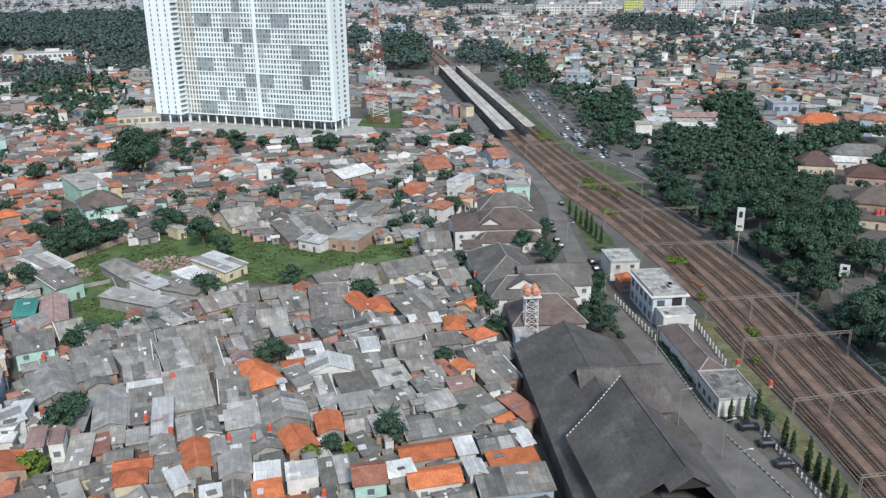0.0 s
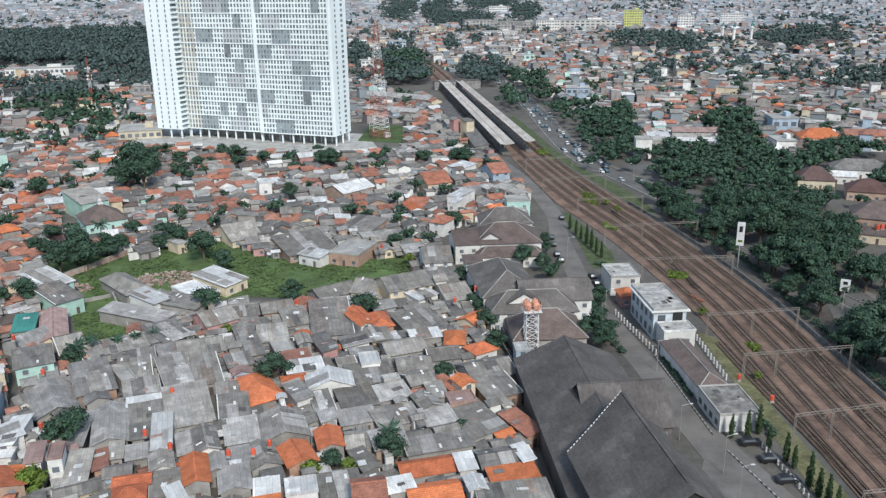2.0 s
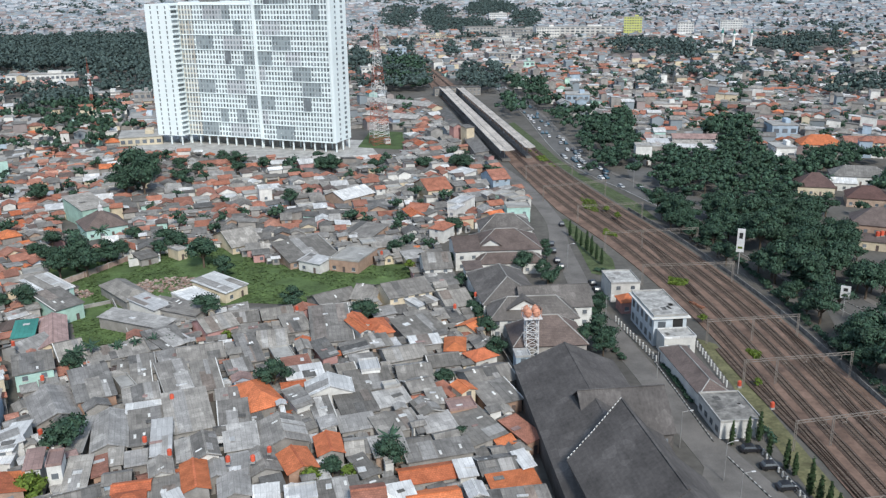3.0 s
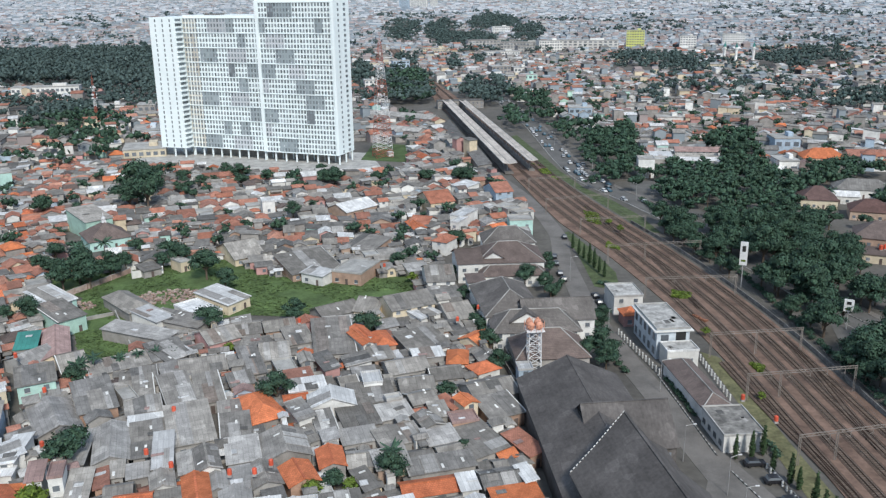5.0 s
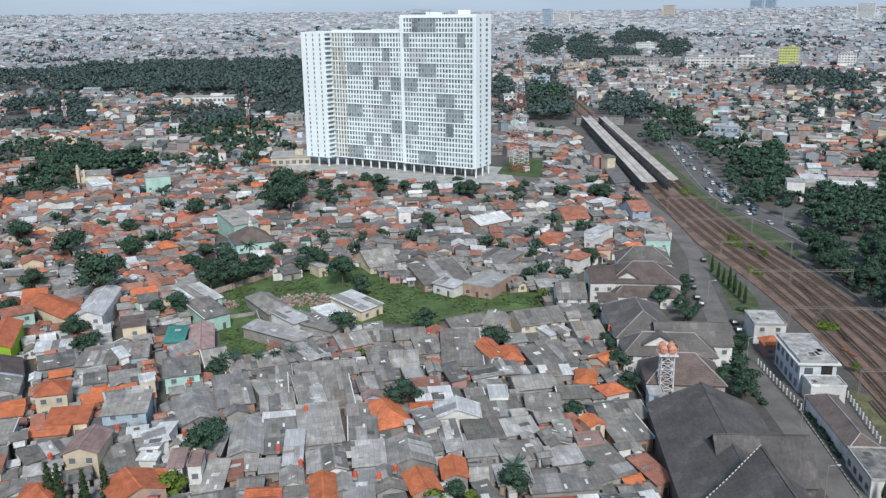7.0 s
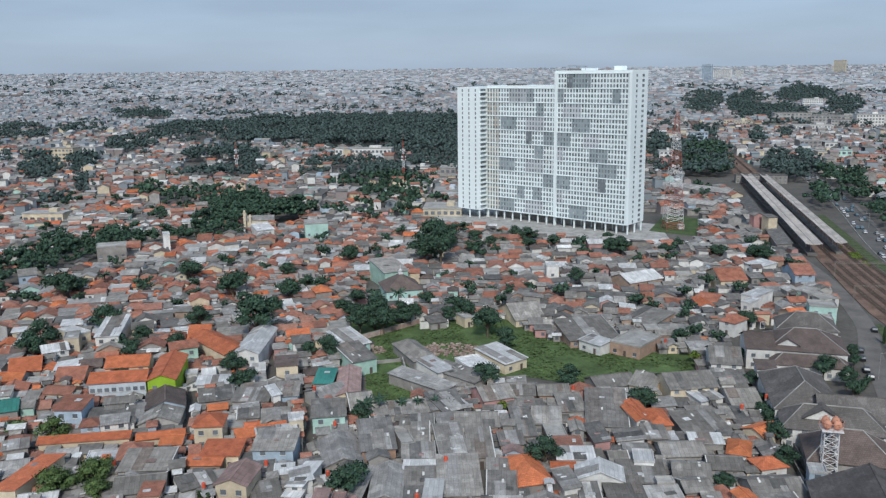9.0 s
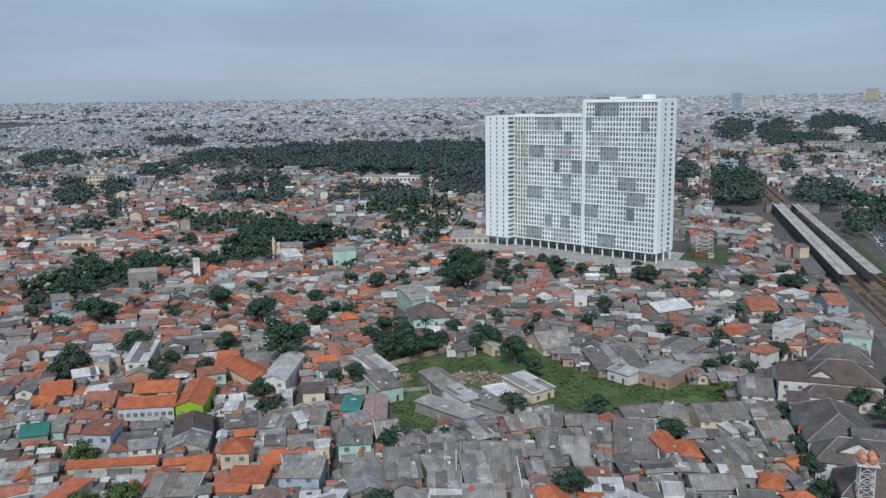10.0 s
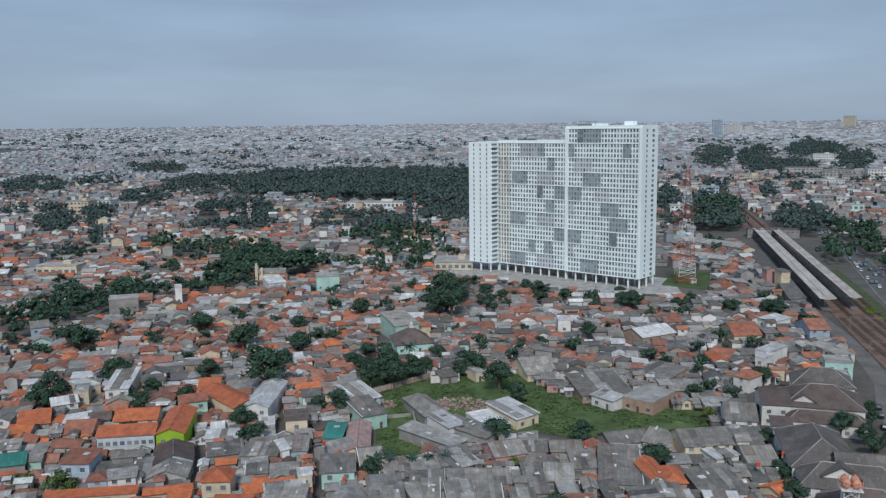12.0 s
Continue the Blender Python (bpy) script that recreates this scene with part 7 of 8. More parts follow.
# grey cement blocks, tanks and rubble in the quarter
TANKS = ((-52.3, 141.5, 5.0), (-40.6, 138.8, 5.0), (-33.5, 142.0, 5.0), (-59.0, 165.0, 4.5), (-58.5, 146.0, 5.2), (-92.0, 176.0, 4.0), (-79, 147, 6.5), (-36, 139, 5), (3, 215, 5), (9, 224, 5), (-40, 215, 5), (-105, 190, 6.5),
         (69.0, 160.0, 3.5), (65.8, 171.0, 3.0), (-20, 262, 5.5), (-3, 260, 5))
for tx, ty, tz in TANKS:
    water_tank(tx, ty, tz)


def rubble_heap(x, y, rx, ry, n, seed):
    rng = random.Random(seed)
    top = base("rubble_heap", x, y, 0.1, 0, "heap of broken grey concrete and brick at the field's edge", "rubble", kind="stuff")
    s = Shape()
    for i in range(n):
        a, k = rng.uniform(0, 6.28), math.sqrt(rng.random())
        px, py = rx * k * math.cos(a), ry * k * math.sin(a)
        sz = rng.uniform(0.25, 1.0)
        s.box(px, py, rng.uniform(-0.1, 0.5 * (1 - k)), sz, sz * rng.uniform(0.4, 1), sz * rng.uniform(0.2, 0.6), turn=rng.uniform(0, 3))
    tagged(part("rubble_piece", s, RUBBLE, top), kind="stuff")


rubble_heap(-84, 250, 13, 7, 420, 1)
rubble_heap(-112, 242, 5, 4, 120, 2)
rubble_heap(-94, 246, 5, 4, 120, 3)


def grass_tufts(poly, n, seed, mat=GRASS, lo=0.3, hi=0.9, words="tall green weeds and grass of the field"):
    """Upright blades in tufts over an outline."""
    rng = np.random.default_rng(seed)
    xs, ys = [p[0] for p in poly], [p[1] for p in poly]
    pts = []
    while len(pts) < n:
        x, y = rng.uniform(min(xs), max(xs)), rng.uniform(min(ys), max(ys))
        if inside(x, y, poly) and noise.noise(Vector((x * 0.09, y * 0.09, 3.0))) > -0.12:
            pts.append((x, y))
    s = Shape()
    for x, y in pts:
        a, h, w = rng.uniform(0, 6.3), rng.uniform(lo, hi), rng.uniform(0.3, 0.8)
        c, d = math.cos(a) * w, math.sin(a) * w
        s.solid([(x - c, y - d, 0.05), (x + c, y + d, 0.05), (x + c * 0.6 + d * 0.5, y + d * 0.6 - c * 0.5, h), (x - c * 0.6 + d * 0.5, y - d * 0.6 - c * 0.5, h)], [(0, 1, 2, 3)])
    me = bpy.data.meshes.new("grass")
    me.from_pydata(s.v, [], s.f)
    me.materials.append(mat)
    tagged(new("grass", me), words, "grass", kind="stuff")


grass_tufts(FIELD, 12000, 4, lo=0.1, hi=0.3)
# patches of bright weeds between the tracks
for k, patch in enumerate(([(60, 360), (65, 354), (63, 329), (58, 336)], [(61, 307), (66, 303), (64, 295), (59, 298)], [(71, 251), (76, 248), (74, 243), (69, 244)], [(76, 196), (79, 194), (77, 190), (75, 192)], [(48, 461), (54, 451), (57, 416), (51, 433)])):
    grass_tufts(patch, 420, 40 + k, LEAFY, 0.45, 0.9, "bright yellow-green weeds between the tracks")


def sleeper_pile(x, y, turn):
    top = base("timber_pile", x, y, 0.25, turn, "pile of old reddish timber sleepers beside the tracks", "timber pile")
    for i in range(7):
        part("timber", Shape().box((i % 3) * 0.5 - 0.5, 0.15 * (i % 2), 0.2 * (i // 3), 0.26, 2.4, 0.2, 0, 0.12 * ((i * 5) % 3 - 1)), REDTIMBER, top)


REDTIMBER = material("weathered_red_timber", (0.34, 0.15, 0.09), 0.9, 0.2, 0.4, 1.5)
sleeper_pile(72.0, 228.0, 25)
sleeper_pile(73.2, 225.2, 40)


# narrow alleys kept open between the rows: middle, length, turn
for ax, ay, al, at_ in ((-63, 173, 47, 20.7), (-103, 187, 34, 40), (-138, 180, 42, 34), (-140, 226, 46, 31), (12.5, 219, 60, 9.5), (-64.0, 173.6, 40, 21), (-50.9, 168.3, 24, 20), (-102.1, 181.3, 28, 31)):
    take(ax, ay, at_, 1.9, al)


def small_mosque(x, y, turn):
    top = base("small_mosque", x, y, 0, turn, "small cream mosque with slim pointed turrets", "mosque")
    part("hall", wall_shape(Shape(), "gable", 15, 9, 5.5, 2.2), CREAM, top)
    part("roof", roof_shape(Shape(), "gable", 15, 9, 5.5, 2.2), PALEGREY, top)
    for a, b, k in ((-9, -3, 1.0), (-5.6, -5.2, 0.8), (-9, 2, 0.8)):
        turret = part("turret", Shape().box(a, b, 0, 1.5 * k, 1.5 * k, 9.5 * k).box(a, b, 9.5 * k, 1.9 * k, 1.9 * k, 0.35), CREAM, top)
        part("turret_dome", Shape().ball(a, b, 10.3 * k, 0.7 * k, 1.3 * k, 10, 6), CREAM, turret)
    for i in range(4):
        part("window", Shape().box(-4.5 + i * 3, -4.55, 1.2, 1.1, 0.12, 2.4), GLASS, top)
    take(x, y, turn, 20, 16)


small_mosque(-266, 427, 25)


def shrub_row(x0, y0, x1, y1, n, r):
    """A low hedge of small leafy shrubs."""
    for i in range(n):
        k = (i + 0.5) / n
        plant(SHRUB, x0 + (x1 - x0) * k, y0 + (y1 - y0) * k, r * TRNG.uniform(0.8, 1.25), TRNG.uniform(0, 360))


def shrub_kind():
    rng = np.random.default_rng(77)
    clumps = [(rng.uniform(-0.5, 0.5), rng.uniform(-0.5, 0.5), rng.uniform(0.4, 0.8), 0.55, 0.45) for i in range(4)]
    q, f, soft = leaf_cloud(rng, clumps, 160, 0.18)
    s = Shape()
    inner = core(s, clumps)
    s.solid([tuple(p) for p in q.tolist()], [tuple(k) for k in f.tolist()])
    cm = bpy.data.meshes.new("crown")
    cm.from_pydata(s.v, [], s.f)
    cm.materials.append(LEAF)
    soften(cm, np.concatenate([inner, soft]))
    return dict(trunk=Shape().bar((0, 0, 0), (0, 0, 0.5), 0.06, 5).mesh("trunk", BARK), crown=cm, name="shrub", label="low dark green shrub beside a wall", group="shrubs", mat=LEAF, r=1.0, h=1.2)


SHRUB = shrub_kind()
shrub_row(53.0, 188, 54.6, 168, 12, 0.9)
shrub_row(39.5, 214, 44.5, 190, 10, 1.3)
shrub_row(64.5, 172, 66.5, 150, 10, 1.2)
shrub_row(49.0, 258, 57.0, 253, 6, 1.2)
shrub_row(33.0, 246, 38.0, 262, 8, 1.6)
shrub_row(-93, 197, -70, 206, 12, 1.2)
shrub_row(97.2, 290, 99.5, 150, 40, 1.7)
shrub_row(92.0, 335, 97.0, 292, 12, 1.8)
shrub_row(88.0, 372, 92.0, 338, 10, 1.6)
# ---------------------------------------------------------------- the crowded quarter, row by row
BED_XY = np.array([(p.x, p.y) for p in TRACKBED])
ROAD_XY = np.array([(p.x, p.y) for p in ROAD])


ROAD_Y, ROAD_X = [p.y for p in reversed(ROAD)], [p.x for p in reversed(ROAD)]


def near_bed(x, y):
    """How far to the right of the railway's middle line a place lies."""
    i = int(np.argmin(((BED_XY - (x, y)) ** 2).sum(1)))
    return (x - TRACKBED[i].x) * BED_N[i].x + (y - TRACKBED[i].y) * BED_N[i].y


def on_road(x, y, margin):
    return ((ROAD_XY - (x, y)) ** 2).sum(1).min() < margin * margin


def west_wall(y):
    """The line where the quarter ends against the railway land."""
    return float(np.interp(y, [100, 126, 163, 192, 246, 294, 330, 380, 450, 700, 1000, 1600], [21, 19.5, 17.5, 15.5, 6, 0, 38, 36, 24, -15, -45, -110]))


GROVE_BOXES = [(min(q[0] for q in p), max(q[0] for q in p), min(q[1] for q in p), max(q[1] for q in p), p, s) for p, s in GROVES]


def grove(x, y):
    """How wooded a place is, from 0 to 1."""
    return max((s for x0, x1, y0, y1, p, s in GROVE_BOXES if x0 < x < x1 and y0 < y < y1 and inside(x, y, p)), default=0.0)


def zone_ok(x, y):
    if inside(x, y, FIELD) or inside(x, y + 6, FIELD) or inside(x - 2, y + 10, FIELD):
        return False
    if x < -20 and inside(x, y, [(-186, 474), (-150, 457), (-60, 430), (-28, 440), (-12, 470), (-5, 490), (-10, 535), (-180, 550)]):
        return False
    if x > west_wall(y) - 3 and y < 900:
        off = near_bed(x, y)
        if off < bed_right(y) + 4:
            return False
        if y < 420 and off < 60:
            return False
        if on_road(x, y, 14) or y < 780 and x < float(np.interp(y, ROAD_Y, ROAD_X)):
            return False
    if 900 <= y < 1500 and -140 < x < 20 and abs(near_bed(x, y)) < 13:
        return False
    if y > 420 and x > 84 and inside(x, y, MEADOW):
        return False
    return grove(x, y) < RNG.random()


for px, py, ps in ((-97.2, 127.6, 0.95), (-93.4, 125.3, 1.0), (-88.3, 125.2, 0.95), (-86.0, 128.3, 0.9)):
    plant(dict(SLIM[0], mat=LEAFY, name="columnar_tree", label="columnar yellow-green tree beside a house", group="columnar trees"), px, py, ps * 1.5, TRNG.uniform(0, 360))
for px, py, ps in ((-74.8, 132.8, 1.25), (-18.0, 139.0, 0.8), (-57, 205, 0.6), (-11.0, 260.5, 0.7), (-25, 137, 0.8), (70.5, 214, 0.5), (72, 176, 0.45), (66, 330, 0.6), (68, 318, 0.6)):
    plant(TRNG.choice(YOUNG), px, py, ps, TRNG.uniform(0, 360))
for px, py, ps in ((-11, 148, 0.9), (-90, 190, 0.9), (-87, 192, 0.8), (-78, 197, 0.6), (-74, 199, 0.6), (-70, 200, 0.5), (-82, 195, 0.7), (-123, 292, 1.1), (-128, 284, 1.1), (-255, 283, 1.1), (-160, 258, 1.0), (112, 352, 1.2), (116, 345, 1.2), (120, 350, 1.2), (126, 352, 1.1), (108, 360, 1.1), (170, 365, 1.0)):
    plant(TRNG.choice(PALM), px, py, ps, TRNG.uniform(0, 360))


def far_crown(seed, clumps, leaves, size):
    """A light crown for trees seen from afar: corners and four-cornered faces."""
    rng = np.random.default_rng(seed)
    balls = []
    for i in range(clumps):
        an, out = 2 * math.pi * i / clumps + rng.uniform(-0.5, 0.5), 4.4 * rng.uniform(0.1, 0.8)
        r = 4.4 * rng.uniform(0.26, 0.5)
        balls.append((out * math.cos(an), out * math.sin(an), 9.0 * rng.uniform(0.45, 0.82), r, r * rng.uniform(0.6, 0.9)))
    q, f, soft = leaf_cloud(rng, balls, leaves, size)
    v, faces, inner = [], [], []
    for x, y, z, r, h in balls:
        n = len(v)
        for k, zz in ((0.3, -0.7), (0.68, -0.1), (0.5, 0.42), (0.1, 0.68)):
            v += [(x + r * k * math.cos(1.2566 * i), y + r * k * math.sin(1.2566 * i), z + h * zz) for i in range(5)]
            inner += [(k * math.cos(1.2566 * i), k * math.sin(1.2566 * i), zz) for i in range(5)]
        faces += [(n + 5 * k + i, n + 5 * k + (i + 1) % 5, n + 5 * k + 5 + (i + 1) % 5, n + 5 * k + 5 + i) for k in range(3) for i in range(5)]
    inner = np.array(inner)
    inner /= np.linalg.norm(inner, axis=1, keepdims=True)
    return np.concatenate([np.array(v), q]), np.concatenate([np.array(faces), f + len(v)]), np.concatenate([inner, soft])


MID_KINDS = [far_crown(80 + i, 8, 150, 0.6) for i in range(5)]
FAR_KINDS = [far_crown(90 + i, 4, 34, 1.0) for i in range(5)]


def woods(points, mat, label, kinds=None):
    """Far trees joined into one crown mesh: rows of x, y, scale."""
    vs, fs, ns, n = [], [], [], 0
    for x, y, k in points:
        v, f, soft = TRNG.choice(kinds or FAR_KINDS)
        a = TRNG.uniform(0, 6.3)
        c, s = math.cos(a) * k, math.sin(a) * k
        vs.append(np.stack([x + c * v[:, 0] - s * v[:, 1], y + s * v[:, 0] + c * v[:, 1], height_at(x, y) + v[:, 2] * k * TRNG.uniform(0.85, 1.15)], 1))
        fs.append(f + n)
        ns.append(np.stack([(c * soft[:, 0] - s * soft[:, 1]) / k, (s * soft[:, 0] + c * soft[:, 1]) / k, soft[:, 2]], 1))
        n += len(v)
    me = bpy.data.meshes.new("woods")
    me.from_pydata(np.concatenate(vs), [], np.concatenate(fs))
    me.materials.append(mat)
    soften(me, np.concatenate(ns))
    tagged(new("woods", me), label, "trees", kind="stuff")


def scatter(poly, gap):
    """Places inside an outline, roughly gap metres apart."""
    xs, ys = [p[0] for p in poly], [p[1] for p in poly]
    out = []
    y = min(ys)
    while y < max(ys):
        x = min(xs)
        while x < max(xs):
            q = (x + TRNG.uniform(-0.45, 0.45) * gap, y + TRNG.uniform(-0.45, 0.45) * gap)
            if inside(*q, poly):
                out.append(q)
            x += gap
        y += gap * 0.9
    return out


def x_near(outline):
    """The low thicket beside the railway stands closer than the woods."""
    return max(p[0] for p in outline) < 99 and max(p[1] for p in outline) < 345


for outline, dense in GROVES:
    r = min(math.hypot(*p) for p in outline)
    gap = (5.2 if x_near(outline) else 7.6 if r < 400 else 10.5 if r < 900 else 15.0) / math.sqrt(max(dense, 0.5))
    far_points = []
    for x, y in scatter(outline, gap):
        if any((x - p.x) ** 2 + (y - p.y) ** 2 < (38 if y > 330 else 9) for p in ROAD) or TRNG.random() > dense + 0.02:
            continue
        if any((x - hx) ** 2 + (y - hy) ** 2 < hr * hr for hx, hy, hr in CLEARINGS):
            continue
        if y < 900 and -4 < near_bed(x, y) < bed_right(y) + 4 or not is_free(x, y, 0, 3, 3):
            continue
        near = math.hypot(x, y)
        if noise.noise(Vector((x * 0.011, y * 0.011, 7.0))) < (-2.0 if near < 620 else -0.12) - 0.3 * (dense - 0.9):
            continue
        if x > 60 and near < 345:
            k = TRNG.choice(BROAD)
            low = 0.72 if 80 < x < 99 and 255 < y < 345 else 1.0
            plant(k, x, y, low * TRNG.choice((0.7, 0.95, 1.15, 1.3, 1.5)) * TRNG.uniform(0.9, 1.1), TRNG.uniform(0, 360))
        else:
            far_points.append((x, y, (0.72 if 80 < x < 99 and 255 < y < 345 else 1.0) * TRNG.uniform(0.8, 1.3) * (1.0 if near < 500 else 1.25 if near < 900 else 1.6)))
    if far_points:
        # woods from 600 m out take the leaf colour with haze mixed in
        woods(far_points, LEAF if r < 600 else HAZELEAF, "dark green tree crowns of a small wood", MID_KINDS if r < 480 else None)

# single trees between the houses, further off
SINGLE = []
for i in range(1050):
    x, y = TRNG.uniform(-520, 380), TRNG.uniform(250, 900)
    if zone_ok(x, y) and is_free(x, y, 0, 5, 5):
        SINGLE.append((x, y, TRNG.uniform(0.45, 1.0)))
        take(x, y, 0, 4, 4)
for i in range(1000):
    y = TRNG.uniform(430, 1350)
    x = TRNG.uniform(0.12, 0.66) * y
    if noise.noise(Vector((x * 0.012, y * 0.01, 4.0))) > -0.05 and zone_ok(x, y) and is_free(x, y, 0, 5, 5):
        SINGLE.append((x, y, TRNG.uniform(0.5, 1.1)))
        take(x, y, 0, 4, 4)
woods(SINGLE, LEAF, "single green trees between the houses", MID_KINDS)
# scattered clumps over the far town
FAR_CLUMPS = []
for i in range(8000):
    y = 650 + 2300 * TRNG.random() ** 1.3
    x = TRNG.uniform(-1.25, 0.72) * y
    if noise.noise(Vector((x * 0.005, y * 0.005, 1.0))) > 0.02 + 0.4 * TRNG.random() and not (abs(near_bed(x, y)) < 16) and not on_road(x, y, 12):
        FAR_CLUMPS.append((x, y, TRNG.uniform(0.6, 1.2) * (1 + y / 2200)))
woods(FAR_CLUMPS, HAZELEAF, "scattered haze-tinted green trees over the far town")
def mix_for(x, y):
    """Roof materials and their shares by place."""
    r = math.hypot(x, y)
    # far off the haze is painted into the roofs, palest past 2600 m
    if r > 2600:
        return ((HAZEGREY, 36), (HAZEWHITE, 48), (HAZEPINK, 16))
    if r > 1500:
        return ((HAZEGREY, 50), (HAZEWHITE, 14), (HAZEPINK, 36))
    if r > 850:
        return ((GREY, 30), (HAZEGREY, 16), (DARKGREY, 8), (HAZEPINK, 20), (RUST, 10), (CLAY, 8), (PALE, 8))
    if x > 60:
        return ((GREY, 36), (PALEGREY, 10), (DARKGREY, 12), (PALE, 10), (ORANGE, 1), (CLAY, 9), (RUST, 14), (BROWN, 4), (PINK, 4))
    if x < -0.42 * y + 10 and 190 < r < 640:
        return ((GREY, 26), (PALEGREY, 14), (DARKGREY, 6), (PALE, 8), (ORANGE, 8), (CLAY, 14), (RUST, 20), (BROWN, 4))
    if x < -150 or (r > 330 and x < -100):
        return ((GREY, 28), (PALEGREY, 14), (DARKGREY, 12), (PALE, 6), (ORANGE, 3), (CLAY, 12), (RUST, 19), (BROWN, 6))
    if r > 300:
        return ((GREY, 32), (PALEGREY, 10), (DARKGREY, 22), (PALE, 6), (ORANGE, 1), (CLAY, 8), (RUST, 15), (BROWN, 6))
    return ((GREY, 58), (PALEGREY, 14), (DARKGREY, 16), (PALE, 5), (ORANGE, 3), (RUST, 3), (PINK, 1))


def pick(shares):
    k = RNG.random() * sum(n for _, n in shares)
    for m, n in shares:
        k -= n
        if k <= 0:
            return m
    return shares[0][0]


WALL_MIX = ((WHITEW, 40), (GREYW, 30), (CREAM, 12), (MINT, 4), (BRICKW, 8), (PINKW, 3), (BLUEW, 4))
# cement and plaster, plus grey and pink walls with haze in their colour
FAR_WALLS = ((WHITEW, 20), (GREYW, 34), (HAZEGREY, 20), (CREAM, 8), (HAZEPINK, 8), (PINKW, 3), (BLUEW, 3), (MINT, 3))
CROWD = {}


def into_crowd(block, x, y, z, turn, mat, shape):
    a = radians(turn)
    c, s = math.cos(a), math.sin(a)
    bag = CROWD.setdefault((block, mat.name), (mat, Shape()))[1]
    bag.solid([(x + c * p - s * q, y + s * p + c * q, z + r) for p, q, r in shape.v], shape.f)


def far_house(block, x, y, z, turn, w, d, h, wall, roof):
    """Walls and a plain ridged roof, for houses far off."""
    a, b, up = w / 2, d / 2, d * 0.24
    base_ = [(-a, -b), (a, -b), (a, b), (-a, b)]
    into_crowd(block, x, y, z, turn, wall, Shape().solid([(p, q, -1.0) for p, q in base_] + [(p, q, h) for p, q in base_], [(0, 1, 5, 4), (1, 2, 6, 5), (3, 0, 4, 7)]))
    a, b = a + 0.3, b + 0.3
    into_crowd(block, x, y, z, turn, roof, Shape().solid([(-a, -b, h), (a, -b, h), (a, b, h), (-a, b, h), (-a, 0, h + up), (a, 0, h + up)], [(0, 1, 5, 4), (2, 3, 4, 5), (1, 2, 5), (3, 0, 4)]))


NEAR = 262.0
COUNT = [0, 0]


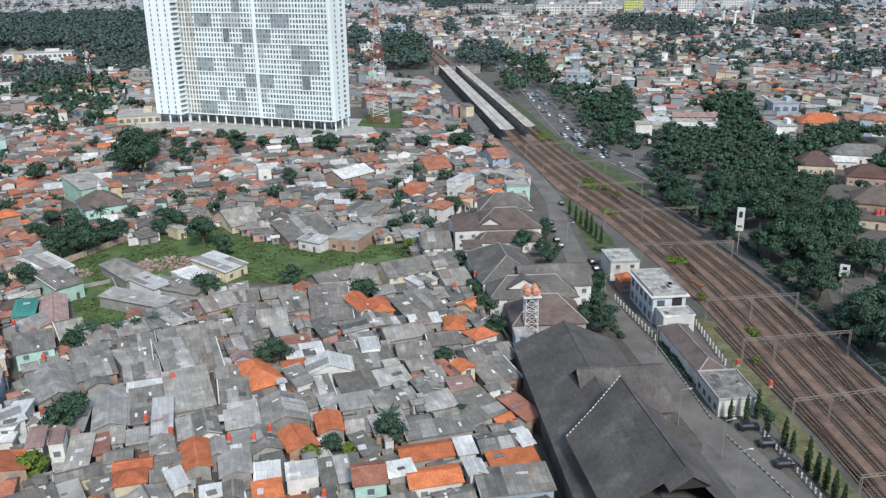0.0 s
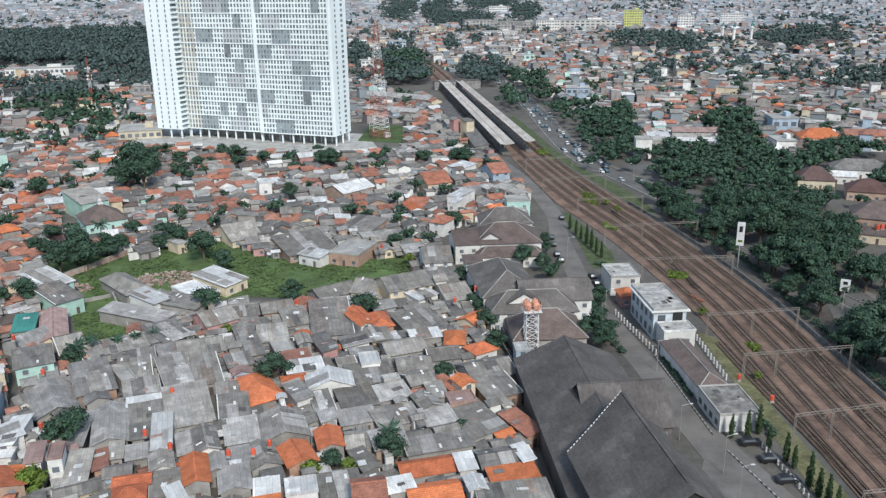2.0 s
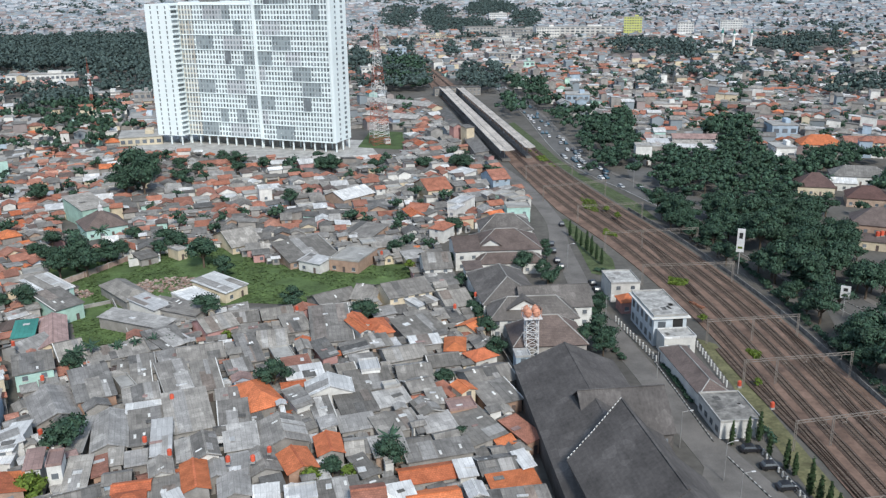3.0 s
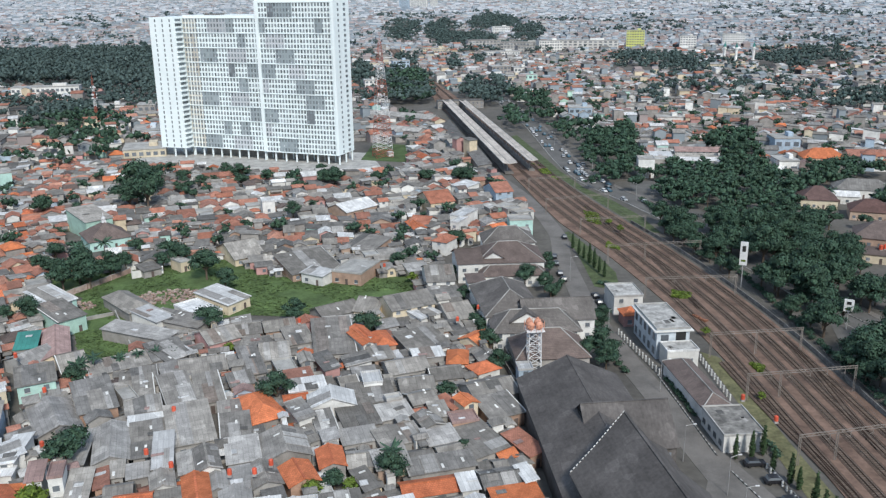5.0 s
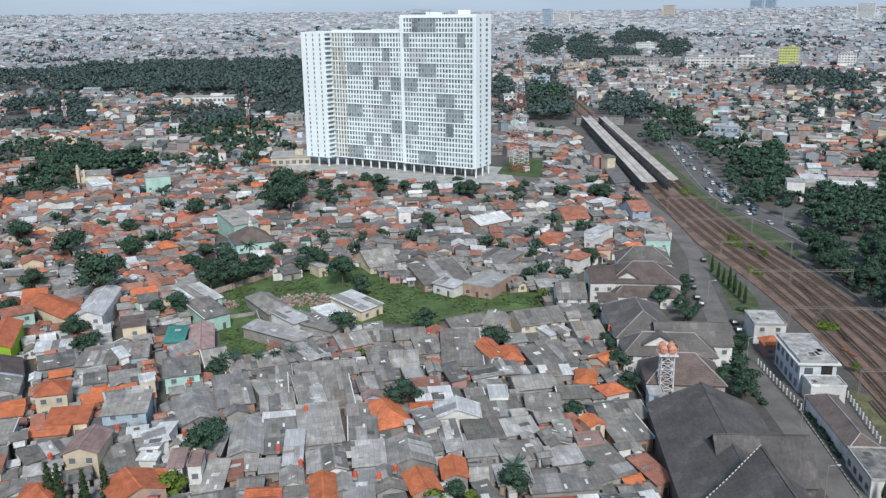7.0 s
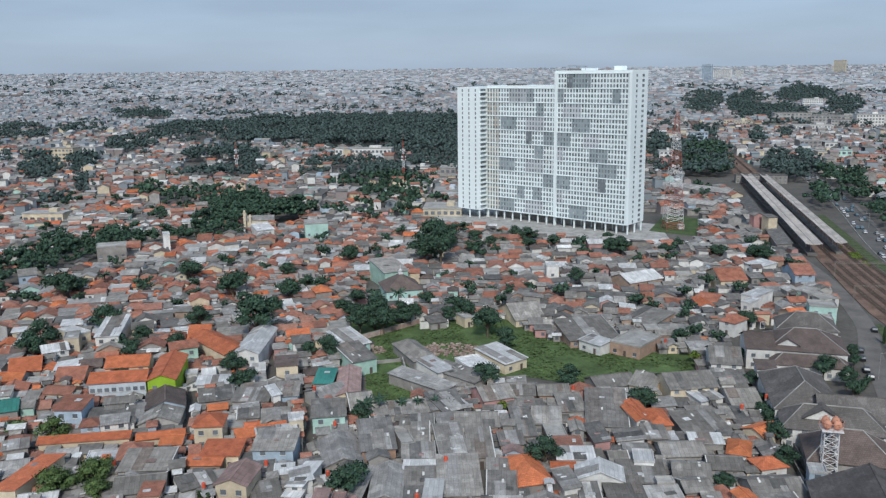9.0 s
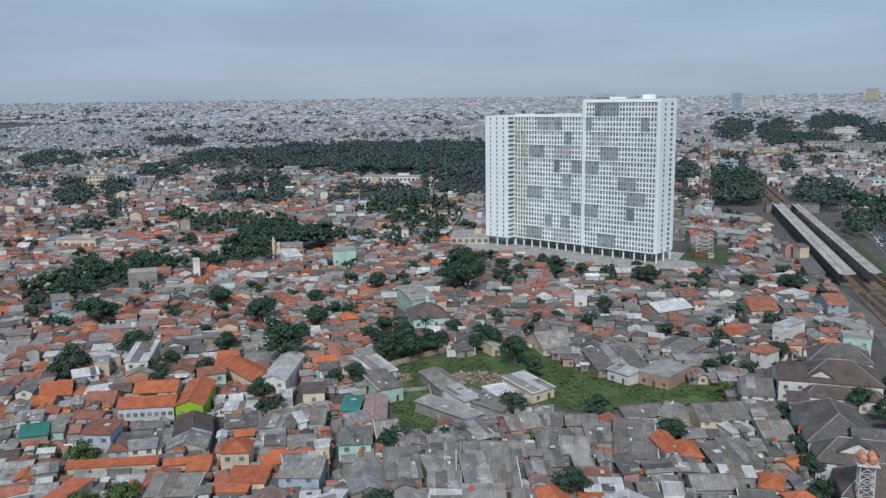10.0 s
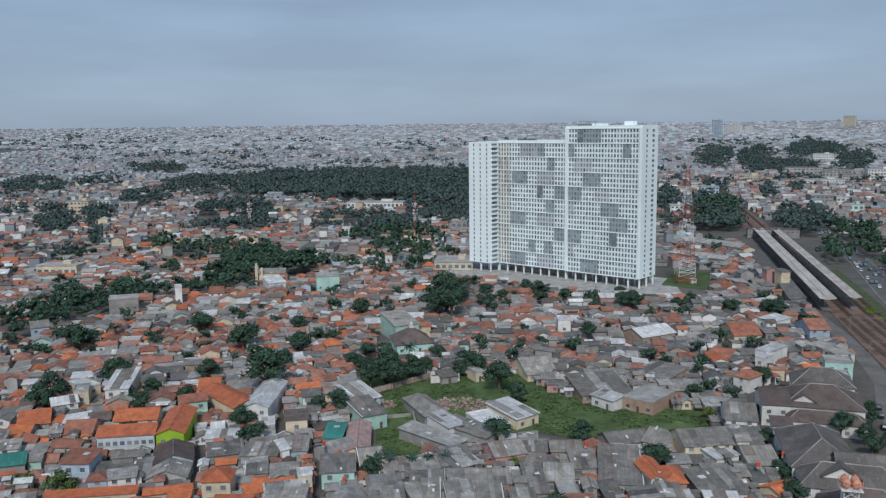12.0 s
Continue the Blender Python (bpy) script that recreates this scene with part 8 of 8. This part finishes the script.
def quarter(x0, x1, y0, y1, turn_a, size=1.0, block="mid", far=False, ox=0.0, oy=0.0, keep=None):
    """Fills a stretch with rows of houses, turned by turn_a degrees about (ox, oy)."""
    a = radians(turn_a)
    c, s = math.cos(a), math.sin(a)
    reach = abs(x1 - x0) + abs(y1 - y0)
    v = -reach
    row = 0
    while v < reach:
        depth = RNG.uniform(5.0, 8.8) * size
        u = -reach + RNG.uniform(0, 5)
        while u < reach:
            w = RNG.uniform(3.4, 8.2) * size
            cx, cy = ox + c * (u + w / 2) - s * (v + depth / 2), oy + s * (u + w / 2) + c * (v + depth / 2)
            u += w + (RNG.uniform(0.0, 0.5) if RNG.random() < 0.85 else RNG.uniform(1.2, 3.0)) * size
            if not (x0 <= cx < x1 and y0 <= cy < y1) or (keep and not keep(cx, cy)):
                continue
            az = math.degrees(math.atan2(-cx, cy))
            if az < -34 or az > 53:
                continue
            if not zone_ok(cx, cy):
                continue
            dd = depth * RNG.uniform(0.8, 1.0)
            if not far and not is_free(cx, cy, turn_a, w, dd, -0.25):
                w2, d2 = w * 0.6, dd * 0.6
                if not is_free(cx, cy, turn_a, w2, d2, -0.2):
                    continue
                w, dd = w2, d2
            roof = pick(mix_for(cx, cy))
            wall = pick(WALL_MIX if not far else FAR_WALLS) if math.hypot(cx, cy) < 950 else RNG.choice((HAZEWHITE, HAZEWHITE, HAZEPINK, HAZEGREY)) if math.hypot(cx, cy) > 1500 else RNG.choice((HAZEGREY, HAZEGREY, HAZEPINK, GREYW, WHITEW, HAZEWHITE, CREAM))
            h = (RNG.choice((2.3, 2.4, 2.5, 2.6, 2.7, 2.8, 2.9, 3.0, 3.2, 5.0)) * (1 if not far else 1.05)) * (1 if size > 0.8 else 0.85 if size > 0.45 else 0.75)
            if far and RNG.random() < 0.09:
                h = RNG.uniform(5.0, 10.0)
            if roof in (ORANGE, CLAY, RUST, BROWN, HAZEPINK):
                kind = RNG.choice(("gable", "cross", "hip", "gable"))
            else:
                kind = RNG.choice(("gable", "cross", "mono", "side", "mono", "gable", "flat" if roof is PALE else "mono"))
            if RNG.random() < 0.05:
                kind, roof = "flat", CONCRETE
            r_here = math.hypot(cx, cy)
            jig = turn_a + (RNG.uniform(-3, 3) if r_here < 290 else RNG.choice((0, 0, 90)) + 14 * noise.noise(Vector((cx * 0.01, cy * 0.01, 9.0))) if not far else RNG.choice((0, 90)) + 22 * noise.noise(Vector((cx * 0.006, cy * 0.006, 5.0))) + RNG.uniform(-6, 6))
            r = math.hypot(cx, cy)
            if r < NEAR and COUNT[0] < 130 and not far and size > 0.8:
                COUNT[0] += 1
                house(cx, cy, w, dd, h, jig, kind, roof, wall, annex=RNG.random() < 0.35)
                if RNG.random() < 0.06:
                    water_tank(cx, cy, h + 1.2)
            else:
                up = {"gable": dd * 0.22, "cross": w * 0.22, "hip": min(w, dd) * 0.3, "mono": dd * 0.1, "side": w * 0.1}.get(kind, 0)
                zz = height_at(cx, cy)
                if not far and r < 330:
                    take(cx, cy, jig, w, dd)
                if r > 900:
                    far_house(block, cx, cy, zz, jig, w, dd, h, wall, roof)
                    continue
                own = None
                if not far and r < 350 and size > 0.8 and COUNT[1] < 20:
                    COUNT[1] += 1
                    own = base("house", cx, cy, zz, jig, f"small house with {ROOF_WORDS[roof.name]} roof and {WALL_WORDS.get(wall.name, 'plain walls')}", "house", "houses of the crowded quarter")

                def add(name, mat, shape):
                    if own:
                        return part(name, shape, mat, own)
                    return into_crowd(block, cx, cy, zz, jig, mat, shape)

                add("wall", wall, wall_shape(Shape(), kind, w, dd, h, up))
                add("roof", roof, roof_shape(Shape(), kind, w, dd, h, up))
                if not far and RNG.random() < 0.4:
                    ad = RNG.uniform(1.6, 3.0)
                    add("annex_roof", RNG.choice((GREY, DARKGREY, PALE, roof)), Shape().sweep([(-dd / 2 + 0.5, h - 0.25), (-dd / 2 - ad, h - 0.9), (-dd / 2 - ad, h - 0.78), (-dd / 2 + 0.5, h - 0.13)], -w * 0.4, w * 0.4, 0, "x"))
                if not far and r < 420 and RNG.random() < 0.7:
                    sh = Shape()
                    for k in range(2 if h > 4.6 else 1):
                        for i in range(max(1, int(w / 3))):
                            sh.box((i + 0.5) / max(1, int(w / 3)) * w - w / 2, -dd / 2 - 0.04, 0.9 + 2.9 * k, 1.1, 0.1, 1.1)
                    add("window", GLASS, sh)
        v += depth + (RNG.uniform(0.2, 0.7) if row % 2 else RNG.uniform(1.3, 2.2)) * size
        row += 1


def flush_crowd():
    labels = {}
    for (block, mname), (mat, shape) in CROWD.items():
        me = bpy.data.meshes.new("crowded_houses")
        me.from_pydata(shape.v, [], shape.f)
        me.materials.append(mat)
        ob = new("crowded_houses", me)
        tagged(ob, f"packed town houses with {ROOF_WORDS.get(mname, 'plain')} roofs" if mname in ROOF_WORDS else f"{WALL_WORDS.get(mname, 'dark windows')} of packed town houses", "houses", kind="stuff")
    CROWD.clear()


quarter(-120, 25, 118, 330, 17, 0.92, ox=-40, oy=180, keep=lambda x, y: x > -0.55 * y + 22)
quarter(-260, 0, 120, 330, 33, 0.95, ox=-150, oy=200, keep=lambda x, y: x <= -0.55 * y + 22 and x > -230)
for small in (0.62, 0.5, 0.4):
    quarter(-120, 25, 118, 330, 19, small, block="lean", ox=-40, oy=180, keep=lambda x, y: x > -0.55 * y + 22)
    quarter(-260, 0, 120, 330, 34, small, block="lean", ox=-150, oy=200, keep=lambda x, y: x <= -0.55 * y + 22 and x > -230)
quarter(-330, 60, 330, 480, 22, 0.95, ox=-100, oy=400, block="far", keep=lambda x, y: x > -0.8 * y + 40)
quarter(-420, -100, 200, 480, 35, ox=-250, oy=350, block="far", keep=lambda x, y: x <= -0.8 * y + 40 or (x <= -230 and y < 330))
quarter(-720, -420, 230, 480, 30, 1.2, block="far", far=True, ox=-500, oy=350)
quarter(-820, 60, 480, 760, 25, 1.08, block="far", far=True, oy=600)
quarter(60, 500, 240, 760, -12, 1.1, block="east", far=True, ox=150, oy=500, keep=lambda x, y: y > 425 or x > 235)
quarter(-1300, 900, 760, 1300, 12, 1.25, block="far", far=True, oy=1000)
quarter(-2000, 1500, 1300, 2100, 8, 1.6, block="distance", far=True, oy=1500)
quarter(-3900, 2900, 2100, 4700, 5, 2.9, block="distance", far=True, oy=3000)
flush_crowd()
